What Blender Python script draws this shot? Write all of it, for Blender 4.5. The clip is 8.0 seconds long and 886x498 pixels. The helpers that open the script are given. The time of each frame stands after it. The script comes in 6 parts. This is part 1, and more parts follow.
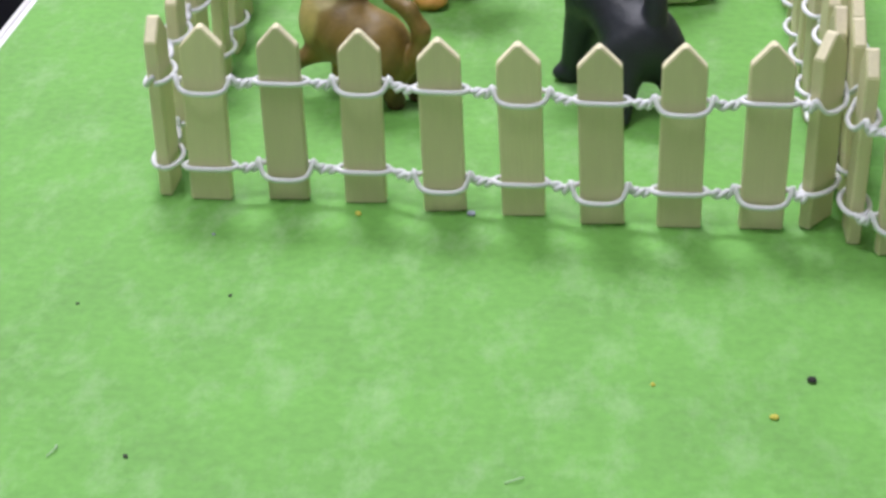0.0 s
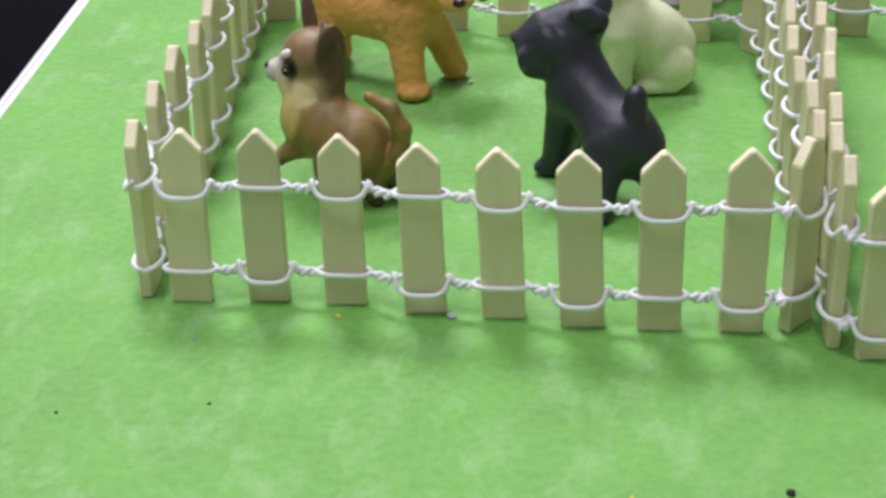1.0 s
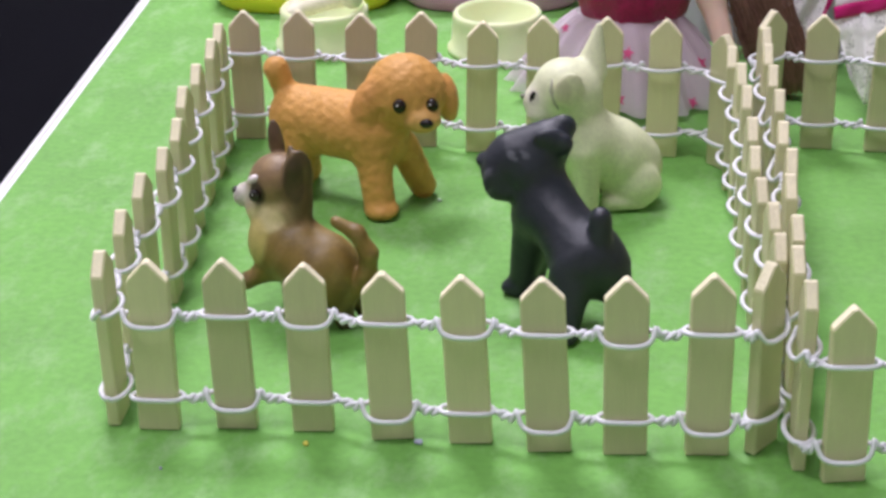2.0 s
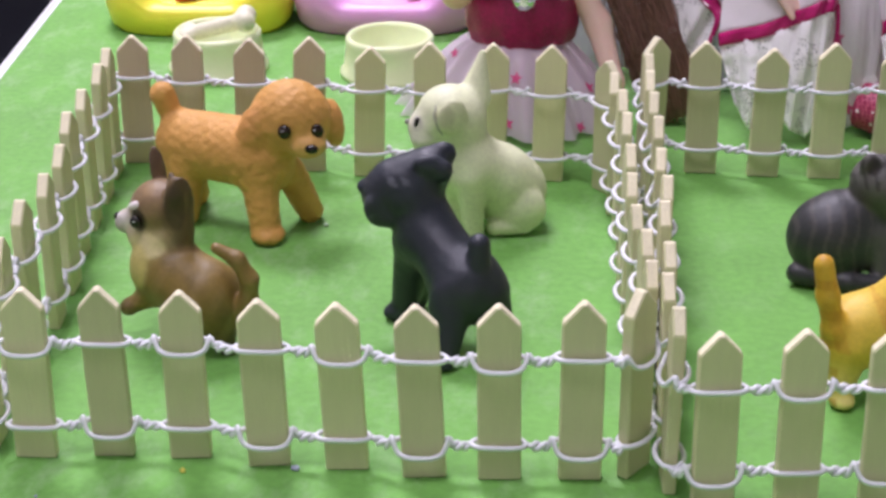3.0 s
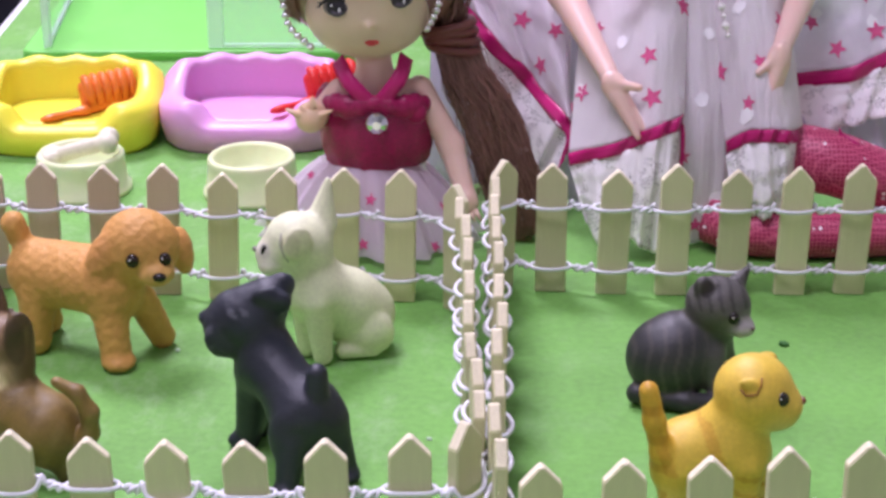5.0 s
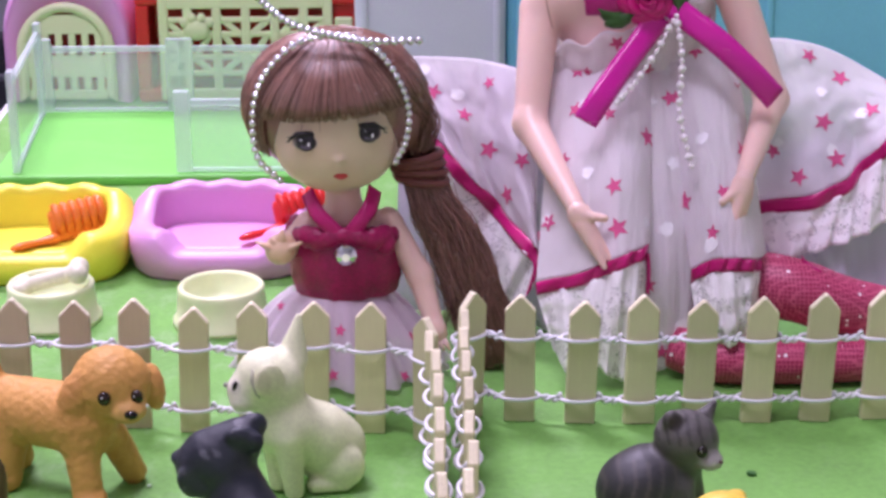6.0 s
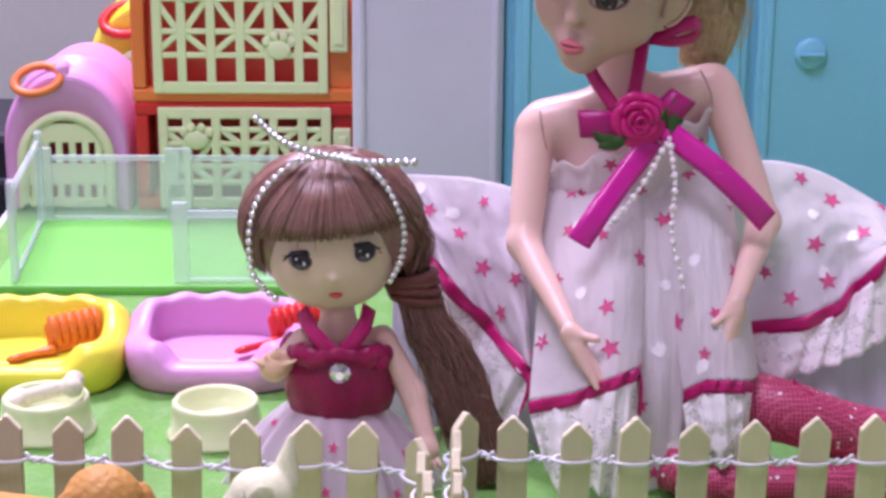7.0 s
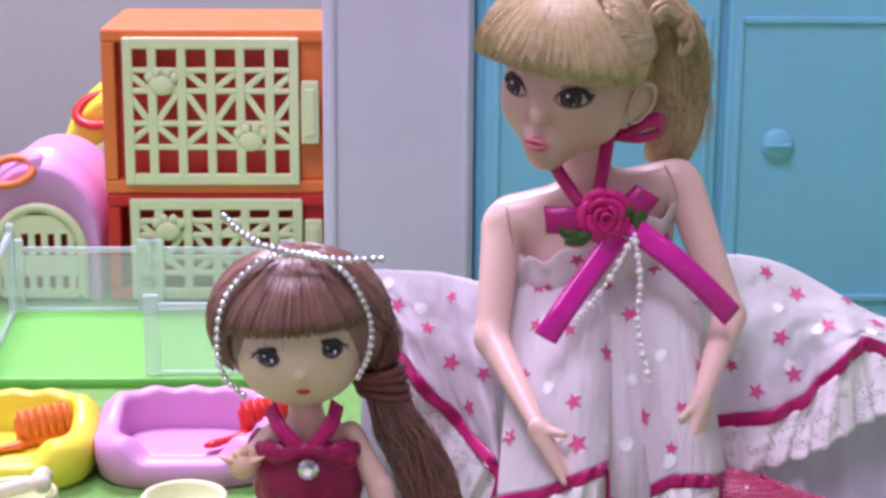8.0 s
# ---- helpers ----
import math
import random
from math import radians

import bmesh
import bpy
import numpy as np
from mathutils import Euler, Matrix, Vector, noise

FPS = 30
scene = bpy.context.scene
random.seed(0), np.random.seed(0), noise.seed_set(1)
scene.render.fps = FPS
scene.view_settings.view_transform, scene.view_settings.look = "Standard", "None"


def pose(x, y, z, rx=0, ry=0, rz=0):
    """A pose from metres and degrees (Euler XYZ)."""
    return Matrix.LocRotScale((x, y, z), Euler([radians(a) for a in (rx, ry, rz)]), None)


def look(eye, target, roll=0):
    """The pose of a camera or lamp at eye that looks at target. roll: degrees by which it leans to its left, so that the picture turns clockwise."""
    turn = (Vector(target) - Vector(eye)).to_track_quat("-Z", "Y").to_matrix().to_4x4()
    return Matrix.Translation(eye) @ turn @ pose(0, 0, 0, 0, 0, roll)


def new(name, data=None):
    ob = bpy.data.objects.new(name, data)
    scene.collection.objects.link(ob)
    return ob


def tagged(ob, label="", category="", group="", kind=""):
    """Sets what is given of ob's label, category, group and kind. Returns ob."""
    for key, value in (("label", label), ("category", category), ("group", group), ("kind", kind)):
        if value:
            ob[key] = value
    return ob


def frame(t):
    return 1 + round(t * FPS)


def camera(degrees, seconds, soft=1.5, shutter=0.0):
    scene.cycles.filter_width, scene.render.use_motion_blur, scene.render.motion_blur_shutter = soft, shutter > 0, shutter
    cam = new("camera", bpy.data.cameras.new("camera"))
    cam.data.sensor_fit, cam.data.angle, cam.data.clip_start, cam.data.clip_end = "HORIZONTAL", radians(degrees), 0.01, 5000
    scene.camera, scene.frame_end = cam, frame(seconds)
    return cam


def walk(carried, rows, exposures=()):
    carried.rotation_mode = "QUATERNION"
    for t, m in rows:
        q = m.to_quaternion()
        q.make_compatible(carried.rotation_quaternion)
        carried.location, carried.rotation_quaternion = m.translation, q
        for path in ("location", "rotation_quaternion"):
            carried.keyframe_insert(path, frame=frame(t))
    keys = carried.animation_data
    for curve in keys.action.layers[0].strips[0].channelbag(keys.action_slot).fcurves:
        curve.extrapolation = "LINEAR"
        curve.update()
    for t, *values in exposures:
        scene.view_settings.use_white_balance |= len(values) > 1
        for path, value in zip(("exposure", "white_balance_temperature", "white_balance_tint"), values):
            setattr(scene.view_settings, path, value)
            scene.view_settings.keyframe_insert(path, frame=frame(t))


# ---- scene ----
cam = camera(27.31, 8.0, soft=3.1)
PATH = [
    (0, (0.10080, -0.34561, 0.18747), (0.05295, 0.08687, -0.05885), -1.04),
    (0.5, (0.10373, -0.34086, 0.19471), (0.05722, 0.09290, -0.04961), -1.06),
    (1, (0.10293, -0.33913, 0.19855), (0.05684, 0.09932, -0.03732), -1.01),
    (1.5, (0.10350, -0.33757, 0.20292), (0.05746, 0.10721, -0.02082), -1.25),
    (1.7, (0.10486, -0.33693, 0.20485), (0.05927, 0.11035, -0.01392), -1.42),
    (2.8, (0.11398, -0.33768, 0.20991), (0.08839, 0.11446, -0.00202), -0.49),
    (3, (0.11719, -0.33820, 0.21066), (0.09594, 0.11449, -0.00058), -0.34),
    (3.5, (0.12727, -0.33853, 0.21103), (0.11495, 0.11455, -0.00008), -0.25),
    (4, (0.13511, -0.33960, 0.21398), (0.13053, 0.11459, 0.00496), -0.11),
    (4.5, (0.14004, -0.33997, 0.21967), (0.13998, 0.11797, 0.01895), -0.14),
    (4.7, (0.13914, -0.34029, 0.22110), (0.13777, 0.11941, 0.02444), -0.11),
    (6, (0.13610, -0.34199, 0.23511), (0.14627, 0.12992, 0.07017), -0.12),
    (6.5, (0.13602, -0.34208, 0.24043), (0.14487, 0.13379, 0.08725), -0.02),
    (7, (0.13760, -0.34359, 0.24342), (0.14817, 0.13631, 0.10348), 0.45),
    (7.5, (0.13856, -0.34591, 0.24737), (0.15208, 0.13685, 0.11790), 0.60),
    (8, (0.14111, -0.34595, 0.24966), (0.15757, 0.13942, 0.13073), 0.41),
]
walk(cam, [(t, look(eye, target, roll)) for t, eye, target, roll in PATH],
     [(0, 0.08, 6200, 15), (3, 0.08, 6080, 29), (4.7, 0.15, 5900, 36), (6, 0.20, 5860, 48), (8, 0.22, 5850, 49)])
# ---- light: a closed room with ceiling panels ----
world = bpy.data.worlds.new("world")
scene.world = world
world.use_nodes = True
world.node_tree.nodes["Background"].inputs[0].default_value = (0.92, 0.95, 1.0, 1)
world.node_tree.nodes["Background"].inputs[1].default_value = 0.22


def panel_lamp(x, y, z, size_x, size_y, watts, color):
    data = bpy.data.lights.new("panel_light", "AREA")
    data.shape, data.size, data.size_y, data.energy, data.color = "RECTANGLE", size_x, size_y, watts, color
    ob = new("panel_light", data)
    ob.location = (x, y, z)
    return ob


panel_lamp(-0.25, 1.05, 1.72, 0.6, 0.45, 33, (0.99, 0.96, 1.0))
panel_lamp(-0.25, -0.25, 1.72, 0.8, 0.6, 17, (0.99, 0.96, 1.0))
# ---- tools: shapes are written in centimetres and turned into metres ----
CM = 0.01


def arr(*p):
    return np.array(p, float)


def spline(points, n):
    """n points on a smooth curve through the given ones."""
    p = np.array(points, float)
    q = np.vstack([2 * p[0] - p[1], p, 2 * p[-1] - p[-2]])
    out = []
    for t in np.linspace(0, len(p) - 1, n):
        i = min(int(t), len(p) - 2)
        f = t - i
        a, b, c, d = q[i : i + 4]
        out.append(0.5 * (2 * b + (c - a) * f + (2 * a - 5 * b + 4 * c - d) * f**2 + (3 * b - a - 3 * c + d) * f**3))
    return np.array(out)


class Shape:
    """Collects pieces of one mesh: places in centimetres, a material slot and a paint colour for each piece."""

    def __init__(self):
        self.v, self.f, self.m, self.c, self.s, self.n = [], [], [], [], [], 0

    def add(self, verts, faces, mat=0, paint=(1, 1, 1), smooth=True):
        verts = np.asarray(verts, float)
        paint = np.broadcast_to(np.asarray(paint, float), (len(verts), 3))
        self.v.append(verts)
        self.c.append(paint)
        self.f += [tuple(int(i) + self.n for i in f) for f in faces]
        self.m += [mat] * len(faces)
        self.s += [smooth] * len(faces)
        self.n += len(verts)
        return self

    def grid(self, p, mat=0, paint=(1, 1, 1), wrap_u=False, wrap_v=False, smooth=True):
        nu, nv = p.shape[:2]
        faces = []
        for i in range(nu if wrap_u else nu - 1):
            for j in range(nv if wrap_v else nv - 1):
                a, b = (i + 1) % nu, (j + 1) % nv
                faces.append((i * nv + j, a * nv + j, a * nv + b, i * nv + b))
        if np.ndim(paint) == 3:
            paint = np.reshape(paint, (-1, 3))
        return self.add(p.reshape(-1, 3), faces, mat, paint, smooth)

    def tube(self, points, radius, sides=8, mat=0, paint=(1, 1, 1), flat=1.0, closed=False):
        """A round rod along points; radius one or one for each point; flat squeezes it across."""
        p = np.array(points, float)
        n = len(p)
        r = np.broadcast_to(np.asarray(radius, float), (n,))
        tan = np.roll(p, -1, 0) - np.roll(p, 1, 0) if closed else np.gradient(p, axis=0)
        tan /= np.linalg.norm(tan, axis=1)[:, None] + 1e-9
        ref = arr(0, 0, 1) if abs(tan[:, 2]).mean() < 0.8 else arr(0, 1, 0)
        rings = []
        a = np.linspace(0, 2 * np.pi, sides, endpoint=False)
        for i in range(n):
            u = np.cross(tan[i], ref)
            u /= np.linalg.norm(u) + 1e-9
            w = np.cross(u, tan[i])
            rings.append(p[i] + r[i] * (np.outer(np.cos(a), u) + flat * np.outer(np.sin(a), w)))
        base = self.n
        self.grid(np.array(rings), mat, paint, wrap_u=closed, wrap_v=True)
        if not closed:
            self.f += [tuple(base + k for k in range(sides)), tuple(base + (n - 1) * sides + k for k in reversed(range(sides)))]
            self.m += [mat, mat]
            self.s += [True, True]
        return self

    def ball(self, at, radii, turn=(0, 0, 0), mat=0, paint=(1, 1, 1), seg=16, rings=9):
        radii = np.broadcast_to(np.asarray(radii, float), (3,))
        u = np.linspace(0, 2 * np.pi, seg, endpoint=False)
        v = np.linspace(0, np.pi, rings + 2)[1:-1]
        p = np.array([[(np.sin(b) * np.cos(a), np.sin(b) * np.sin(a), np.cos(b)) for a in u] for b in v])
        verts = np.vstack([p.reshape(-1, 3), [(0, 0, 1), (0, 0, -1)]])
        rot = np.array(Euler([radians(t) for t in turn]).to_matrix())
        verts = (verts * radii) @ rot.T + np.array(at, float)
        n = rings
        faces = [(i * seg + j, (i + 1) * seg + j, (i + 1) * seg + (j + 1) % seg, i * seg + (j + 1) % seg) for i in range(n - 1) for j in range(seg)]
        faces += [(n * seg, j, (j + 1) % seg) for j in range(seg)]
        faces += [(n * seg + 1, (n - 1) * seg + (j + 1) % seg, (n - 1) * seg + j) for j in range(seg)]
        return self.add(verts, faces, mat, paint)

    def lathe(self, profile, at=(0, 0, 0), seg=32, mat=0, paint=(1, 1, 1), squash=1.0, closed=False):
        """Turns a profile of (radius, height) round the upright axis."""
        a = np.linspace(0, 2 * np.pi, seg, endpoint=False)
        p = np.array([[(r * np.cos(t), r * squash * np.sin(t), z) for t in a] for r, z in profile]) + np.array(at, float)
        return self.grid(p, mat, paint, wrap_u=closed, wrap_v=True)

    def block(self, at, size, bevel=0.05, turn=(0, 0, 0), mat=0, paint=(1, 1, 1), steps=2):
        """A box with rounded edges, at its centre."""
        bm = bmesh.new()
        bmesh.ops.create_cube(bm, size=1)
        for v in bm.verts:
            v.co = Vector((v.co.x * size[0], v.co.y * size[1], v.co.z * size[2]))
        if bevel > 0:
            bmesh.ops.bevel(bm, geom=bm.edges[:], offset=min(bevel, 0.49 * min(size)), segments=steps, profile=0.5, affect="EDGES")
        bm.transform(Matrix.Translation(at) @ Euler([radians(t) for t in turn]).to_matrix().to_4x4())
        bm.verts.ensure_lookup_table()
        self.add([v.co[:] for v in bm.verts], [[v.index for v in f.verts] for f in bm.faces], mat, paint, False)
        bm.free()
        return self

    def sheet(self, p, thick=0.03, mat=0, paint=(1, 1, 1)):
        """A cloth of some thickness from a grid of places."""
        du, dv = np.gradient(p, axis=0), np.gradient(p, axis=1)
        nrm = np.cross(du, dv)
        nrm /= np.linalg.norm(nrm, axis=2)[:, :, None] + 1e-9
        nu, nv = p.shape[:2]
        a, b = p + nrm * thick / 2, p - nrm * thick / 2
        base = self.n
        self.grid(a, mat, paint)
        self.grid(b[:, ::-1], mat, paint if np.ndim(paint) == 1 else np.asarray(paint)[:, ::-1])
        rim = [(i, 0) for i in range(nu)] + [(nu - 1, j) for j in range(1, nv)] + [(i, nv - 1) for i in range(nu - 2, -1, -1)] + [(0, j) for j in range(nv - 2, 0, -1)]
        for (i, j), (k, l) in zip(rim, rim[1:] + rim[:1]):
            self.f.append((base + i * nv + j, base + nu * nv + i * nv + nv - 1 - j, base + nu * nv + k * nv + nv - 1 - l, base + k * nv + l))
            self.m.append(mat)
            self.s.append(True)
        return self

    def body(self, prims, step, mat=0, soft=0.12, grain=0.0, seed=0, curl=9):
        """A smooth solid blended from balls ('e', centre, radii, turn, paint, blend) and rods ('c', a, b, ra, rb, paint, blend)."""
        lo, hi = [], []
        for q in prims:
            pts = [(q[1], max(np.ravel(q[2])))] if q[0] == "e" else [(q[1], q[3]), (q[2], q[4])]
            for c, r in pts:
                lo.append(np.array(c) - r)
                hi.append(np.array(c) + r)
        lo, hi = np.min(lo, 0) - 4 * step, np.max(hi, 0) + 4 * step
        n = np.ceil((hi - lo) / step).astype(int) + 1
        ax = [lo[k] + step * np.arange(n[k]) for k in range(3)]
        pts = np.stack(np.meshgrid(*ax, indexing="ij"), -1).reshape(-1, 3)

        def far(q, x):
            if q[0] == "e":
                rot = np.array(Euler([radians(t) for t in q[3]]).to_matrix())
                y, r = (x - np.array(q[1])) @ rot, np.broadcast_to(np.array(q[2], float), (3,))
                k0, k1 = np.linalg.norm(y / r, axis=1), np.linalg.norm(y / r**2, axis=1)
                return k0 * (k0 - 1) / (k1 + 1e-9)
            a, b = np.array(q[1], float), np.array(q[2], float)
            t = np.clip((x - a) @ (b - a) / ((b - a) @ (b - a) + 1e-9), 0, 1)
            return np.linalg.norm(x - a - t[:, None] * (b - a), axis=1) - (q[3] + (q[4] - q[3]) * t)

        f = None
        for q in prims:
            d = far(q, pts)
            if f is None:
                f = d
                continue
            k = q[-1]
            e = np.clip(k - abs(f - d), 0, None) / k
            f = np.minimum(f, d) - e * e * k / 4
        if grain:
            bend = 1.5 * np.sin(pts[:, 0] * 2.3 + pts[:, 2] * 3.1 + 1.3 * np.sin(pts[:, 1] * 3.7))
            f = f + grain * (np.sin(pts[:, 0] * curl + seed + bend) * np.sin(pts[:, 1] * curl * 0.92 + 1 - bend) * np.sin(pts[:, 2] * curl * 1.07 + 2 + bend))
        verts, faces = net(f.reshape(n), lo, step)
        w = np.array([np.exp(-far(q, verts) / soft) for q in prims])
        colors = np.array([q[-2] for q in prims], float)
        paint = (w.T @ colors) / w.sum(0)[:, None]
        return self.add(verts, faces, mat, paint)

    def mesh(self, name, mats):
        me = bpy.data.meshes.new(name)
        me.from_pydata((np.vstack(self.v) * CM).tolist(), [], self.f)
        for m in mats:
            me.materials.append(m)
        me.polygons.foreach_set("material_index", self.m)
        me.polygons.foreach_set("use_smooth", self.s)
        col = me.color_attributes.new("paint", "FLOAT_COLOR", "POINT")
        rgba = np.ones((self.n, 4))
        rgba[:, :3] = np.vstack(self.c)
        col.data.foreach_set("color", rgba.ravel())
        me.update()
        return me


def net(f, lo, step):
    """The smooth skin where f turns from below to above zero."""
    inside = f < 0
    n = np.array(f.shape)
    corner = [inside[i : n[0] - 1 + i, j : n[1] - 1 + j, k : n[2] - 1 + k] for i in (0, 1) for j in (0, 1) for k in (0, 1)]
    count = sum(c.astype(int) for c in corner)
    cells = np.argwhere((count > 0) & (count < 8))
    index = -np.ones(n - 1, int)
    index[tuple(cells.T)] = np.arange(len(cells))
    total, number = np.zeros((len(cells), 3)), np.zeros(len(cells))
    for axis in range(3):
        others = [k for k in range(3) if k != axis]
        for i in (0, 1):
            for j in (0, 1):
                a = cells.copy()
                a[:, others[0]] += i
                a[:, others[1]] += j
                b = a.copy()
                b[:, axis] += 1
                fa, fb = f[tuple(a.T)], f[tuple(b.T)]
                hit = (fa < 0) != (fb < 0)
                t = fa / (fa - fb + 1e-12)
                p = a.astype(float)
                p[:, axis] += t
                total[hit] += p[hit]
                number[hit] += 1
    verts = total / number[:, None] * step + lo
    faces = []
    for axis in range(3):
        u, w = [(1, 2), (2, 0), (0, 1)][axis]
        sl = [slice(0, n[0]), slice(0, n[1]), slice(0, n[2])]
        s0, s1 = list(sl), list(sl)
        s0[axis], s1[axis] = slice(0, n[axis] - 1), slice(1, n[axis])
        a, b = inside[tuple(s0)], inside[tuple(s1)]
        for flip, cross in ((False, a & ~b), (True, ~a & b)):
            at = np.argwhere(cross)
            at = at[(at[:, u] > 0) & (at[:, w] > 0) & (at[:, u] < n[u] - 1) & (at[:, w] < n[w] - 1)]
            quad = []
            for du, dw in ((1, 1), (0, 1), (0, 0), (1, 0)):
                c = at.copy()
                c[:, u] -= du
                c[:, w] -= dw
                quad.append(index[tuple(c.T)])
            quad = np.array(quad).T
            faces += (quad[:, ::-1] if flip else quad).tolist()
    return verts, faces


def thing(name, at=(0, 0, 0), turn=0, label="", category="", group="", kind=""):
    ob = new(name)
    ob.empty_display_size = 0.01
    ob.matrix_basis = pose(at[0] * CM, at[1] * CM, at[2] * CM, 0, 0, turn)
    return tagged(ob, label, category, group, kind)


def part(name, shape, mats, parent=None, label=""):
    """Links a shape as one mesh under a thing or a part."""
    ob = new(name, shape.mesh(name, mats if isinstance(mats, (list, tuple)) else [mats]))
    ob.parent = parent
    return tagged(ob, label)


def solo(name, shape, mats, at=(0, 0, 0), label="", category="", group="", kind=""):
    """A thing of one mesh; its places are in the world, and its origin moves to at."""
    shape.v = [v - np.array(at, float) for v in shape.v]
    ob = new(name, shape.mesh(name, mats if isinstance(mats, (list, tuple)) else [mats]))
    ob.location = [a * CM for a in at]
    return tagged(ob, label, category, group, kind)
# ---- materials ----
def material(name, color, rough=0.5, vary=0.08, scale=120, bump=0.05, fine=900, metal=0.0, paint=False, island=0.0, coat=0.0, sheen=0.0, soft=0.0, stretch=(1, 1, 1), rough_vary=0.1, each=0.0):
    m = bpy.data.materials.new(name)
    m.use_nodes = True
    nt = m.node_tree
    nodes, link = nt.nodes, nt.links.new
    b = nodes["Principled BSDF"]
    co = nodes.new("ShaderNodeTexCoord")
    mp = nodes.new("ShaderNodeMapping")
    mp.inputs["Scale"].default_value = stretch
    link(co.outputs["Object"], mp.inputs["Vector"])
    n1 = nodes.new("ShaderNodeTexNoise")
    n1.inputs["Scale"].default_value, n1.inputs["Detail"].default_value = scale, 5
    n2 = nodes.new("ShaderNodeTexNoise")
    n2.inputs["Scale"].default_value, n2.inputs["Detail"].default_value = fine, 4
    link(mp.outputs[0], n1.inputs["Vector"])
    link(mp.outputs[0], n2.inputs["Vector"])
    if paint:
        src = nodes.new("ShaderNodeAttribute")
        src.attribute_name = "paint"
        base = src.outputs["Color"]
    else:
        rgb = nodes.new("ShaderNodeRGB")
        rgb.outputs[0].default_value = (*color, 1)
        base = rgb.outputs[0]
    fac = nodes.new("ShaderNodeMath")
    fac.operation = "ADD"
    link(n1.outputs["Fac"], fac.inputs[0])
    link(n2.outputs["Fac"], fac.inputs[1])
    val = nodes.new("ShaderNodeMapRange")
    val.inputs["From Min"].default_value, val.inputs["From Max"].default_value = 0.6, 1.4
    val.inputs["To Min"].default_value, val.inputs["To Max"].default_value = 1 - vary, 1 + vary
    link(fac.outputs[0], val.inputs["Value"])
    gain = val.outputs[0]
    for amount, kind, out in ((island, "ShaderNodeNewGeometry", "Random Per Island"), (each, "ShaderNodeObjectInfo", "Random")):
        if amount:
            g = nodes.new(kind)
            r = nodes.new("ShaderNodeMapRange")
            r.inputs["To Min"].default_value, r.inputs["To Max"].default_value = 1 - amount, 1 + amount
            link(g.outputs[out], r.inputs["Value"])
            mul = nodes.new("ShaderNodeMath")
            mul.operation = "MULTIPLY"
            link(gain, mul.inputs[0])
            link(r.outputs[0], mul.inputs[1])
            gain = mul.outputs[0]
    mix = nodes.new("ShaderNodeVectorMath")
    mix.operation = "SCALE"
    link(base, mix.inputs[0])
    link(gain, mix.inputs["Scale"])
    link(mix.outputs[0], b.inputs["Base Color"])
    rr = nodes.new("ShaderNodeMapRange")
    rr.inputs["To Min"].default_value, rr.inputs["To Max"].default_value = max(0.02, rough - rough_vary), min(1, rough + rough_vary)
    link(n1.outputs["Fac"], rr.inputs["Value"])
    link(rr.outputs[0], b.inputs["Roughness"])
    b.inputs["Metallic"].default_value = metal
    b.inputs["Coat Weight"].default_value = coat
    b.inputs["Sheen Weight"].default_value = sheen
    if soft:
        b.inputs["Subsurface Weight"].default_value = soft
        b.inputs["Subsurface Radius"].default_value = (1.0, 0.5, 0.3)
        b.inputs["Subsurface Scale"].default_value = 0.002
    if bump:
        bp = nodes.new("ShaderNodeBump")
        bp.inputs["Strength"].default_value, bp.inputs["Distance"].default_value = bump, 0.0006
        link(n2.outputs["Fac"], bp.inputs["Height"])
        link(bp.outputs[0], b.inputs["Normal"])
    m["base"] = name
    return m


def mat_ground():
    """Green mat with pale scuffs, fibres and darker patches."""
    m = material("green_mat", (0.135, 0.36, 0.062), 0.72, 0.2, 34, 0.35, 420)
    nodes, link = m.node_tree.nodes, m.node_tree.links.new
    b = nodes["Principled BSDF"]
    old = b.inputs["Base Color"].links[0].from_socket
    co = nodes.new("ShaderNodeTexCoord")
    mp = nodes.new("ShaderNodeMapping")
    mp.inputs["Scale"].default_value = (1, 0.55, 1)
    link(co.outputs["Object"], mp.inputs[0])
    n = nodes.new("ShaderNodeTexNoise")
    n.inputs["Scale"].default_value, n.inputs["Detail"].default_value, n.inputs["Roughness"].default_value = 95, 8, 0.72
    link(mp.outputs[0], n.inputs["Vector"])
    ramp = nodes.new("ShaderNodeMapRange")
    ramp.inputs["From Min"].default_value, ramp.inputs["From Max"].default_value = 0.5, 0.78
    ramp.inputs["To Max"].default_value = 0.58
    link(n.outputs["Fac"], ramp.inputs["Value"])
    # scuffs thin out to the right: the right pen's shade put into the colour
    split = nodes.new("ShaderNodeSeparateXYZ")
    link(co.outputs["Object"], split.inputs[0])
    pen_shade = nodes.new("ShaderNodeMapRange")
    pen_shade.inputs["From Min"].default_value, pen_shade.inputs["From Max"].default_value = 0.11, 0.19
    pen_shade.inputs["To Min"].default_value, pen_shade.inputs["To Max"].default_value = 0.58, 0.12
    link(split.outputs[0], pen_shade.inputs["Value"])
    link(pen_shade.outputs[0], ramp.inputs["To Max"])
    mix = nodes.new("ShaderNodeMix")
    mix.data_type = "RGBA"
    link(ramp.outputs[0], mix.inputs["Factor"])
    link(old, mix.inputs["A"])
    mix.inputs["B"].default_value = (0.36, 0.56, 0.29, 1)
    link(mix.outputs["Result"], b.inputs["Base Color"])
    return m


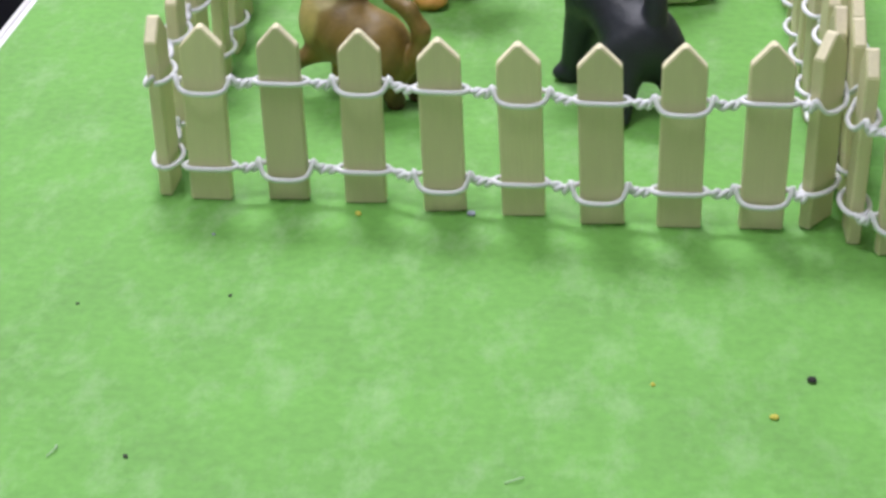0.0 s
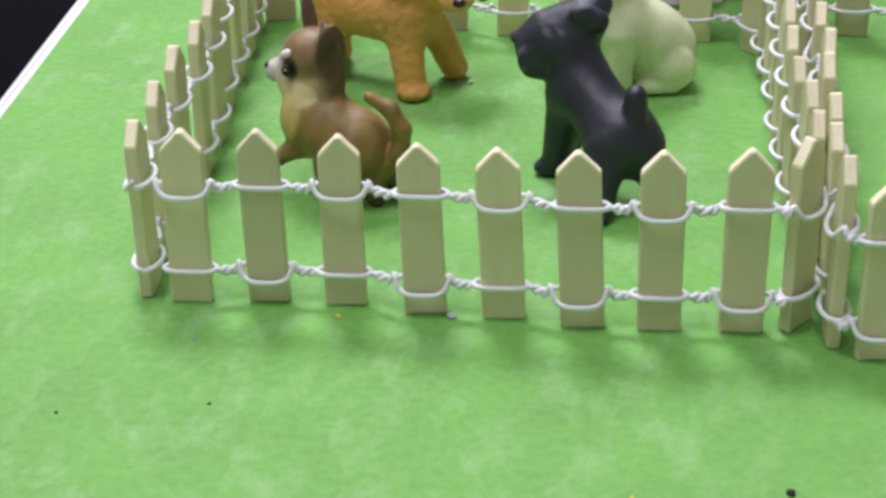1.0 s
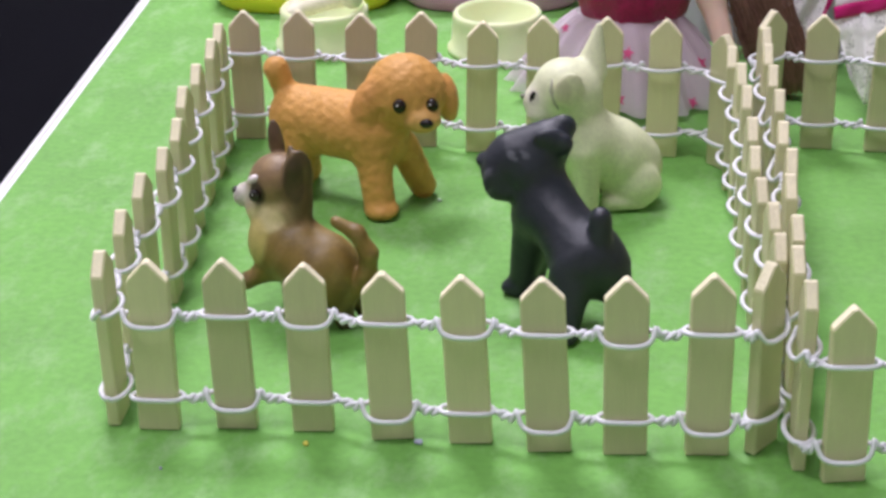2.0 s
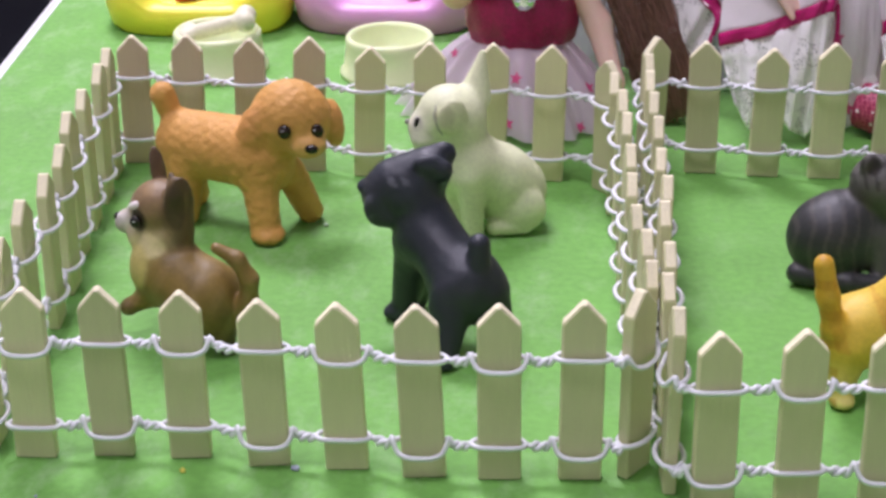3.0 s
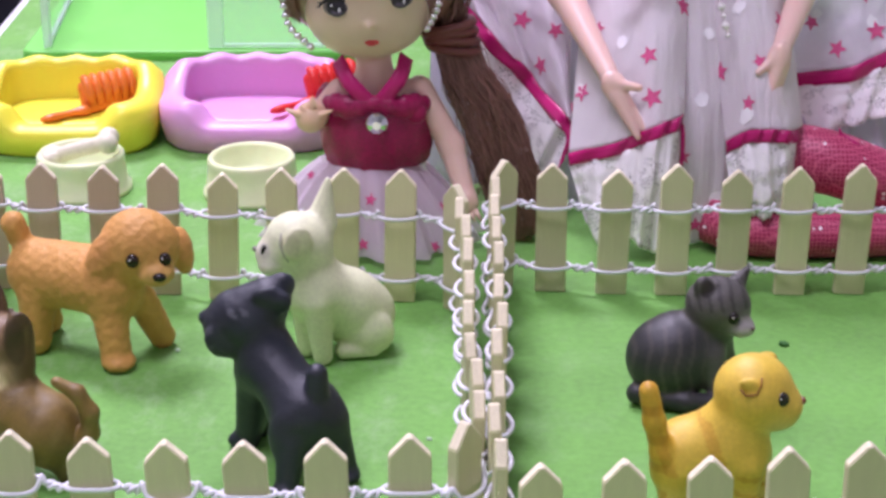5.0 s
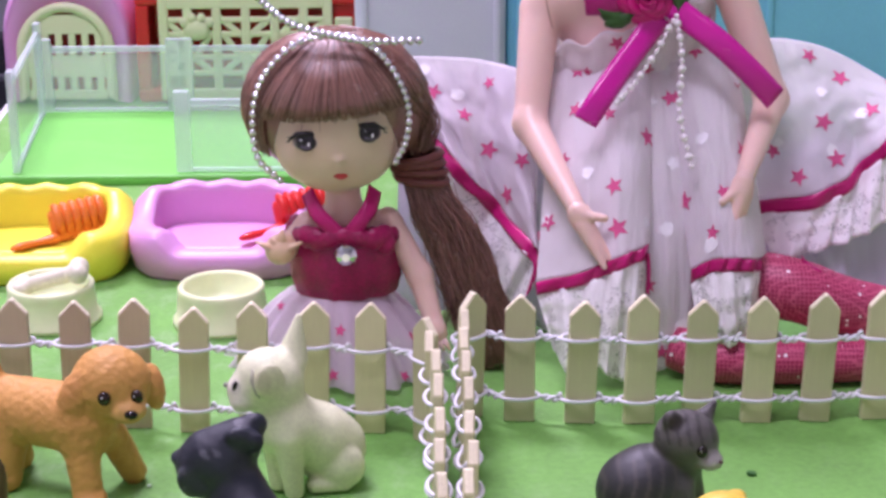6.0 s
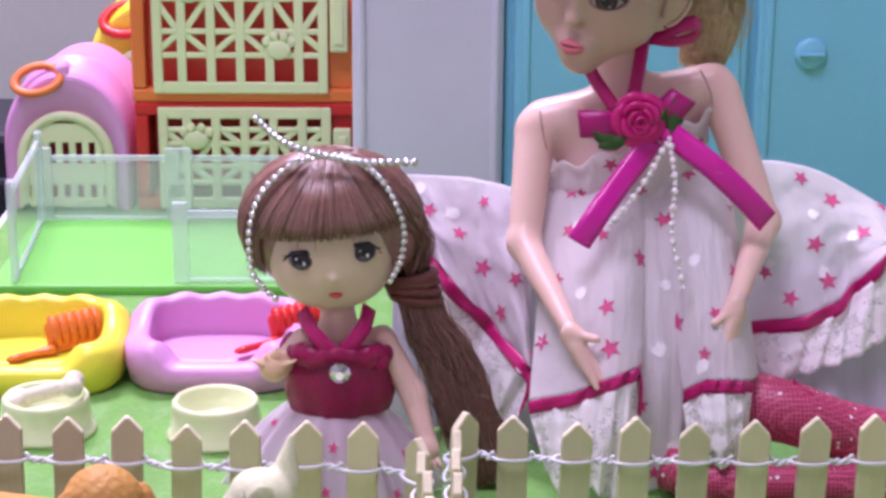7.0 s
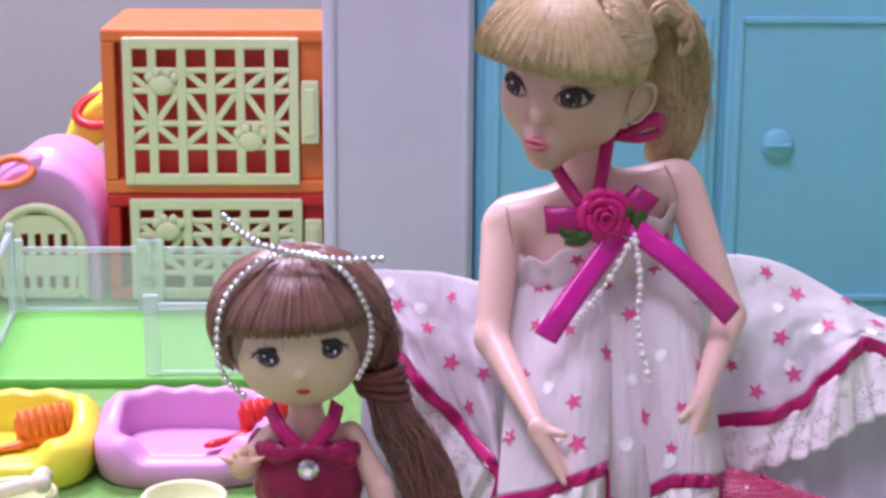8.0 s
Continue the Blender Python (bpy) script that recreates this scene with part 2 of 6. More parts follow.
def mat_lace():
    """White lace: threads with open holes between them."""
    m = material("lace", (0.95, 0.92, 0.94), 0.8, 0.05, 200, 0.2, 1500)
    nodes, link = m.node_tree.nodes, m.node_tree.links.new
    co = nodes.new("ShaderNodeTexCoord")
    vo = nodes.new("ShaderNodeTexVoronoi")
    vo.feature = "DISTANCE_TO_EDGE"
    vo.inputs["Scale"].default_value = 900
    link(co.outputs["Object"], vo.inputs["Vector"])
    big = nodes.new("ShaderNodeTexNoise")
    big.inputs["Scale"].default_value = 180
    link(co.outputs["Object"], big.inputs["Vector"])
    lim = nodes.new("ShaderNodeMapRange")
    lim.inputs["From Min"].default_value, lim.inputs["From Max"].default_value = 0.44, 0.6
    lim.inputs["To Min"].default_value, lim.inputs["To Max"].default_value = 0.13, 0.7
    link(big.outputs["Fac"], lim.inputs["Value"])
    less = nodes.new("ShaderNodeMath")
    less.operation = "LESS_THAN"
    link(vo.outputs["Distance"], less.inputs[0])
    link(lim.outputs[0], less.inputs[1])
    rng = nodes.new("ShaderNodeMapRange")
    rng.inputs["To Min"].default_value = 0.5
    link(less.outputs[0], rng.inputs["Value"])
    link(rng.outputs[0], nodes["Principled BSDF"].inputs["Alpha"])
    return m


def mat_sheer(name, color, alpha, trans=0.35):
    """Thin see-through cloth."""
    m = material(name, color, 0.75, 0.05, 90, 0.25, 1800)
    b = m.node_tree.nodes["Principled BSDF"]
    nodes, link = m.node_tree.nodes, m.node_tree.links.new
    tr = nodes.new("ShaderNodeBsdfTranslucent")
    tr.inputs["Color"].default_value = (*color, 1)
    through_cloth = nodes.new("ShaderNodeMixShader")
    through_cloth.inputs[0].default_value = trans
    link(b.outputs[0], through_cloth.inputs[1])
    link(tr.outputs[0], through_cloth.inputs[2])
    holes = nodes.new("ShaderNodeMixShader")
    holes.inputs[0].default_value = alpha
    link(nodes.new("ShaderNodeBsdfTransparent").outputs[0], holes.inputs[1])
    link(through_cloth.outputs[0], holes.inputs[2])
    link(holes.outputs[0], nodes["Material Output"].inputs["Surface"])
    return m


def mat_clear(name, color, rough, alpha):
    """Thin clear plastic."""
    m = material(name, color, rough, 0.02, 60, 0.0, 500, rough_vary=0.03)
    b = m.node_tree.nodes["Principled BSDF"]
    b.inputs["Alpha"].default_value = alpha
    b.inputs["IOR"].default_value = 1.49
    return m


def mat_glitter(name, color, spark):
    """Sparkling stocking: dark net with bright flakes, their glint painted as pale colour."""
    m = material(name, color, 0.45, 0.12, 150, 0.3, 1200)
    nodes, link = m.node_tree.nodes, m.node_tree.links.new
    b = nodes["Principled BSDF"]
    old = b.inputs["Base Color"].links[0].from_socket
    co = nodes.new("ShaderNodeTexCoord")
    vo = nodes.new("ShaderNodeTexVoronoi")
    vo.inputs["Scale"].default_value = 480
    link(co.outputs["Object"], vo.inputs["Vector"])
    pick = nodes.new("ShaderNodeSeparateColor")
    link(vo.outputs["Color"], pick.inputs[0])
    gt = nodes.new("ShaderNodeMath")
    gt.operation = "GREATER_THAN"
    gt.inputs[1].default_value = 0.84
    link(pick.outputs[0], gt.inputs[0])
    near = nodes.new("ShaderNodeMath")
    near.operation = "LESS_THAN"
    near.inputs[1].default_value = 0.3
    link(vo.outputs["Distance"], near.inputs[0])
    both = nodes.new("ShaderNodeMath")
    both.operation = "MULTIPLY"
    link(gt.outputs[0], both.inputs[0])
    link(near.outputs[0], both.inputs[1])
    mix = nodes.new("ShaderNodeMix")
    mix.data_type = "RGBA"
    link(both.outputs[0], mix.inputs["Factor"])
    net_cells = nodes.new("ShaderNodeTexVoronoi")
    net_cells.feature = "DISTANCE_TO_EDGE"
    net_cells.inputs["Scale"].default_value, net_cells.inputs["Randomness"].default_value = 760, 0.2
    link(co.outputs["Object"], net_cells.inputs["Vector"])
    thread = nodes.new("ShaderNodeMath")
    thread.operation = "LESS_THAN"
    thread.inputs[1].default_value = 0.12
    link(net_cells.outputs["Distance"], thread.inputs[0])
    knit = nodes.new("ShaderNodeMix")
    knit.data_type = "RGBA"
    link(thread.outputs[0], knit.inputs["Factor"])
    link(old, knit.inputs["A"])
    knit.inputs["B"].default_value = (0.64, 0.11, 0.21, 1)
    link(knit.outputs["Result"], mix.inputs["A"])
    mix.inputs["B"].default_value = (*spark, 1)
    link(mix.outputs["Result"], b.inputs["Base Color"])
    return m


MAT = {
    "ground": mat_ground(),
    "table": material("white_table_edge", (0.8, 0.8, 0.8), 0.35, 0.03, 40, 0.02),
    "wood": material("pale_wood", (0.62, 0.60, 0.35), 0.62, 0.04, 120, 0.2, 600, stretch=(3, 3, 0.3), each=0.09),
    "wood_end": material("sawn_wood_end", (0.80, 0.74, 0.52), 0.8, 0.08, 400, 0.4, 1500, each=0.06),
    "wood_tan": material("tan_wood", (0.57, 0.47, 0.33), 0.62, 0.05, 120, 0.2, 600, stretch=(3, 3, 0.3), each=0.08),
    "wire": material("white_wire", (0.74, 0.75, 0.78), 0.4, 0.05, 200, 0.15, 1500),
    "toy": material("painted_vinyl", (1, 1, 1), 0.5, 0.14, 110, 0.2, 900, paint=True, rough_vary=0.06),
    "curly": material("curly_vinyl", (1, 1, 1), 0.6, 0.08, 700, 1.0, 420, paint=True),
    "satin_black": material("black_vinyl", (1, 1, 1), 0.5, 0.12, 120, 0.2, 900, paint=True),
    "gloss": material("glossy_eye", (1, 1, 1), 0.12, 0.0, 100, 0.0, paint=True, rough_vary=0.02),
    "skin": material("doll_skin", (1, 1, 1), 0.3, 0.015, 60, 0.02, 800, paint=True, soft=0.15, rough_vary=0.05),
    "hair_brown": material("brown_hair", (0.26, 0.125, 0.092), 0.24, 0.12, 200, 0.2, 1500, island=0.4),
    "hair_blond": material("blond_hair", (0.60, 0.455, 0.235), 0.28, 0.1, 200, 0.2, 1500, island=0.12),
    "stocking": mat_glitter("pink_glitter_stocking", (0.37, 0.012, 0.075), (1.0, 0.85, 0.9)),
    "velvet": material("magenta_velvet", (0.33, 0.001, 0.075), 0.36, 0.4, 160, 0.4, 900, sheen=0.06),
    "satin": material("magenta_satin", (0.68, 0.012, 0.33), 0.24, 0.08, 80, 0.1, 1500, sheen=0.2, stretch=(1, 1, 4)),
    "satin_dark": material("wine_satin", (0.52, 0.006, 0.15), 0.36, 0.08, 80, 0.1, 1500),
    "satin_bow": material("purple_satin", (0.44, 0.006, 0.17), 0.36, 0.15, 120, 0.3, 1200),
    "rose": material("rose_satin", (0.66, 0.012, 0.20), 0.34, 0.1, 80, 0.1, 1500),
    "flock": material("white_flock", (0.9, 0.88, 0.9), 0.9, 0.05, 300, 0.3),
    "leaf": material("green_satin_leaf", (0.03, 0.10, 0.02), 0.4, 0.2, 100, 0.1),
    "star": material("pink_star_print", (0.66, 0.09, 0.24), 0.7, 0.1, 200, 0.1),
    "dress": mat_sheer("white_chiffon", (0.95, 0.905, 0.93), 0.95, 0.5),
    "dress_thin": mat_sheer("thin_white_chiffon", (0.94, 0.88, 0.93), 0.82, 0.5),
    "tulle": mat_sheer("pale_pink_tulle", (0.86, 0.74, 0.84), 0.66),
    "lilac": mat_sheer("lilac_tulle", (0.66, 0.58, 0.72), 0.8),
    "lace": mat_lace(),
    "pearl": material("pearl_bead", (0.85, 0.82, 0.80), 0.18, 0.03, 200, 0.0, coat=0.5),
    "silver": material("silver_bead", (0.78, 0.78, 0.80), 0.16, 0.03, 200, 0.0, metal=1.0),
    "gem": material("clear_rhinestone", (0.7, 0.73, 0.78), 0.08, 0.05, 900, 0.0, metal=1.0, island=0.2),
    "yellow": material("yellow_plastic", (0.87, 0.80, 0.045), 0.4, 0.03, 50, 0.03, soft=0.1),
    "pink": material("pink_plastic", (0.76, 0.36, 0.68), 0.4, 0.03, 50, 0.03, soft=0.1),
    "cream": material("cream_plastic", (0.72, 0.80, 0.46), 0.42, 0.03, 50, 0.03, soft=0.1),
    "orange": material("orange_plastic", (0.86, 0.21, 0.04), 0.38, 0.03, 50, 0.03),
    "red": material("red_plastic", (0.66, 0.02, 0.015), 0.38, 0.04, 50, 0.03),
    "crate_red": material("bright_red_plastic", (0.86, 0.07, 0.04), 0.4, 0.05, 50, 0.03),
    "comb_red": material("red_comb_plastic", (0.75, 0.03, 0.02), 0.32, 0.03, 50, 0.02),
    "comb_orange": material("orange_comb_plastic", (0.82, 0.2, 0.02), 0.35, 0.03, 50, 0.02),
    "pen_green": material("bright_green_board", (0.17, 0.62, 0.10), 0.45, 0.06, 40, 0.08),
    "clear": mat_clear("clear_panel", (0.80, 0.90, 0.95), 0.12, 0.26),
    "frost": mat_clear("frosted_frame", (0.80, 0.92, 0.94), 0.4, 0.4),
    "blue": material("turquoise_plastic", (0.20, 0.60, 0.82), 0.42, 0.05, 20, 0.04, coat=0.1),
    "lavender": material("lavender_plastic", (0.66, 0.63, 0.80), 0.45, 0.05, 25, 0.05),
    "wall": material("grey_wall_paint", (0.585, 0.615, 0.555), 0.85, 0.05, 6, 0.1, 200),
    "white_wall": material("white_wall_paint", (0.78, 0.77, 0.75), 0.85, 0.04, 6, 0.1, 200),
    "floor": material("dark_floor", (0.012, 0.011, 0.014), 0.85, 0.3, 8, 0.05, 100),
    "speck": material("dark_crumb", (0.02, 0.02, 0.018), 0.8, 0.2, 900, 0.3),
    "speck_yellow": material("yellow_crumb", (0.6, 0.55, 0.08), 0.8, 0.2, 900, 0.3),
    "speck_grey": material("grey_crumb", (0.35, 0.38, 0.48), 0.8, 0.2, 900, 0.3),
    "speck_green": material("dark_green_crumb", (0.04, 0.16, 0.03), 0.8, 0.2, 900, 0.3),
    "dark": material("dark_lacquer", (0.012, 0.013, 0.022), 0.6, 0.2, 10, 0.05),
    "lint": material("white_lint", (0.46, 0.62, 0.42), 0.9, 0.1, 900, 0.3),
    "lamp": material("lamp_housing", (0.8, 0.8, 0.8), 0.5, 0.03, 40, 0.02),
}
for hair in ("hair_brown", "hair_blond"):
    MAT[hair].node_tree.nodes["Principled BSDF"].inputs["IOR"].default_value = 1.8
MAT["satin_black"].node_tree.nodes["Principled BSDF"].inputs["Specular IOR Level"].default_value = 0.6
# ---- the room and the table ----
def wall(name, lo, hi, mat, label):
    lo, hi = np.array(lo, float), np.array(hi, float)
    s = Shape().block((lo + hi) / 2, hi - lo, 0)
    return tagged(part(name, s, MAT[mat], None, label), category="wall", kind="structure")


wall("wall_north", (-170, 132, -76), (210, 142, 182), "wall", "plain grey painted wall behind the table")
wall("wall_south", (-170, -190, -76), (210, -180, 182), "white_wall", "plain white painted wall")
wall("wall_west", (-180, -190, -76), (-170, 142, 182), "white_wall", "plain white painted wall")
wall("wall_east", (210, -190, -76), (220, 142, 182), "white_wall", "plain white painted wall")
wall("ceiling", (-180, -190, 182), (220, 142, 190), "white_wall", "plain white ceiling above the table")
tagged(part("floor", Shape().block((20, -24, -79), (420, 360, 6), 0), MAT["floor"], None, "dark floor below the table"), category="floor", kind="structure")


def rounded_slab(x0, x1, y0, y1, z0, z1, radius, edge, steps=10):
    """A slab with rounded corners and a rounded upper edge."""
    ring = []
    for cx, cy, a0 in ((x1 - radius, y1 - radius, 0), (x0 + radius, y1 - radius, 90), (x0 + radius, y0 + radius, 180), (x1 - radius, y0 + radius, 270)):
        for k in range(steps + 1):
            a = radians(a0 + 90 * k / steps)
            ring.append((cx, cy, math.cos(a), math.sin(a)))
    levels = [(z0, -0.05), (z0 + 0.05, 0)] + [(z1 - edge + edge * math.sin(radians(b)), -edge + edge * math.cos(radians(b))) for b in range(0, 91, 15)]
    p = np.array([[(cx + (radius + off) * ca, cy + (radius + off) * sa, z) for cx, cy, ca, sa in ring] for z, off in levels])
    s = Shape().grid(p, wrap_v=True)
    n, m = len(ring), len(levels)
    s.f += [tuple(range(n))[::-1], tuple((m - 1) * n + k for k in range(n))]
    s.m += [0, 0]
    s.s += [False, False]
    return s


table = thing("table", (30, 15, -0.15), 0, "white table with a rounded rim under the green mat", "table")
part("tabletop", rounded_slab(-36.95, 60, -62, 62, -2.4, 0, 4, 0.45), MAT["table"], table)
for lx in (-30, 52):
    for ly in (-54, 54):
        part("leg", Shape().block((lx, ly, -39.2), (4, 4, 73.6), 0.4), MAT["table"], table)
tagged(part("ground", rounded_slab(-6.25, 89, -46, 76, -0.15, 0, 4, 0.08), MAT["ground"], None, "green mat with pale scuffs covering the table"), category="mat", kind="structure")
for lx, ly in ((-25, 99), (-25, -25)):
    lamp = thing("ceiling_lamp", (lx, ly, 173), 0, "flat white ceiling lamp panel", "lamp", "ceiling lamps")
    part("housing", Shape().block((0, 0, 4.6), (94, 64, 8.4), 0.5), MAT["lamp"], lamp)
# ---- the picket fences ----
PICKET_W, PICKET_H, PICKET_T = 0.92, 4.1, 0.28


def picket_shape():
    w, t = PICKET_W / 2, PICKET_T / 2
    out = [(-w, 0), (w, 0), (w, PICKET_H - 0.46), (0.04, PICKET_H), (-0.04, PICKET_H), (-w, PICKET_H - 0.46)]
    bm = bmesh.new()
    face = bm.faces.new([bm.verts.new((x, -t, z)) for x, z in out])
    ext = bmesh.ops.extrude_face_region(bm, geom=[face])
    bmesh.ops.translate(bm, verts=[g for g in ext["geom"] if isinstance(g, bmesh.types.BMVert)], vec=(0, 2 * t, 0))
    bmesh.ops.recalc_face_normals(bm, faces=bm.faces[:])
    bmesh.ops.bevel(bm, geom=bm.edges[:], offset=0.035, segments=1, affect="EDGES")
    bm.verts.index_update()
    s = Shape()
    for slot in (0, 1):
        s.add([v.co[:] for v in bm.verts], [[v.index for v in f.verts] for f in bm.faces if (f.normal.z > 0.5) == bool(slot)], slot, (1, 1, 1), False)
    bm.free()
    return s


PICKET = picket_shape().mesh("picket", [MAT["wood"], MAT["wood_end"]])
PICKET_TAN = picket_shape().mesh("tan_picket", [MAT["wood_tan"], MAT["wood_end"]])


def strand_pair(stations, height, dip, first, rng):
    """Two wires along the pickets: one passes in front of each picket, one behind, twisted together in the gaps."""
    a, b = [], []
    n = len(stations)
    for k in range(n):
        x, y, turn = stations[k][:3]
        d = arr(math.cos(radians(turn)), math.sin(radians(turn)), 0)
        out = arr(d[1], -d[0], 0)
        c = arr(x, y, height + rng.uniform(-0.04, 0.04) + ((0.05 if height > 1 else -0.04) + 0.11 * min(max((x - 6) / 7, 0), 1) if y < 1 and x < 14.6 else 0))
        low = (k % 2) == first
        half = PICKET_W / 2 + 0.14
        sag = 0.62 * dip if low else -0.03
        rise = 0.16 if low else 0.02
        front = []
        for q in (-1, -0.93, -0.78, -0.45, 0, 0.45, 0.78, 0.93, 1):
            front.append(c + d * half * q + out * (0.3 * math.sqrt(1 - q * q) if low or 45 < turn < 315 else 0.215 * (1 - q**6)) + arr(0, 0, rise - (rise + sag) * (1 - abs(q) ** 7)))
        back = [c + d * half * q - out * 0.31 * math.sqrt(1 - q * q) for q in (-1, -0.92, -0.75, -0.4, 0, 0.4, 0.75, 0.92, 1)]
        a += front if low else back
        b += back if low else front
        if k + 1 < n:
            x2, y2, t2 = stations[k + 1][:3]
            d2 = arr(math.cos(radians(t2)), math.sin(radians(t2)), 0)
            p, q = c + d * (half + 0.05), arr(x2, y2, c[2]) - d2 * (half + 0.05)
            gap = np.linalg.norm(q - p)
            along = (q - p) / (gap + 1e-9)
            side = np.cross(along, arr(0, 0, 1))
            for i in range(1, 8):
                f = i / 8
                ang = 2 * math.pi * 1.0 * f
                tight = 0.068 * math.sin(math.pi * f) ** 0.4
                o = side * math.cos(ang) + arr(0, 0, math.sin(ang))
                mid = p + (q - p) * f - arr(0, 0, 0.03)
                a.append(mid + o * tight)
                b.append(mid - o * tight)
    return a, b


def fence(name, stations, label, seed):
    rng = random.Random(seed)
    base = thing(name, (0, 0, 0), 0, label, "fence", "picket fences")
    for x, y, turn, *own in stations:
        ob = new("picket", PICKET_TAN if y > 16.2 and x < 6 and turn == 180 else PICKET)
        ob.parent = base
        lean, high = own if own else (rng.uniform(-1.8, 0.6), PICKET_H * rng.uniform(0.97, 1.03))
        shift = -0.5 * high * math.sin(radians(lean)) if own else 0
        ob.matrix_basis = pose((x + shift) * CM, y * CM, 0, rng.uniform(-1.2, 1.2), lean, turn + rng.uniform(-4, 4))
        ob.scale = (rng.uniform(0.96, 1.03), 1, high / PICKET_H)
    for height, dip, first in ((2.74, 0.24, 0), (0.78, 0.34, 1)):
        for path in strand_pair(stations, height, dip, first, rng):
            part("wire", Shape().tube(spline(path, len(path) * 3), 0.062, 6), MAT["wire"], base, "twisted white wire")
    return base


def row(xs, ys, turn):
    return [(x, y, turn) for x, y in zip(xs, ys)]




def leaning(places, turn):
    """Pickets with their own lean: x at the foot and at the tip, y, height of the tip."""
    return [((foot + tip) / 2, y, turn, math.degrees(math.atan2(tip - foot, high)), high) for foot, tip, y, high in places]


pen_a = leaning([(1.14, 1.16, 0.3, 4.07), (2.85, 2.77, 0.42, 4.09), (4.55, 4.5, 0.38, 3.99), (6.32, 6.2, 0.13, 3.97), (8.03, 7.87, 0.04, 4.0), (9.72, 9.55, -0.22, 4.06), (11.33, 11.29, -0.25, 4.15), (13.05, 13.07, -0.2, 4.19)], 0)
pen_a += [(14.26, 0.15, 58, 1.0, 4.32)]
pen_a += row([14.5, 14.55, 14.45, 14.4, 14.38, 14.42, 14.4, 14.3], [2.07, 3.67, 5.47, 7.2, 8.92, 10.86, 12.6, 14.2], 90)
pen_a += [(14.15, 15.5, 130)]
pen_a += row([12.47, 10.74, 8.98, 7.16, 5.34, 3.6, 1.75, 0.1], [16.3, 16.55, 16.4, 16.5, 16.85, 16.95, 17.05, 17.35], 180)
pen_a += row([-0.45, -0.35, -0.28, -0.18, 0.02, 0.08, -0.03, -0.05, 0.1], [16.3, 14.5, 12.6, 10.55, 8.56, 6.65, 4.79, 2.94, 0.75], 270)
pen_b = [(14.92, -0.42, 270)]
pen_b += leaning([(15.8, 15.79, -1.1, 4.0), (17.56, 17.52, -0.95, 4.05), (19.34, 19.31, -0.92, 4.08), (21.0, 20.97, -0.75, 4.17), (22.66, 22.66, -0.58, 4.2), (24.45, 24.4, -0.5, 4.1), (26.2, 26.2, -0.4, 4.05), (27.95, 27.9, -0.3, 4.1)], 4)
pen_b += row([29.3, 29.4, 29.5, 29.5, 29.5, 29.5, 29.5, 29.5, 29.5], [0.9, 2.8, 4.6, 6.4, 8.2, 10.0, 11.9, 13.8, 15.6], 90)
pen_b += row([28.0, 26.1, 24.28, 22.48, 20.68, 18.88, 17.05], [16.9, 16.8, 16.75, 16.8, 16.75, 16.85, 17.05], 180)
pen_b += [(15.5, 17.15, 215)]
pen_b += row([15.25, 15.25, 15.25, 15.26, 15.2, 15.16, 15.1, 15.05, 14.96], [15.9, 14.3, 12.6, 10.78, 8.8, 6.87, 5.04, 3.16, 1.34], 270)
fence("picket_fence", pen_a, "pale wooden picket fence on twisted white wire round the dogs", 3)
fence("picket_fence", pen_b, "pale wooden picket fence on twisted white wire round the cats", 8)
# ---- toy animals (plain vinyl figures) ----
def eyes(s, places, r, paint=(0.012, 0.008, 0.006), mat=1):
    for p in places:
        s.ball(p, (r, r * 0.7, r * 1.1), (0, 0, 0), mat, paint, 12, 7)
        # small pale ball painted in as the eye's highlight
        s.ball((p[0] - r * 0.25, p[1] - r * 0.64, p[2] + r * 0.35), r * 0.14, (0, 0, 0), mat, (0.8, 0.8, 0.8), 8, 5)


def figure(name, prims, step, at, label, category, group, extra=None, mat="toy", soft=0.1, grain=0.0, curl=9):
    s = Shape().body(prims, step, 0, soft, grain, 0, curl)
    if extra:
        extra(s)
    return solo(name, s, [MAT[mat], MAT["gloss"]], at, label, category, group)


def repaint(s, color, where):
    """Paints markings on the moulded body: where gives their strength at each place."""
    k = np.clip(where(s.v[0]), 0, 1)[:, None]
    s.c[0] = s.c[0] * (1 - k) + np.array(color, float) * k


def spot(v, c, r):
    """1 inside a soft round spot, 0 outside."""
    return np.clip((1 - np.linalg.norm((v - np.array(c, float)) / np.array(r, float), axis=1)) * 4, 0, 1)


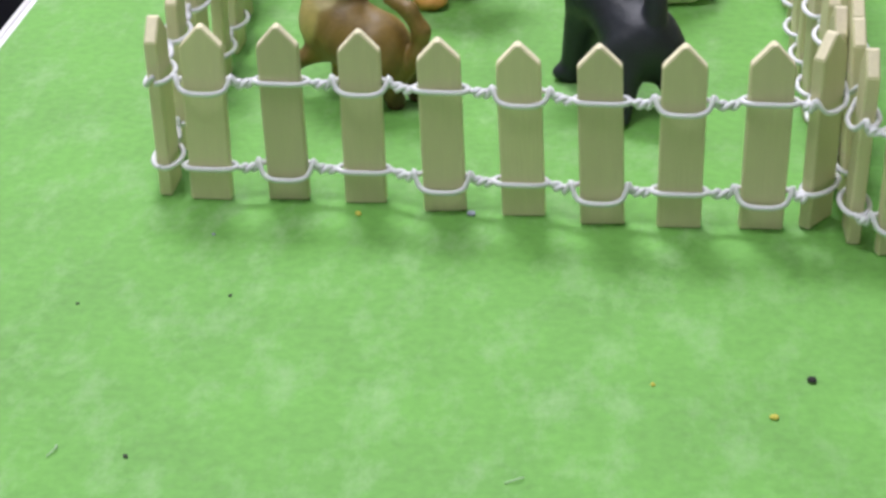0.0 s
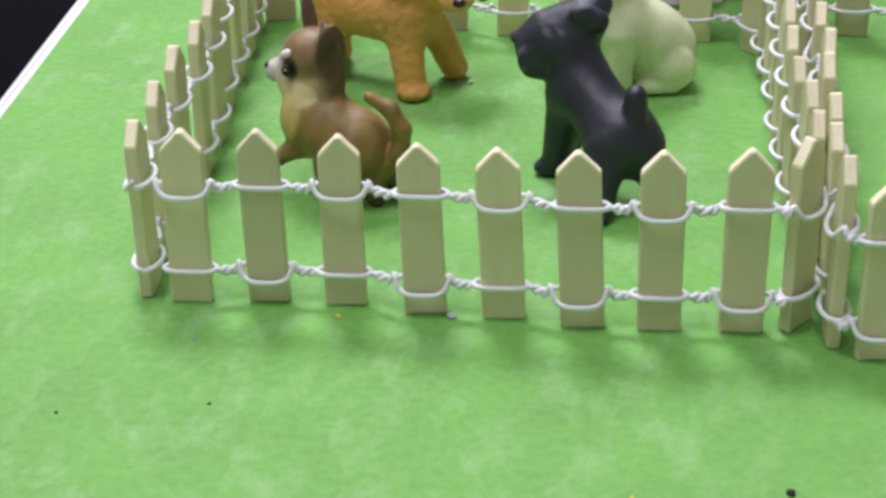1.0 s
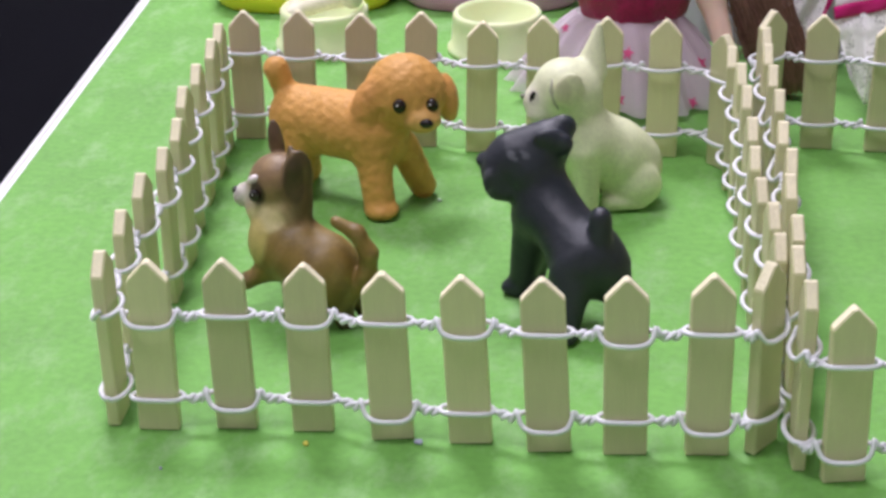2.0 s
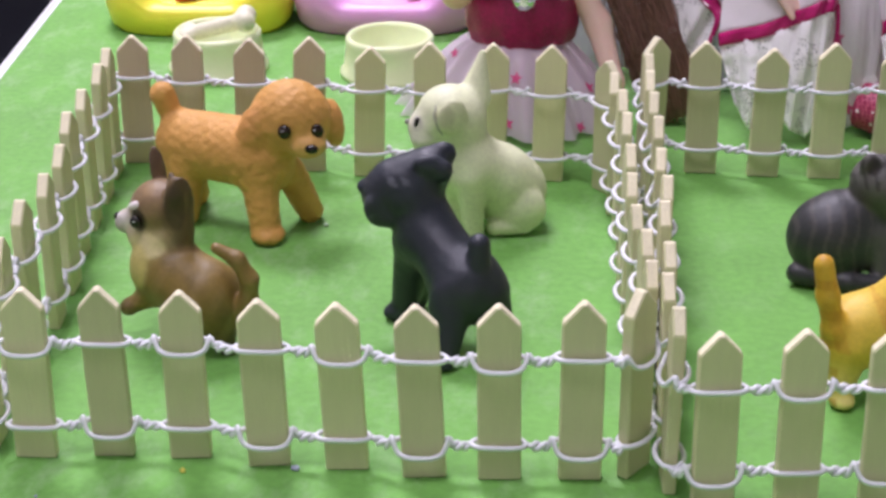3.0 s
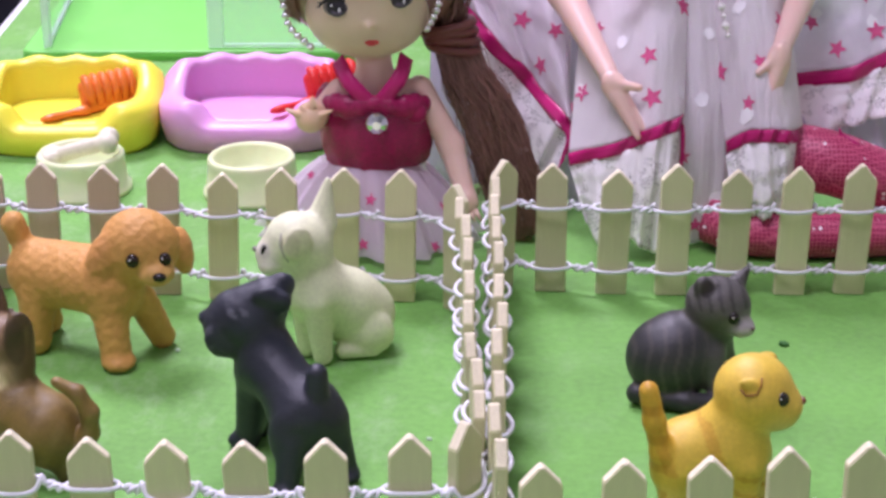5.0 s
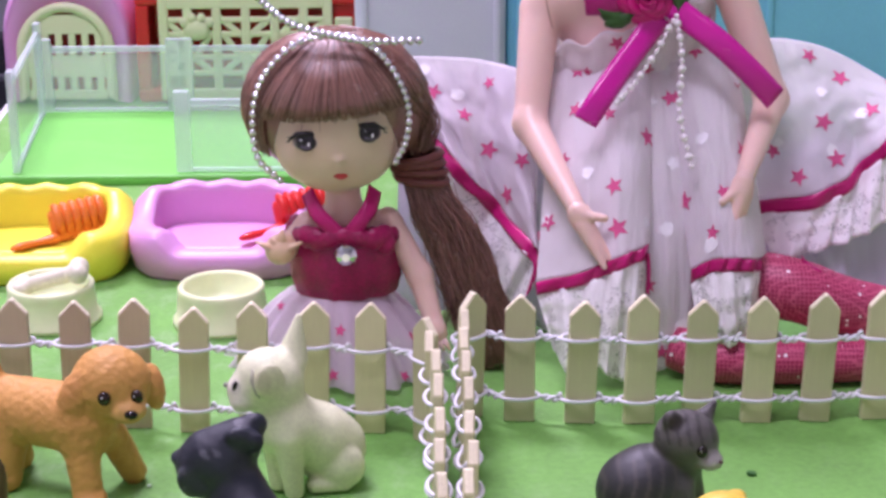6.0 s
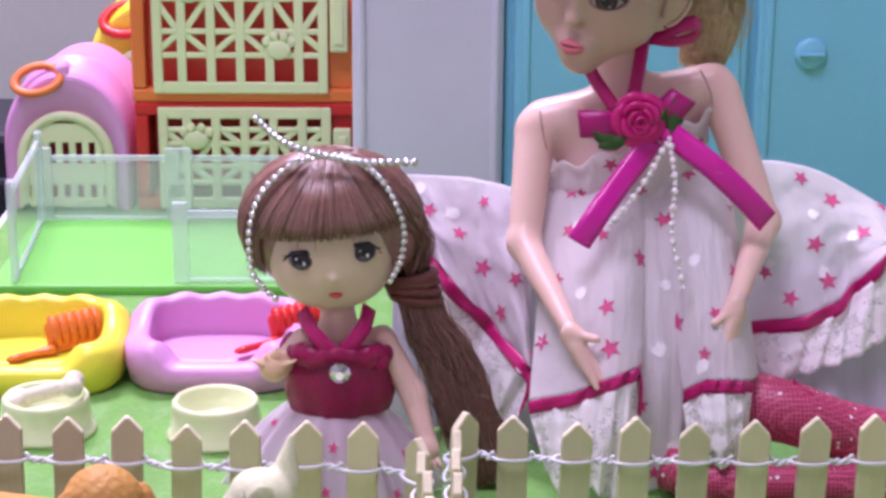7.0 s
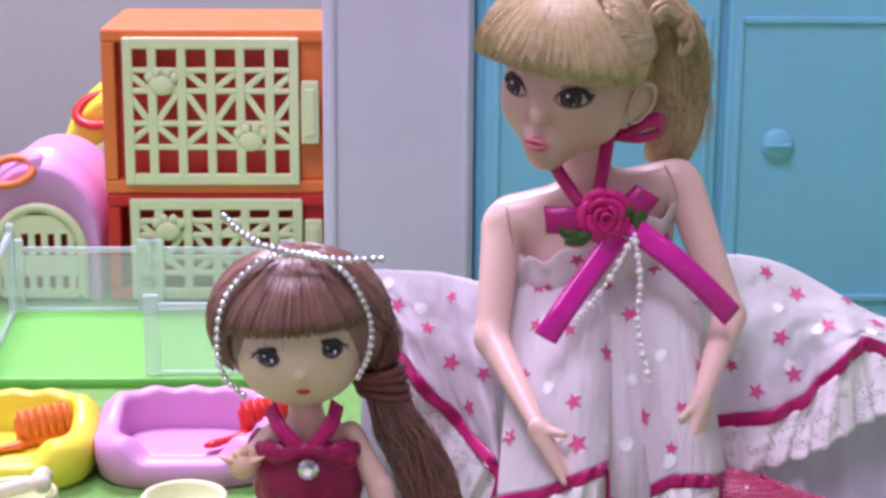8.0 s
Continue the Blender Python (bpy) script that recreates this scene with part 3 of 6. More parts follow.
BR, BR_D, CR, WH = (0.21, 0.134, 0.026), (0.060, 0.036, 0.012), (0.52, 0.42, 0.14), (0.74, 0.70, 0.66)
brown = [
    ("e", (3.05, 6.2, 1.72), (0.74, 0.68, 0.86), (0, 20, 0), BR, 0.3),
    ("e", (4.12, 5.45, 1.22), (0.86, 0.76, 0.8), (0, 0, 0), BR, 0.5),
    ("c", (3.15, 6.1, 1.75), (4.1, 5.5, 1.5), 0.76, 0.82, BR, 0.4),
    ("c", (3.1, 6.25, 2.1), (3.05, 6.35, 2.9), 0.52, 0.46, BR, 0.35),
    ("e", (2.62, 6.1, 2.1), (0.40, 0.5, 0.74), (0, 15, 0), CR, 0.2),
    ("e", (2.98, 6.4, 3.34), (0.74, 0.68, 0.68), (0, 0, 0), (0.225, 0.14, 0.06), 0.25),
    ("c", (2.45, 6.45, 2.96), (2.12, 6.58, 2.88), 0.4, 0.3, WH, 0.25),
    ("e", (2.05, 6.62, 2.78), (0.27, 0.27, 0.2), (0, 10, 0), (0.62, 0.57, 0.54), 0.12),
    ("c", (2.45, 6.2, 2.66), (3.1, 5.95, 2.72), 0.3, 0.26, (0.62, 0.52, 0.28), 0.18),
    ("e", (3.52, 5.92, 3.5), (0.38, 0.15, 0.86), (6, 2, 28), (0.085, 0.05, 0.016), 0.1),
    ("e", (3.46, 6.0, 2.75), (0.34, 0.26, 0.62), (0, 6, 20), (0.085, 0.05, 0.015), 0.25),
    ("c", (3.42, 5.95, 3.9), (3.36, 6.0, 4.36), 0.2, 0.06, (0.08, 0.05, 0.016), 0.2),
    ("e", (2.86, 6.95, 4.05), (0.2, 0.13, 0.66), (0, -6, 0), (0.11, 0.06, 0.03), 0.08),
    ("c", (2.85, 6.0, 1.2), (2.15, 5.95, 0.86), 0.3, 0.21, BR, 0.25),
    ("e", (2.08, 5.92, 0.82), (0.2, 0.22, 0.2), (0, 0, 0), BR_D, 0.1),
    ("c", (3.1, 6.5, 1.2), (3.05, 6.6, 0.15), 0.3, 0.22, BR, 0.2),
    ("c", (4.4, 5.2, 1.1), (4.6, 5.2, 0.16), 0.44, 0.24, BR_D, 0.25),
    ("c", (4.7, 5.75, 1.1), (5.05, 5.7, 0.16), 0.4, 0.22, BR_D, 0.2),
    ("c", (4.8, 5.2, 0.95), (5.22, 5.05, 1.5), 0.24, 0.24, BR, 0.1),
    ("c", (5.22, 5.05, 1.5), (5.28, 5.0, 2.08), 0.24, 0.22, BR, 0.12),
    ("c", (5.28, 5.0, 2.08), (5.0, 5.05, 2.58), 0.22, 0.2, BR, 0.12),
    ("c", (5.0, 5.05, 2.58), (4.5, 5.12, 2.84), 0.2, 0.14, BR, 0.12),
]


def brown_extra(s):
    repaint(s, (0.075, 0.046, 0.016), lambda v: 0.22 * np.clip(1.6 * np.sin(v[:, 0] * 6 + v[:, 2] * 3.1) * np.sin(v[:, 1] * 5.3 + v[:, 2] * 2), 0, 1))
    repaint(s, (0.30, 0.20, 0.075), lambda v: 0.3 * np.clip(1.6 * np.sin(v[:, 0] * 9.7 - v[:, 2] * 5.3 + 1) * np.sin(v[:, 1] * 7.1 + 2), 0, 1))
    repaint(s, (0.035, 0.018, 0.009), lambda v: spot(v, (2.5, 5.86, 3.2), (0.26, 0.3, 0.34)))
    repaint(s, (0.05, 0.028, 0.01), lambda v: 0.8 * spot(v, (3.45, 5.75, 3.6), (0.3, 0.2, 0.7)))
    repaint(s, (0.66, 0.56, 0.30), lambda v: 0.9 * spot(v, (2.7, 5.85, 2.55), (0.6, 0.5, 0.36)))
    repaint(s, (0.60, 0.48, 0.17), lambda v: 0.8 * spot(v, (2.5, 5.9, 2.0), (0.42, 0.6, 0.7)))
    eyes(s, [(2.46, 5.84, 3.16)], 0.15)
    s.ball((1.86, 6.6, 2.98), (0.11, 0.12, 0.09), (0, 0, 0), 1, (0.01, 0.01, 0.01))
    s.ball((2.44, 5.98, 3.54), (0.17, 0.11, 0.10), (0, -20, 0), 0, (0.70, 0.63, 0.62))


figure("toy_dog", brown, 0.06, (3.8, 5.7, 0), "brown toy chihuahua figure with cream muzzle, one paw raised", "toy dog", "toy dogs", brown_extra)

AP, AP_L = (0.60, 0.305, 0.068), (0.63, 0.36, 0.10)
poodle = [
    ("c", (2.35, 13.5, 2.2), (4.3, 12.6, 2.25), 0.92, 0.98, AP, 0.3),
    ("e", (4.7, 12.5, 2.1), (0.75, 0.75, 0.95), (0, 0, 0), AP, 0.4),
    ("e", (5.4, 12.5, 3.35), (1.12, 0.98, 1.06), (0, 0, 0), AP, 0.25),
    ("e", (5.95, 11.8, 2.82), (0.5, 0.42, 0.36), (0, 0, 20), AP_L, 0.2),
    ("e", (4.5, 12.1, 3.1), (0.5, 0.46, 0.86), (0, 20, 0), (0.60, 0.28, 0.07), 0.08),
    ("e", (6.5, 12.9, 3.05), (0.32, 0.45, 0.7), (0, -8, 0), (0.60, 0.28, 0.07), 0.1),
    ("c", (4.5, 12.1, 1.7), (4.7, 11.75, 0.3), 0.5, 0.42, AP, 0.25),
    ("e", (4.78, 11.6, 0.22), (0.45, 0.45, 0.22), (0, 0, 0), AP, 0.2),
    ("c", (5.25, 12.9, 1.6), (5.75, 13.2, 0.3), 0.45, 0.38, AP, 0.25),
    ("c", (2.35, 13.0, 1.6), (2.25, 12.8, 0.35), 0.55, 0.42, AP, 0.25),
    ("c", (2.2, 14.0, 1.6), (2.3, 14.2, 0.35), 0.5, 0.42, AP, 0.25),
    ("c", (1.95, 13.7, 2.8), (1.68, 13.7, 3.55), 0.3, 0.36, AP, 0.2),
]


def poodle_extra(s):
    eyes(s, [(5.36, 11.52, 3.3), (6.2, 11.76, 3.24)], 0.19, (0.02, 0.009, 0.005))
    s.ball((6.08, 11.4, 2.86), (0.19, 0.11, 0.13), (0, 0, 0), 1, (0.012, 0.008, 0.008))


figure("toy_dog", poodle, 0.055, (4, 13, 0), "apricot toy poodle figure with a curly moulded coat", "toy dog", "toy dogs", poodle_extra, "curly", 0.1, 0.02, 13)

BK = (0.007, 0.0115, 0.021)
black = [
    ("e", (10.5, 5.6, 1.6), (0.86, 0.78, 0.86), (0, 20, 0), BK, 0.3),
    ("c", (10.35, 5.75, 1.8), (9.45, 6.75, 2.6), 0.8, 0.72, BK, 0.5),
    ("c", (9.4, 6.8, 2.5), (9.2, 7.1, 3.5), 0.66, 0.6, BK, 0.4),
    ("c", (8.62, 7.1, 3.74), (9.45, 7.15, 4.08), 0.62, 0.58, BK, 0.3),
    ("e", (9.0, 6.95, 3.5), (0.6, 0.6, 0.6), (0, 0, 0), BK, 0.25),
    ("e", (8.32, 7.05, 3.4), (0.5, 0.54, 0.62), (0, -8, 0), BK, 0.2),
    ("e", (8.42, 6.95, 3.0), (0.46, 0.5, 0.34), (0, 10, 0), BK, 0.16),
    ("e", (7.9, 7.15, 3.62), (0.2, 0.24, 0.18), (0, 0, 0), BK, 0.08),
    ("e", (8.2, 6.6, 3.22), (0.3, 0.14, 0.42), (0, -12, 0), BK, 0.08),
    ("e", (9.78, 7.2, 4.46), (0.36, 0.24, 0.32), (0, -25, 0), BK, 0.14),
    ("e", (9.55, 6.7, 4.36), (0.44, 0.17, 0.26), (0, 12, 12), BK, 0.1),
    ("e", (9.86, 6.66, 4.22), (0.2, 0.14, 0.26), (0, 10, 0), BK, 0.12),
    ("c", (9.1, 6.9, 2.2), (8.8, 7.15, 0.25), 0.5, 0.32, BK, 0.35),
    ("e", (8.62, 7.12, 0.2), (0.34, 0.28, 0.2), (0, 0, 0), BK, 0.2),
    ("c", (9.3, 7.2, 2.0), (9.1, 7.75, 0.25), 0.46, 0.28, BK, 0.3),
    ("e", (10.05, 5.15, 1.45), (0.52, 0.42, 0.74), (0, 10, 0), BK, 0.12),
    ("c", (10.1, 5.05, 1.15), (9.98, 4.62, 0.22), 0.42, 0.27, BK, 0.2),
    ("e", (9.9, 4.52, 0.18), (0.3, 0.32, 0.18), (0, 0, 0), BK, 0.15),
    ("c", (10.95, 5.55, 1.5), (11.42, 5.4, 0.24), 0.52, 0.26, BK, 0.25),
    ("e", (11.44, 5.28, 0.18), (0.3, 0.32, 0.18), (0, 0, 0), BK, 0.15),
    ("c", (10.72, 5.3, 2.0), (10.74, 5.36, 2.92), 0.32, 0.27, BK, 0.06),
]


def black_extra(s):
    repaint(s, (0.11, 0.115, 0.135), lambda v: 0.7 * spot(v, (8.7, 6.42, 4.02), (0.4, 0.3, 0.14)) * (np.sin(v[:, 0] * 17 + v[:, 2] * 11) > -0.1))
    repaint(s, (0.10, 0.105, 0.125), lambda v: 0.5 * spot(v, (8.05, 6.75, 3.3), (0.2, 0.4, 0.5)) * (np.sin(v[:, 0] * 9 - v[:, 2] * 13) > 0.3))
    eyes(s, [(8.42, 6.56, 3.72)], 0.07)


figure("toy_dog", black, 0.06, (9.8, 6.2, 0), "black toy schnauzer figure standing with a docked tail", "toy dog", "toy dogs", black_extra, "satin_black", 0.1, 0.008)

IV, IV_D = (0.69, 0.72, 0.47), (0.63, 0.65, 0.40)
white = [
    ("e", (11.35, 13.1, 1.05), (1.08, 1.0, 1.05), (0, 0, 0), IV, 0.3),
    ("c", (11.0, 12.8, 1.6), (10.3, 12.4, 2.1), 0.95, 0.84, IV, 0.35),
    ("c", (10.25, 12.4, 2.1), (9.95, 12.4, 2.9), 0.84, 0.74, IV, 0.3),
    ("e", (9.82, 12.35, 3.52), (0.95, 0.86, 0.84), (0, 20, 0), IV, 0.3),
    ("e", (9.12, 12.25, 3.22), (0.5, 0.55, 0.5), (0, 0, 0), (0.70, 0.68, 0.54), 0.2),
    ("e", (9.08, 11.95, 2.98), (0.36, 0.3, 0.3), (0, 0, 0), (0.70, 0.68, 0.54), 0.1),
    ("e", (9.86, 11.5, 3.78), (0.4, 0.13, 0.52), (0, 18, 14), IV_D, 0.08),
    ("c", (10.42, 12.75, 3.95), (10.62, 12.85, 5.12), 0.46, 0.1, IV, 0.2),
    ("c", (11.0, 12.25, 0.28), (11.8, 12.35, 0.28), 0.26, 0.24, IV, 0.12),
    ("c", (10.3, 11.85, 1.9), (10.42, 11.95, 0.25), 0.42, 0.28, IV, 0.12),
    ("c", (9.9, 12.6, 1.9), (9.95, 12.5, 0.25), 0.42, 0.28, IV, 0.25),
    ("e", (11.68, 12.42, 0.78), (0.74, 0.42, 0.7), (0, 20, 0), IV, 0.08),
]


def white_extra(s):
    repaint(s, (0.50, 0.49, 0.30), lambda v: 0.6 * spot(v, (9.72, 11.42, 3.8), (0.26, 0.2, 0.36)))
    repaint(s, (0.46, 0.43, 0.36), lambda v: 0.6 * spot(v, (8.9, 11.85, 3.46), (0.2, 0.3, 0.24)))
    s.ball((8.9, 11.86, 3.46), (0.09, 0.07, 0.17), (0, 8, 0), 1, (0.02, 0.018, 0.018))
    s.tube([(9.42, 11.56, 4.1), (9.4, 11.5, 3.8), (9.5, 11.46, 3.45), (9.6, 11.5, 3.25)], [0.02, 0.06, 0.05, 0.02], 6, 0, (0.4, 0.4, 0.29))
    s.ball((8.62, 12.2, 3.38), 0.08, (0, 0, 0), 0, (0.3, 0.29, 0.25))


figure("toy_dog", white, 0.06, (10.8, 12.6, 0), "ivory toy bulldog puppy figure sitting with one upright ear", "toy dog", "toy dogs", white_extra)

YL, YL_D, YL_L = (0.70, 0.49, 0.05), (0.62, 0.37, 0.025), (0.66, 0.58, 0.20)
yellow = [
    ("c", (19.5, 3.7, 1.66), (20.55, 3.6, 1.8), 0.88, 0.84, YL, 0.3),
    ("c", (20.35, 3.6, 2.1), (20.78, 3.5, 3.0), 0.82, 0.7, YL, 0.45),
    ("e", (20.92, 3.5, 3.42), (0.92, 0.84, 0.86), (0, 0, 0), YL, 0.15),
    ("e", (21.6, 3.35, 3.1), (0.45, 0.48, 0.4), (0, 0, 0), YL, 0.3),
    ("e", (21.42, 3.35, 2.82), (0.48, 0.46, 0.3), (0, 0, 0), YL_L, 0.2),
    ("e", (20.7, 2.82, 3.86), (0.27, 0.1, 0.17), (20, 25, 10), YL, 0.06),
    ("e", (21.3, 4.1, 3.95), (0.24, 0.14, 0.14), (0, 0, 0), YL, 0.12),
    ("c", (20.75, 3.1, 1.6), (20.85, 2.95, 0.25), 0.42, 0.24, YL, 0.25),
    ("e", (20.88, 2.85, 0.18), (0.28, 0.3, 0.18), (0, 0, 0), YL_L, 0.15),
    ("c", (21.1, 3.9, 1.6), (21.35, 3.75, 0.25), 0.42, 0.26, YL, 0.25),
    ("e", (21.42, 3.62, 0.18), (0.3, 0.32, 0.18), (0, 0, 0), YL_L, 0.15),
    ("c", (19.2, 3.3, 1.4), (19.1, 3.1, 0.25), 0.48, 0.26, YL, 0.25),
    ("e", (19.15, 3.0, 0.18), (0.28, 0.3, 0.18), (0, 0, 0), YL_L, 0.15),
    ("c", (19.2, 4.2, 1.4), (19.2, 4.4, 0.25), 0.48, 0.26, YL, 0.25),
    ("c", (18.95, 3.35, 1.35), (18.84, 3.2, 1.95), 0.3, 0.27, YL_D, 0.25),
    ("c", (18.84, 3.2, 1.95), (18.62, 3.15, 2.8), 0.27, 0.25, YL_D, 0.15),
    ("c", (18.62, 3.15, 2.8), (18.46, 3.1, 3.6), 0.25, 0.23, YL_D, 0.15),
]


def yellow_extra(s):
    repaint(s, (0.74, 0.62, 0.20), lambda v: 0.7 * np.clip((1.3 - v[:, 2]) * 1.4, 0, 1) * (v[:, 0] > 18.7))
    repaint(s, (0.55, 0.27, 0.015), lambda v: 0.55 * (np.sin(v[:, 0] * 5.2 + 2.0 * v[:, 2]) > 0.72) * (v[:, 2] > 1.5) * (v[:, 2] < 2.75) * (v[:, 0] < 20.3))
    repaint(s, (0.52, 0.25, 0.012), lambda v: 0.6 * (np.sin(v[:, 2] * 14 + v[:, 0] * 3) > 0.55) * (v[:, 2] < 1.7) * (v[:, 0] > 20.5))
    repaint(s, (0.50, 0.24, 0.012), lambda v: 0.6 * (np.sin(v[:, 2] * 8.5) > 0.5) * (v[:, 0] < 18.95))
    eyes(s, [(21.46, 2.86, 3.48)], 0.17)
    s.ball((22.02, 3.3, 3.24), (0.09, 0.12, 0.09), (0, 0, 0), 1, (0.20, 0.07, 0.03))
    s.tube([(20.48, 2.78, 3.78), (20.6, 2.7, 3.66), (20.84, 2.69, 3.68), (20.95, 2.76, 3.88), (20.96, 2.84, 4.05)], 0.028, 5, 0, (0.3, 0.13, 0.01))


figure("toy_cat", yellow, 0.06, (20.2, 3.6, 0), "golden yellow toy kitten figure standing with its tail up", "toy cat", "toy cats", yellow_extra)

GY, GY_D, GY_L = (0.088, 0.084, 0.076), (0.028, 0.029, 0.031), (0.34, 0.33, 0.30)
grey = [
    ("e", (19.85, 9.9, 1.15), (1.2, 1.08, 1.15), (0, 15, 0), GY_D, 0.3),
    ("c", (20.3, 10.0, 1.6), (20.95, 10.0, 2.0), 0.85, 0.6, GY_D, 0.4),
    ("e", (21.05, 9.95, 2.68), (0.88, 0.8, 0.76), (0, 12, 0), GY, 0.2),
    ("e", (21.62, 9.42, 2.26), (0.36, 0.34, 0.26), (0, 0, 20), GY_L, 0.2),
    ("e", (20.62, 9.62, 3.3), (0.3, 0.15, 0.34), (0, -20, 0), GY, 0.12),
    ("c", (21.55, 10.3, 3.1), (21.82, 10.35, 3.5), 0.28, 0.1, GY, 0.1),
    ("c", (20.9, 9.5, 1.4), (21.1, 9.2, 0.25), 0.36, 0.26, GY, 0.25),
    ("c", (21.2, 10.1, 1.4), (21.5, 9.9, 0.25), 0.36, 0.26, GY, 0.25),
    ("c", (18.95, 9.4, 0.35), (20.2, 8.95, 0.3), 0.3, 0.28, GY_D, 0.1),
    ("c", (20.2, 8.95, 0.3), (20.9, 8.95, 0.28), 0.28, 0.24, GY_D, 0.1),
]


def grey_extra(s):
    repaint(s, (0.062, 0.057, 0.053), lambda v: 0.85 * (np.sin(v[:, 0] * 17 + 2.5 * np.sin(v[:, 2] * 1.3) + 0.7 * np.sin(v[:, 2] * 5 + v[:, 1] * 3)) > 0.6) * (v[:, 0] < 20.75) * (v[:, 2] > 0.55) * (v[:, 2] < 2.25))
    repaint(s, (0.020, 0.019, 0.018), lambda v: 0.6 * (np.sin(v[:, 0] * 21 + v[:, 2] * 6 + np.sin(v[:, 1] * 5)) > 0.5) * (v[:, 2] > 2.75) * (v[:, 1] < 10.4))
    repaint(s, (0.022, 0.018, 0.017), lambda v: spot(v, (20.66, 9.5, 3.3), (0.22, 0.2, 0.28)))
    repaint(s, (0.45, 0.43, 0.40), lambda v: 0.8 * spot(v, (21.68, 9.2, 2.18), (0.26, 0.3, 0.2)))
    eyes(s, [(21.36, 9.2, 2.62)], 0.16)
    s.ball((21.86, 9.18, 2.32), (0.06, 0.06, 0.05), (0, 0, 0), 1, (0.10, 0.05, 0.05))


figure("toy_cat", grey, 0.06, (20.3, 9.9, 0), "grey tabby toy kitten figure sitting with striped back", "toy cat", "toy cats", grey_extra)

NV = (0.022, 0.022, 0.032)
dark = [
    ("e", (26.2, 4.2, 1.1), (1.1, 0.9, 1.05), (0, 0, 0), NV, 0.3),
    ("e", (25.15, 4.0, 1.75), (0.9, 0.84, 0.82), (0, 0, 0), NV, 0.25),
    ("e", (24.95, 3.7, 2.45), (0.26, 0.16, 0.34), (0, -20, 0), NV, 0.1),
    ("e", (25.5, 4.3, 2.5), (0.26, 0.16, 0.34), (0, 20, 0), NV, 0.1),
    ("c", (25.4, 3.7, 1.0), (25.1, 3.5, 0.2), 0.4, 0.25, NV, 0.2),
]
figure("toy_cat", dark, 0.07, (26, 4.1, 0), "black toy kitten figure crouching beside the fence", "toy cat", "toy cats", None, "satin_black")
# ---- dolls: each one plain mesh ----
def front_y(s, x, z, reach=0.2):
    v = np.vstack(s.v)
    near = v[(abs(v[:, 0] - x) < reach) & (abs(v[:, 2] - z) < reach)]
    return near[:, 1].min()


def on_ball(c, r, az, pol):
    """A place on a ball; az 0 faces the viewer, to the right positive; pol from the crown down."""
    return arr(c[0] + r[0] * math.sin(pol) * math.sin(az), c[1] - r[1] * math.sin(pol) * math.cos(az), c[2] + r[2] * math.cos(pol))


def strand(s, pts, r, mat, n=10):
    p = spline(pts, n)
    t = np.linspace(0, 1, n)
    s.tube(p, r * (0.55 + 0.45 * np.sin(np.pi * np.clip(t * 0.9 + 0.12, 0, 1))), 4, mat)


def bundle(s, rng, curve, widths, count, r, mat, flat=0.5, jitter=0.05, wave=0.0):
    """Many strands that flow along a curve, spread to the given half widths."""
    c = spline(curve, 9)
    w = spline([(x, 0, 0) for x in widths], 9)[:, 0]
    tan = np.gradient(c, axis=0)
    for _ in range(count):
        a, q = rng.uniform(0, 6.283), math.sqrt(rng.random())
        pts, ph = [], rng.uniform(0, 2.5)
        for i in range(9):
            t = tan[i] / np.linalg.norm(tan[i])
            u = np.cross(t, arr(0, 1, 0))
            u /= np.linalg.norm(u) + 1e-9
            pts.append(c[i] + w[i] * q * (math.cos(a) * u + flat * math.sin(a) * arr(0, 1, 0)) + np.array([rng.gauss(0, jitter) for _ in range(3)]) * (0.4 + 0.1 * i) + wave * math.sin(1.9 * i + ph) * u)
        cut = 9 - (rng.random() < 0.3)
        strand(s, pts[:cut], r, mat, 12)


SK = (0.84, 0.58, 0.49)
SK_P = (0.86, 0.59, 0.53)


# small doll's face: yellower than SK, and darkened for the fringe's shade
FC = (0.73, 0.575, 0.41)


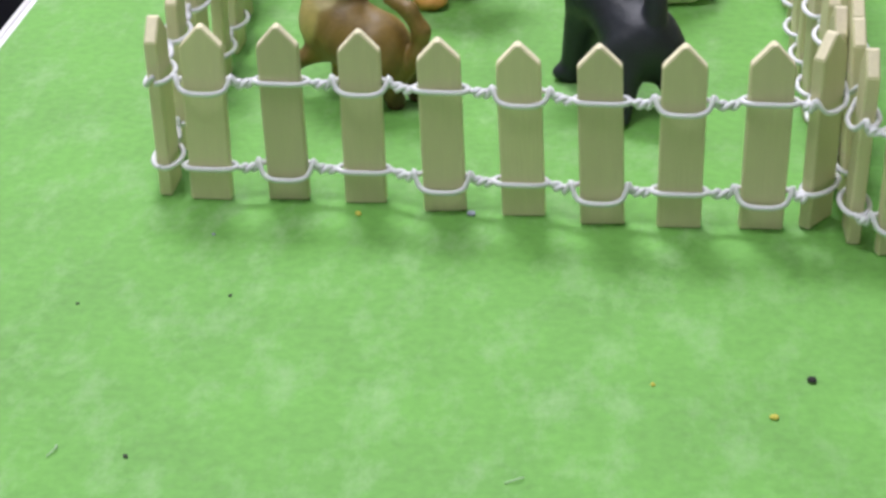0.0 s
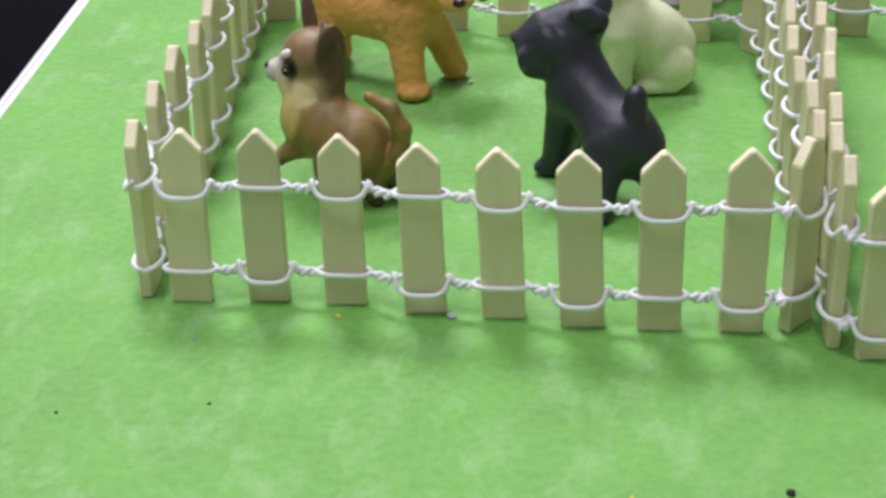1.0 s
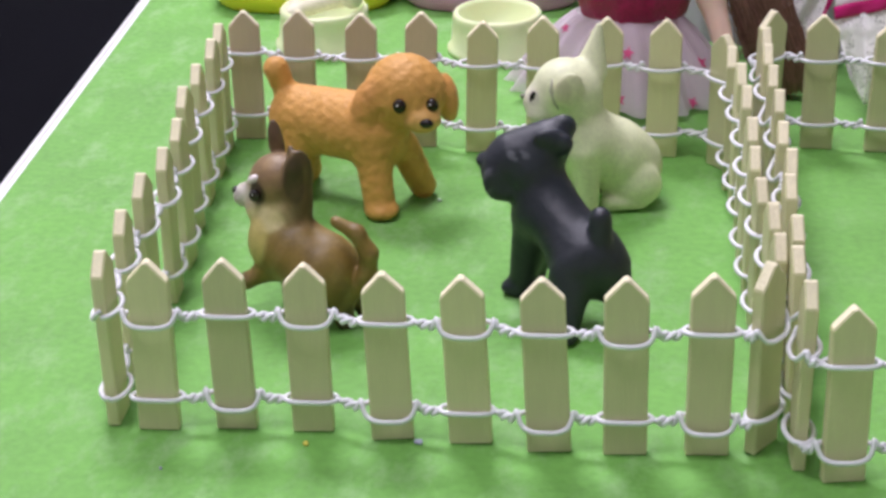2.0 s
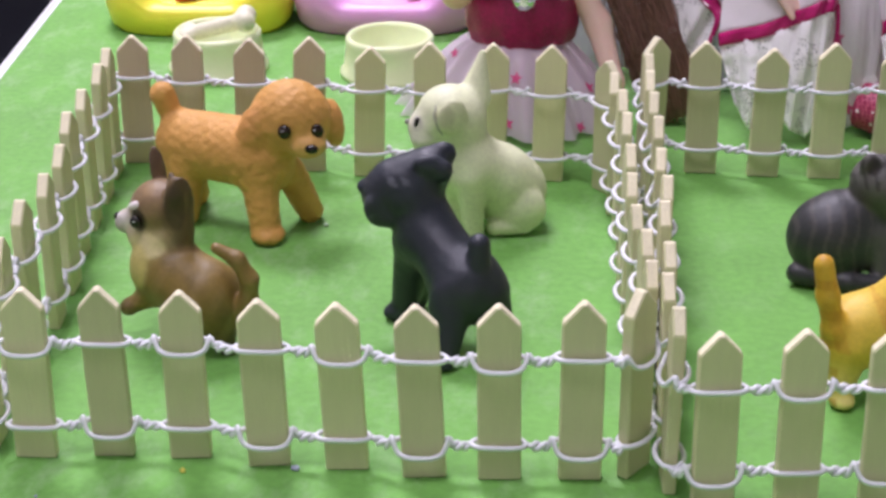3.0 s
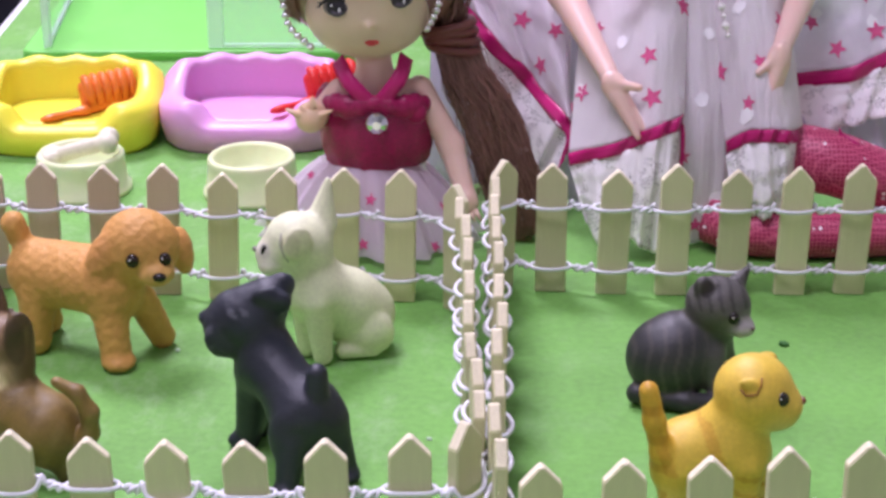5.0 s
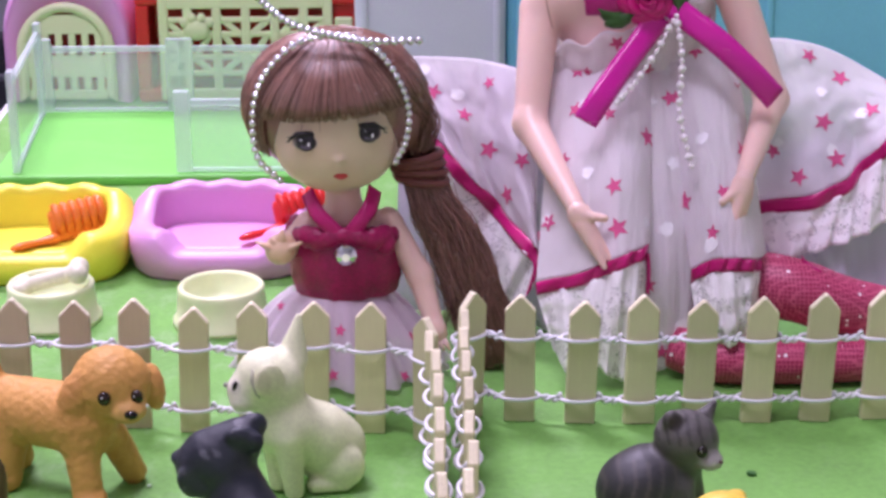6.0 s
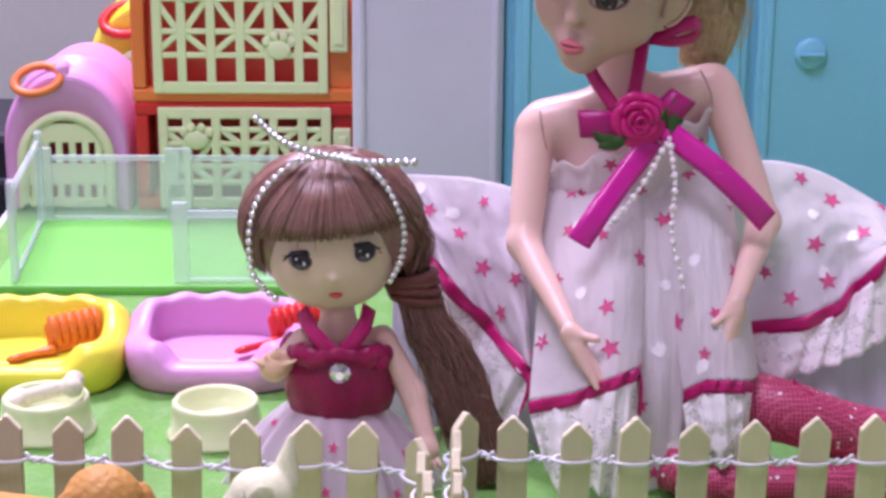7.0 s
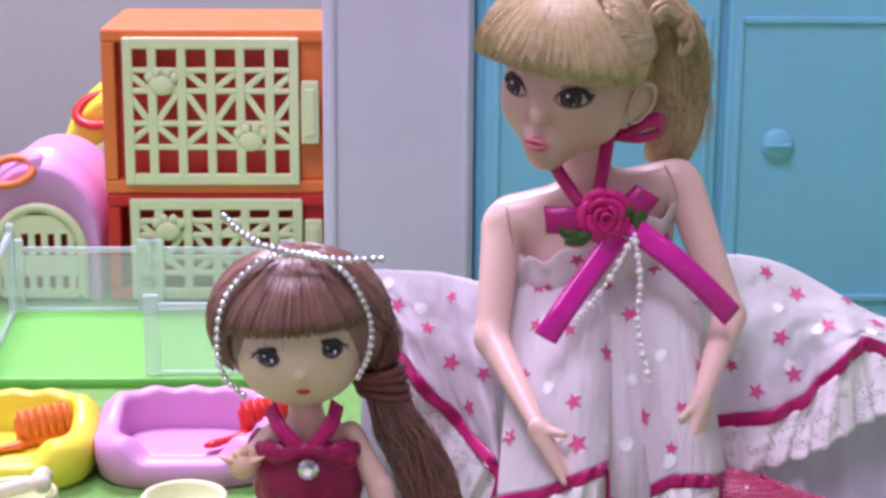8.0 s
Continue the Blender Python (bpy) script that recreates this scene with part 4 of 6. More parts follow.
def small_doll():
    rng = random.Random(11)
    s = Shape()
    s.body([
        ("e", (11.42, 21.7, 8.3), (2.1, 2.06, 2.1), (0, 0, 0), FC, 0.3),
        ("e", (11.45, 20.95, 7.45), (1.72, 1.1, 1.1), (0, 0, 0), FC, 0.5),
        ("e", (11.58, 19.68, 7.6), (0.1, 0.1, 0.08), (0, 0, 0), FC, 0.25),
        ("c", (11.6, 21.6, 6.2), (11.65, 21.5, 5.2), 0.55, 0.62, SK, 0.2),
        ("e", (11.7, 21.5, 4.2), (1.45, 0.85, 1.35), (0, 0, 0), SK, 0.4),
        ("e", (11.7, 21.5, 1.6), (1.6, 1.2, 1.3), (0, 0, 0), SK, 0.4),
        ("c", (10.5, 21.4, 5.0), (9.75, 20.9, 4.3), 0.42, 0.34, SK, 0.2),
        ("c", (9.75, 20.9, 4.3), (9.65, 20.3, 4.5), 0.36, 0.5, (0.82, 0.56, 0.36), 0.2),
        ("c", (13.05, 21.4, 5.1), (14.05, 21.1, 3.3), 0.42, 0.42, SK, 0.2),
        ("c", (14.05, 21.1, 3.3), (14.5, 20.4, 1.9), 0.42, 0.32, SK, 0.2),
        ("e", (14.55, 20.2, 1.65), (0.38, 0.28, 0.4), (0, 0, 0), SK, 0.2),
    ], 0.09, 0, 0.1)
    for a, far in ((-1.15, 0.78), (0.2, 0.72), (1.2, 0.8), (-0.5, 0.5)):
        s.tube([(9.6, 20.3, 4.5), (9.62 + 0.55 * far * math.sin(a), 20.05, 4.52 + 0.55 * far * math.cos(a)), (9.62 + far * math.sin(a), 19.95, 4.5 + far * math.cos(a) + 0.06)], [0.34, 0.2, 0.05], 9, 0, (0.82, 0.56, 0.36), 0.6)
    for k in range(4):
        s.tube([(14.4 + 0.13 * k, 20.1, 1.5), (14.4 + 0.2 * k, 19.9, 1.15)], [0.1, 0.06], 6, 0, SK)
    for x, z, tilt in ((10.54, 8.14, -16), (12.5, 8.38, 14)):
        y = front_y(s, x, z, 0.12)
        s.ball((x, y + 0.03, z), (0.4, 0.08, 0.27), (0, 0, tilt), 3, (0.26, 0.20, 0.21), 18, 9)
        s.ball((x + 0.02, y - 0.01, z + 0.02), (0.33, 0.075, 0.3), (0, 0, tilt), 3, (0.022, 0.017, 0.028), 16, 9)
        s.ball((x + 0.03, y - 0.045, z - 0.13), (0.2, 0.06, 0.1), (0, 0, tilt), 3, (0.11, 0.085, 0.13), 14, 7)
        s.ball((x + 0.02, y - 0.06, z), (0.12, 0.05, 0.14), (0, 0, tilt), 3, (0.006, 0.006, 0.009), 12, 7)
        s.ball((x + 0.12, y - 0.1, z - 0.04), (0.04, 0.03, 0.075), (0, 0, 0), 3, (0.9, 0.9, 0.92), 8, 5)
        s.ball((x - 0.12, y - 0.09, z + 0.1), (0.045, 0.03, 0.035), (0, 0, 0), 3, (0.7, 0.69, 0.73), 8, 5)
        s.tube([(x - 0.5, y + 0.06, z + 0.06), (x - 0.26, y - 0.03, z + 0.27), (x + 0.18, y - 0.03, z + 0.3), (x + 0.5, y + 0.06, z + 0.1)], [0.03, 0.085, 0.09, 0.03], 6, 3, (0.015, 0.012, 0.015))
        for q in (-1, 1):
            for k in range(2):
                s.tube([(x + q * (0.4 + 0.06 * k), y + 0.02, z + 0.16 - 0.12 * k), (x + q * (0.58 + 0.02 * k), y + 0.08, z + 0.16 - 0.16 * k)], [0.03, 0.008], 5, 3, (0.02, 0.015, 0.018))
        s.tube([(x - 0.3, y - 0.0, z + 0.66), (x, y - 0.02, z + 0.72), (x + 0.3, y, z + 0.66)], 0.018, 5, 0, (0.45, 0.30, 0.22))
    y = front_y(s, 11.62, 7.04, 0.12)
    for q in (-1, 1):
        s.ball((11.62 + 0.09 * q, y + 0.04, 7.06), (0.14, 0.08, 0.065), (0, 12 * q, 0), 0, (0.62, 0.05, 0.05), 10, 6)
    s.ball((11.62, y + 0.04, 6.99), (0.15, 0.08, 0.06), (0, 0, 0), 0, (0.66, 0.08, 0.08), 10, 6)
    # hair: a cap, combed strands, a fringe and a long side tail
    s.body([("e", (11.4, 22.35, 8.75), (2.86, 2.3, 2.45), (0, 0, 0), (0.2, 0.1, 0.06), 0.2), ("e", (13.4, 22.6, 8.4), (1.0, 1.0, 1.6), (0, 0, 0), (0.2, 0.1, 0.06), 0.4)], 0.12, 1)
    c, r = (11.4, 21.95, 8.7), (2.72, 2.5, 2.5)
    for k in range(800):
        az = rng.uniform(-1.02, 1.02)
        end = 1.44 + rng.uniform(-0.05, 0.06) - 0.08 * az
        lift = 1.0 + rng.uniform(-0.01, 0.025)
        pts = [on_ball(c, [q * lift for q in r], az * (0.35 + 0.65 * f), 0.06 + (end - 0.06) * f) for f in np.linspace(0, 1, 6)]
        pts[0] += arr(rng.uniform(-0.7, 0.7), 0, 0)
        strand(s, pts, rng.uniform(0.02, 0.036), 1)
    c2, r2 = (11.4, 22.3, 8.7), (2.95, 2.42, 2.5)
    for k in range(420):
        az = rng.uniform(-2.6, -0.98)
        end = 2.0 + rng.uniform(-0.15, 0.12)
        lift = 1.0 + rng.uniform(-0.015, 0.02)
        strand(s, [on_ball(c2, [q * lift for q in r2], az * (0.5 + 0.5 * f), 0.08 + end * f) for f in np.linspace(0, 1, 6)], rng.uniform(0.02, 0.036), 1)
    for k in range(460):
        az = rng.uniform(0.9, 2.4)
        lift = 1.0 + rng.uniform(-0.01, 0.03)
        p = [on_ball(c2, [q * lift for q in r2], az * (0.6 + 0.4 * f), 0.08 + 1.35 * f) for f in np.linspace(0, 1, 4)]
        p.append(arr(14.15 + rng.gauss(0, 0.22), 22.3 + rng.gauss(0, 0.25), 8.0))
        p.append(arr(13.95 + rng.gauss(0, 0.2), 22.2 + rng.gauss(0, 0.2), 6.7))
        strand(s, p, rng.uniform(0.02, 0.036), 1)
    bundle(s, rng, [(13.95, 22.2, 6.9), (14.5, 22.0, 5.5), (15.15, 21.9, 4.1), (15.75, 21.7, 2.7), (16.3, 21.4, 1.2), (16.6, 21.2, 0.3)], [0.55, 0.72, 0.86, 0.9, 0.85, 0.7], 1900, 0.015, 1, 0.6, 0.085, 0.07)
    bundle(s, rng, [(14.0, 22.0, 6.6), (14.8, 21.7, 5.0), (15.4, 21.5, 3.4), (15.7, 21.2, 1.6)], [0.5, 0.8, 1.0, 1.0], 130, 0.014, 1, 0.6, 0.12, 0.12)
    for _ in range(70):
        az, q = rng.uniform(-1.4, 1.6), rng.uniform(0.2, 0.9)
        strand(s, [on_ball((11.4, 22.1, 8.7), [w * (1.0 + 0.05 * math.sin(3 * f) + 0.03 * q) for w in (2.85, 2.5, 2.52)], az * (0.4 + 0.6 * f), 0.1 + (0.7 + q) * f) for f in np.linspace(0, 1, 6)], 0.013, 1)
    for k in range(4):
        z = 6.95 - 0.24 * k
        ring = [(13.95 + 0.06 * k + 0.78 * math.cos(a), 22.2 + 0.62 * math.sin(a), z + 0.12 * math.cos(a + k)) for a in np.linspace(0, 6.283, 18, endpoint=False)]
        s.tube(ring, 0.17, 6, 3, (0.16, 0.045, 0.035), closed=True)
    return solo("doll", s, [MAT["skin"], MAT["hair_brown"], MAT["gloss"], MAT["toy"]], (11.6, 21.5, 0.3), "small vinyl doll with brown fringe and side tail, sitting", "doll", "dolls")


class Skull:
    """The face of the large doll, in its own frame: x to its left, -y ahead, z up."""
    AT = arr(20.28, 24.97, 16.18)
    SIZE = 1.08

    def __init__(self):
        yaw, dip, lean = radians(34.5), radians(3.5), radians(6.5)
        ahead = arr(-math.sin(yaw) * math.cos(dip), -math.cos(yaw) * math.cos(dip), -math.sin(dip))
        r0 = arr(math.cos(yaw), -math.sin(yaw), 0)
        u0 = np.cross(r0, -ahead)
        u0 = u0 if u0[2] > 0 else -u0
        right = math.cos(lean) * r0 - math.sin(lean) * u0
        up = math.sin(lean) * r0 + math.cos(lean) * u0
        self.frame = np.stack([right, -ahead, up], 0) * self.SIZE

    def put(self, p):
        return self.AT + np.asarray(p, float) @ self.frame


def blond_head(out):
    """Adds face, ears, eyes, mouth and hair to the shape."""
    rng = random.Random(77)
    s, head = Shape(), Skull()
    # face darker than SK and SK_P: the fringe's shade is in the colour
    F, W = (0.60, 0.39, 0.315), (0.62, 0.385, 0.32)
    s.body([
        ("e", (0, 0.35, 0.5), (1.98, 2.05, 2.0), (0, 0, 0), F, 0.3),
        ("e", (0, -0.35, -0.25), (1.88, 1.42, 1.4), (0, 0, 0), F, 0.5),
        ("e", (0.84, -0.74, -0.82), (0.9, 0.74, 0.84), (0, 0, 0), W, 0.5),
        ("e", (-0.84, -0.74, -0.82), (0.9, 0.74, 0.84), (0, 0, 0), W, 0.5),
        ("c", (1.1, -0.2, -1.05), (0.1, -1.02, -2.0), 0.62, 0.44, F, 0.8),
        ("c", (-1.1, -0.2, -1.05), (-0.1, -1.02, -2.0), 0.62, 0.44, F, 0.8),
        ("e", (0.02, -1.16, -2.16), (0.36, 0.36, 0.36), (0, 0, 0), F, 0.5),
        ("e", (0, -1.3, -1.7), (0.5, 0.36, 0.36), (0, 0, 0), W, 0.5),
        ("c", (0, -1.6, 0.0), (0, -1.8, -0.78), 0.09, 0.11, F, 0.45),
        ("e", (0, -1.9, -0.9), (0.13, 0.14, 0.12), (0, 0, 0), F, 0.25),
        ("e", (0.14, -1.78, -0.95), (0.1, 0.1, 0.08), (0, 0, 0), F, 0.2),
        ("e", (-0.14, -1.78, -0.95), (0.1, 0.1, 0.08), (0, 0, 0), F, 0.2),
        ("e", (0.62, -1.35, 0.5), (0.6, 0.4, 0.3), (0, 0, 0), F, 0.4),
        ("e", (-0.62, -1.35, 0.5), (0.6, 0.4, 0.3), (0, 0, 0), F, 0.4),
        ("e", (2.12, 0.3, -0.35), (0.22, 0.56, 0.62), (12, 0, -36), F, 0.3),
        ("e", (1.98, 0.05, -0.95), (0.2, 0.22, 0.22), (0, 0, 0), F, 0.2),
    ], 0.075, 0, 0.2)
    face = np.vstack(s.v)
    face = face[face[:, 1] < -0.2]

    def skin_y(x, z):
        d = (face[:, 0] - x) ** 2 + (face[:, 2] - z) ** 2
        near = face[d < 0.09]
        a = np.stack([np.ones(len(near)), near[:, 0] - x, near[:, 2] - z, (near[:, 0] - x) ** 2, (near[:, 2] - z) ** 2], 1)
        w = np.exp(-d[d < 0.09] / 0.02)[:, None]
        return float(np.linalg.lstsq(a * w, near[:, 1] * w[:, 0], rcond=None)[0][0])

    def patch(edge, lift, mat, paint, dome=0.0, n=28, rings=6):
        """A thin painted patch lying on the face; edge gives the outline at an angle."""
        rows = []
        cx, cz = edge(None)
        for f in np.linspace(1, 0.02, rings):
            row = []
            for a in np.linspace(0, 2 * math.pi, n, endpoint=False):
                ex, ez = edge(a)
                x, z = cx + (ex - cx) * f, cz + (ez - cz) * f
                row.append((x, skin_y(x, z) - lift - dome * (1 - f * f), z))
            rows.append(row)
        s.grid(np.array(rows)[::-1], mat, paint, wrap_v=True)

    for side in (-1, 1):
        cx, cz, w, h = 0.99 * side, -0.16, 0.43, 0.275

        def top(x):
            q = (x - cx) / w * side
            return cz + h * math.sqrt(max(0, 1 - q * q)) * (0.96 + 0.08 * q) + 0.04 * q

        def bottom(x):
            q = (x - cx) / w * side
            return cz - 0.86 * h * math.sqrt(max(0, 1 - q * q)) + 0.04 * q

        def almond(a, grow=1.0):
            if a is None:
                return cx, cz
            x = cx + w * math.cos(a)
            return cx + (x - cx) * grow, cz + ((top(x) if math.sin(a) >= 0 else bottom(x)) - cz) * grow

        def disc(r, dx, dz):
            def edge(a):
                if a is None:
                    return cx + dx, cz + dz
                x, z = cx + dx + r * math.cos(a), cz + dz + r * 1.1 * math.sin(a)
                return x, min(max(z, bottom(x) + 0.01), top(x) - 0.01)
            return edge

        patch(lambda a: almond(a, 1.26), 0.012, 0, (0.36, 0.18, 0.17))
        patch(almond, 0.022, 3, (0.46, 0.37, 0.35))
        patch(disc(0.31, -0.03, 0.02), 0.034, 3, (0.022, 0.010, 0.009))
        patch(disc(0.22, -0.03, -0.08), 0.046, 3, (0.085, 0.036, 0.026))
        patch(disc(0.14, -0.03, 0.0), 0.058, 3, (0.006, 0.005, 0.006))
        patch(disc(0.05, -0.1, 0.1), 0.075, 3, (0.8, 0.78, 0.78), n=10, rings=3)
        patch(disc(0.035, 0.1, -0.15), 0.07, 3, (0.35, 0.32, 0.33), n=8, rings=3)
        lid = []
        for q in np.linspace(-1, 1.3, 16):
            x = cx + side * q * w
            z = (top(x) if abs(q) < 0.98 else cz + 0.04 * q + (0.12 * (q - 1) / 0.3 if q > 1 else 0)) + 0.03
            lid.append((x, skin_y(x, z) - 0.03, z))
        s.tube(spline(lid, 30), np.interp(np.linspace(0, 1, 30), [0, 0.2, 0.55, 0.85, 1], [0.02, 0.07, 0.1, 0.09, 0.015]), 6, 3, (0.018, 0.010, 0.014))
        crease = []
        for q in np.linspace(-0.8, 1.2, 12):
            x = cx + side * q * w
            z = cz + h * 1.3 * math.sqrt(max(0, 1 - (q / 1.35) ** 2)) + 0.04 * q + 0.06
            crease.append((x, skin_y(x, z) - 0.004, z))
        s.tube(crease, 0.03, 5, 0, (0.42, 0.21, 0.19))
        low = []
        for q in np.linspace(-0.9, 1.1, 12):
            x = cx + side * q * w
            z = (bottom(x) if abs(q) < 0.99 else cz + 0.04 * q) - 0.01
            low.append((x, skin_y(x, z) - 0.012, z))
        s.tube(low, np.linspace(0.012, 0.032, 12), 5, 3, (0.07, 0.03, 0.03))
    # lips: two full halves with a darker line between
    for half in (1, -1):
        def lip(a, half=half):
            mz = -1.7
            if a is None:
                return 0.0, mz + 0.075 * half
            x = 0.44 * math.cos(a)
            q = abs(x) / 0.44
            far = (0.23 * (1 - q**1.8) - 0.06 * math.exp(-(x / 0.08) ** 2)) if half > 0 else 0.25 * math.sqrt(max(0, 1 - q**2.2))
            near = 0.012
            return x, mz + half * (far if math.sin(a) * half >= 0 else near)
        patch(lip, 0.012, 0, (0.66, 0.16, 0.20), 0.12)
    s.tube([(x, skin_y(x, -1.7) - 0.03, -1.7 + 0.01 * math.cos(6 * x)) for x in np.linspace(-0.43, 0.43, 12)], 0.01, 5, 0, (0.50, 0.11, 0.14))
    # ear shell
    helix = spline([(2.14, -0.15, -0.7), (2.2, -0.05, -0.1), (2.36, 0.2, 0.22), (2.56, 0.55, 0.14), (2.58, 0.63, -0.35), (2.36, 0.35, -0.85), (2.14, 0.05, -1.0)], 24)
    s.tube(helix, 0.075, 8, 0, F)
    s.ball((2.16, -0.05, -1.0), 0.05, (0, 0, 0), 3, (0.12, 0.05, 0.05), 8, 5)
    # fringe: a solid under layer and fine combed strands with a blunt edge
    c, r = (0.0, 0.25, 0.62), (2.5, 2.35, 2.55)

    def lock(az, end, lift, f):
        flare = 1 + 0.08 * f**3 + (0.26 * f**2 if az < -0.5 else 0) * (-0.5 - az)
        return on_ball(c, [q * lift * flare for q in r], az * (0.28 + 0.72 * f), 0.04 + (end - 0.04) * f)

    def edge(az):
        return 1.58 + 0.03 * az * az + 0.03 * az

    g = np.array([[lock(az, edge(az) - 0.03, 0.985, f) for f in np.linspace(0.02, 1, 22)] for az in np.linspace(-1.62, 1.32, 60)])
    s.sheet(g, 0.05, 1)
    for k in range(1500):
        az = rng.uniform(-1.62, 1.32)
        end = edge(az) + rng.gauss(0, 0.018) - (rng.random() < 0.06) * 0.1
        lift = 1.0 + rng.uniform(-0.005, 0.022)
        pts = [lock(az + rng.gauss(0, 0.01), end, lift, f) for f in np.linspace(0, 1, 7)]
        pts[0] += arr(rng.uniform(-0.7, 0.7), rng.uniform(-0.1, 0.6), 0)
        strand(s, pts, rng.uniform(0.016, 0.03), 1, 11)
    # sides combed back over the ears
    s.body([("e", (0, 0.75, 0.75), (2.12, 1.95, 2.05), (0, 0, 0), (0.5, 0.4, 0.2), 0.2)], 0.14, 1)
    for k in range(700):
        side = 1 if k % 4 else -1
        z0, y0 = rng.uniform(0.25, 2.3), rng.uniform(-0.5, 0.3)
        c2, lift = arr(0, 0.6, 0.7), 1 + rng.uniform(0, 0.04)
        pts = []
        for f in np.linspace(0, 1, 7):
            a = -0.45 + 2.0 * f + 0.15 * z0
            z = z0 + (0.9 - z0) * 0.6 * f + 0.1 * math.sin(3 * f + z0)
            ring = math.sqrt(max(0.05, 1 - (z / 2.65) ** 2))
            pts.append(c2 + arr(side * 2.2 * ring * math.cos(a) * lift, 2.15 * ring * math.sin(a) * lift, z - 0.2 * (1 - f)))
        strand(s, pts, rng.uniform(0.016, 0.03), 1, 11)
    for k in range(900):
        a0, p0 = rng.uniform(0.85, 1.36), rng.uniform(0.25, 1.5)
        lift = 1.0 + rng.uniform(0.0, 0.03)
        pts = [on_ball(c, [q * lift * (1 - 0.05 * f) for q in r], a0 + (2.5 - a0) * f, p0 + (0.98 + 0.25 * (p0 - 0.9) - p0) * f**0.8 + 0.05 * math.sin(3 * f)) for f in np.linspace(0, 1, 7)]
        strand(s, pts, rng.uniform(0.016, 0.028), 1, 11)
    s.v = [head.put(v) for v in s.v]
    base = out.n
    out.v += s.v
    out.c += s.c
    out.f += [tuple(i + base for i in f) for f in s.f]
    out.m += s.m
    out.s += s.s
    out.n += s.n


def big_doll():
    rng = random.Random(21)
    s = Shape()
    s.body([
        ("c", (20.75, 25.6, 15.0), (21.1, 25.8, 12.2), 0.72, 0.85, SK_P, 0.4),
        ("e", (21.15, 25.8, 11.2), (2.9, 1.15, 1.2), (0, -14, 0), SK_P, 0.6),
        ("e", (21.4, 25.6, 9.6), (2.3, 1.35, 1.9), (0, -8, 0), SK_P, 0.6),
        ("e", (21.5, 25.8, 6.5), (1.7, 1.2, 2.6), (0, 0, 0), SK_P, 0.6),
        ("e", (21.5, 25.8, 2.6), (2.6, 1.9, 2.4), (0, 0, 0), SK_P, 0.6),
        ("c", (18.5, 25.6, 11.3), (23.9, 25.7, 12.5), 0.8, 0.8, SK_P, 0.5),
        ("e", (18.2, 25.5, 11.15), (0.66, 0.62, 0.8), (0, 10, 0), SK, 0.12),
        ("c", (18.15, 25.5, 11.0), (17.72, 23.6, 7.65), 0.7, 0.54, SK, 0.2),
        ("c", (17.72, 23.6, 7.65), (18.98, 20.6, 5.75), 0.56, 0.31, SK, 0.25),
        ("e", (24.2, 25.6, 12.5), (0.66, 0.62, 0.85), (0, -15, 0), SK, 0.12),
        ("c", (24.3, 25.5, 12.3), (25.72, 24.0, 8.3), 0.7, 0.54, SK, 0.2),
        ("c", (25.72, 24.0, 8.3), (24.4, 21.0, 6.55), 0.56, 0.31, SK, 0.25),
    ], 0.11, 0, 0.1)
    s.body([
        ("e", (19.12, 20.35, 5.5), (0.4, 0.3, 0.5), (0, -25, 0), SK, 0.2),
        ("c", (19.25, 20.2, 5.2), (19.85, 19.6, 4.05), 0.32, 0.1, SK, 0.15),
        ("c", (19.4, 20.3, 5.1), (20.08, 19.75, 4.2), 0.26, 0.1, SK, 0.08),
        ("c", (19.2, 20.2, 5.6), (19.85, 19.95, 5.55), 0.18, 0.13, SK, 0.15),
        ("e", (24.3, 20.8, 6.35), (0.36, 0.3, 0.45), (0, 10, 0), SK, 0.2),
        ("c", (24.25, 20.7, 6.1), (23.85, 20.1, 4.9), 0.3, 0.1, SK, 0.2),
        ("c", (24.4, 20.8, 6.0), (24.08, 20.2, 4.8), 0.24, 0.09, SK, 0.12),
        ("c", (24.15, 20.7, 6.3), (23.6, 20.4, 5.9), 0.18, 0.12, SK, 0.15),
    ], 0.06, 0, 0.1)
    for line in ([(18.25, 11.85), (18.28, 11.5), (18.38, 11.0), (18.48, 10.6)], [(23.55, 13.2), (23.72, 12.9), (23.88, 12.5), (23.95, 12.1)]):
        s.tube(spline([(x, front_y(s, x, z, 0.16) + 0.02, z) for x, z in line], 14), 0.026, 5, 0, (0.52, 0.30, 0.23))
    blond_head(s)
    # stockinged legs folded to one side
    s.tube(spline([(22.9, 24.0, 2.4), (24.6, 21.9, 2.7), (26.2, 21.0, 2.7), (28.0, 20.9, 2.1), (30.5, 21.5, 1.4)], 20), np.linspace(1.2, 0.9, 20), 18, 2)
    s.tube(spline([(22.4, 20.6, 0.95), (23.6, 19.9, 0.76), (26.0, 19.7, 0.74), (28.6, 19.8, 0.74), (30.8, 20.2, 0.72)], 20), np.linspace(0.8, 0.66, 20), 16, 2)
    # hair: cap, fringe, tail
    bundle(s, rng, [(22.3, 26.9, 18.6), (23.5, 27.0, 18.1), (24.05, 27.0, 16.7), (24.2, 27.0, 15.2), (24.0, 26.9, 13.8), (23.7, 26.9, 13.0)], [0.6, 0.95, 1.1, 1.06, 0.9, 0.55], 2300, 0.019, 1, 0.7, 0.07, 0.03)
    bundle(s, rng, [(23.3, 26.6, 18.2), (24.3, 26.7, 16.8), (24.7, 26.8, 15.2), (24.4, 26.8, 13.6)], [0.5, 0.8, 0.8, 0.7], 90, 0.012, 1, 0.7, 0.16, 0.08)
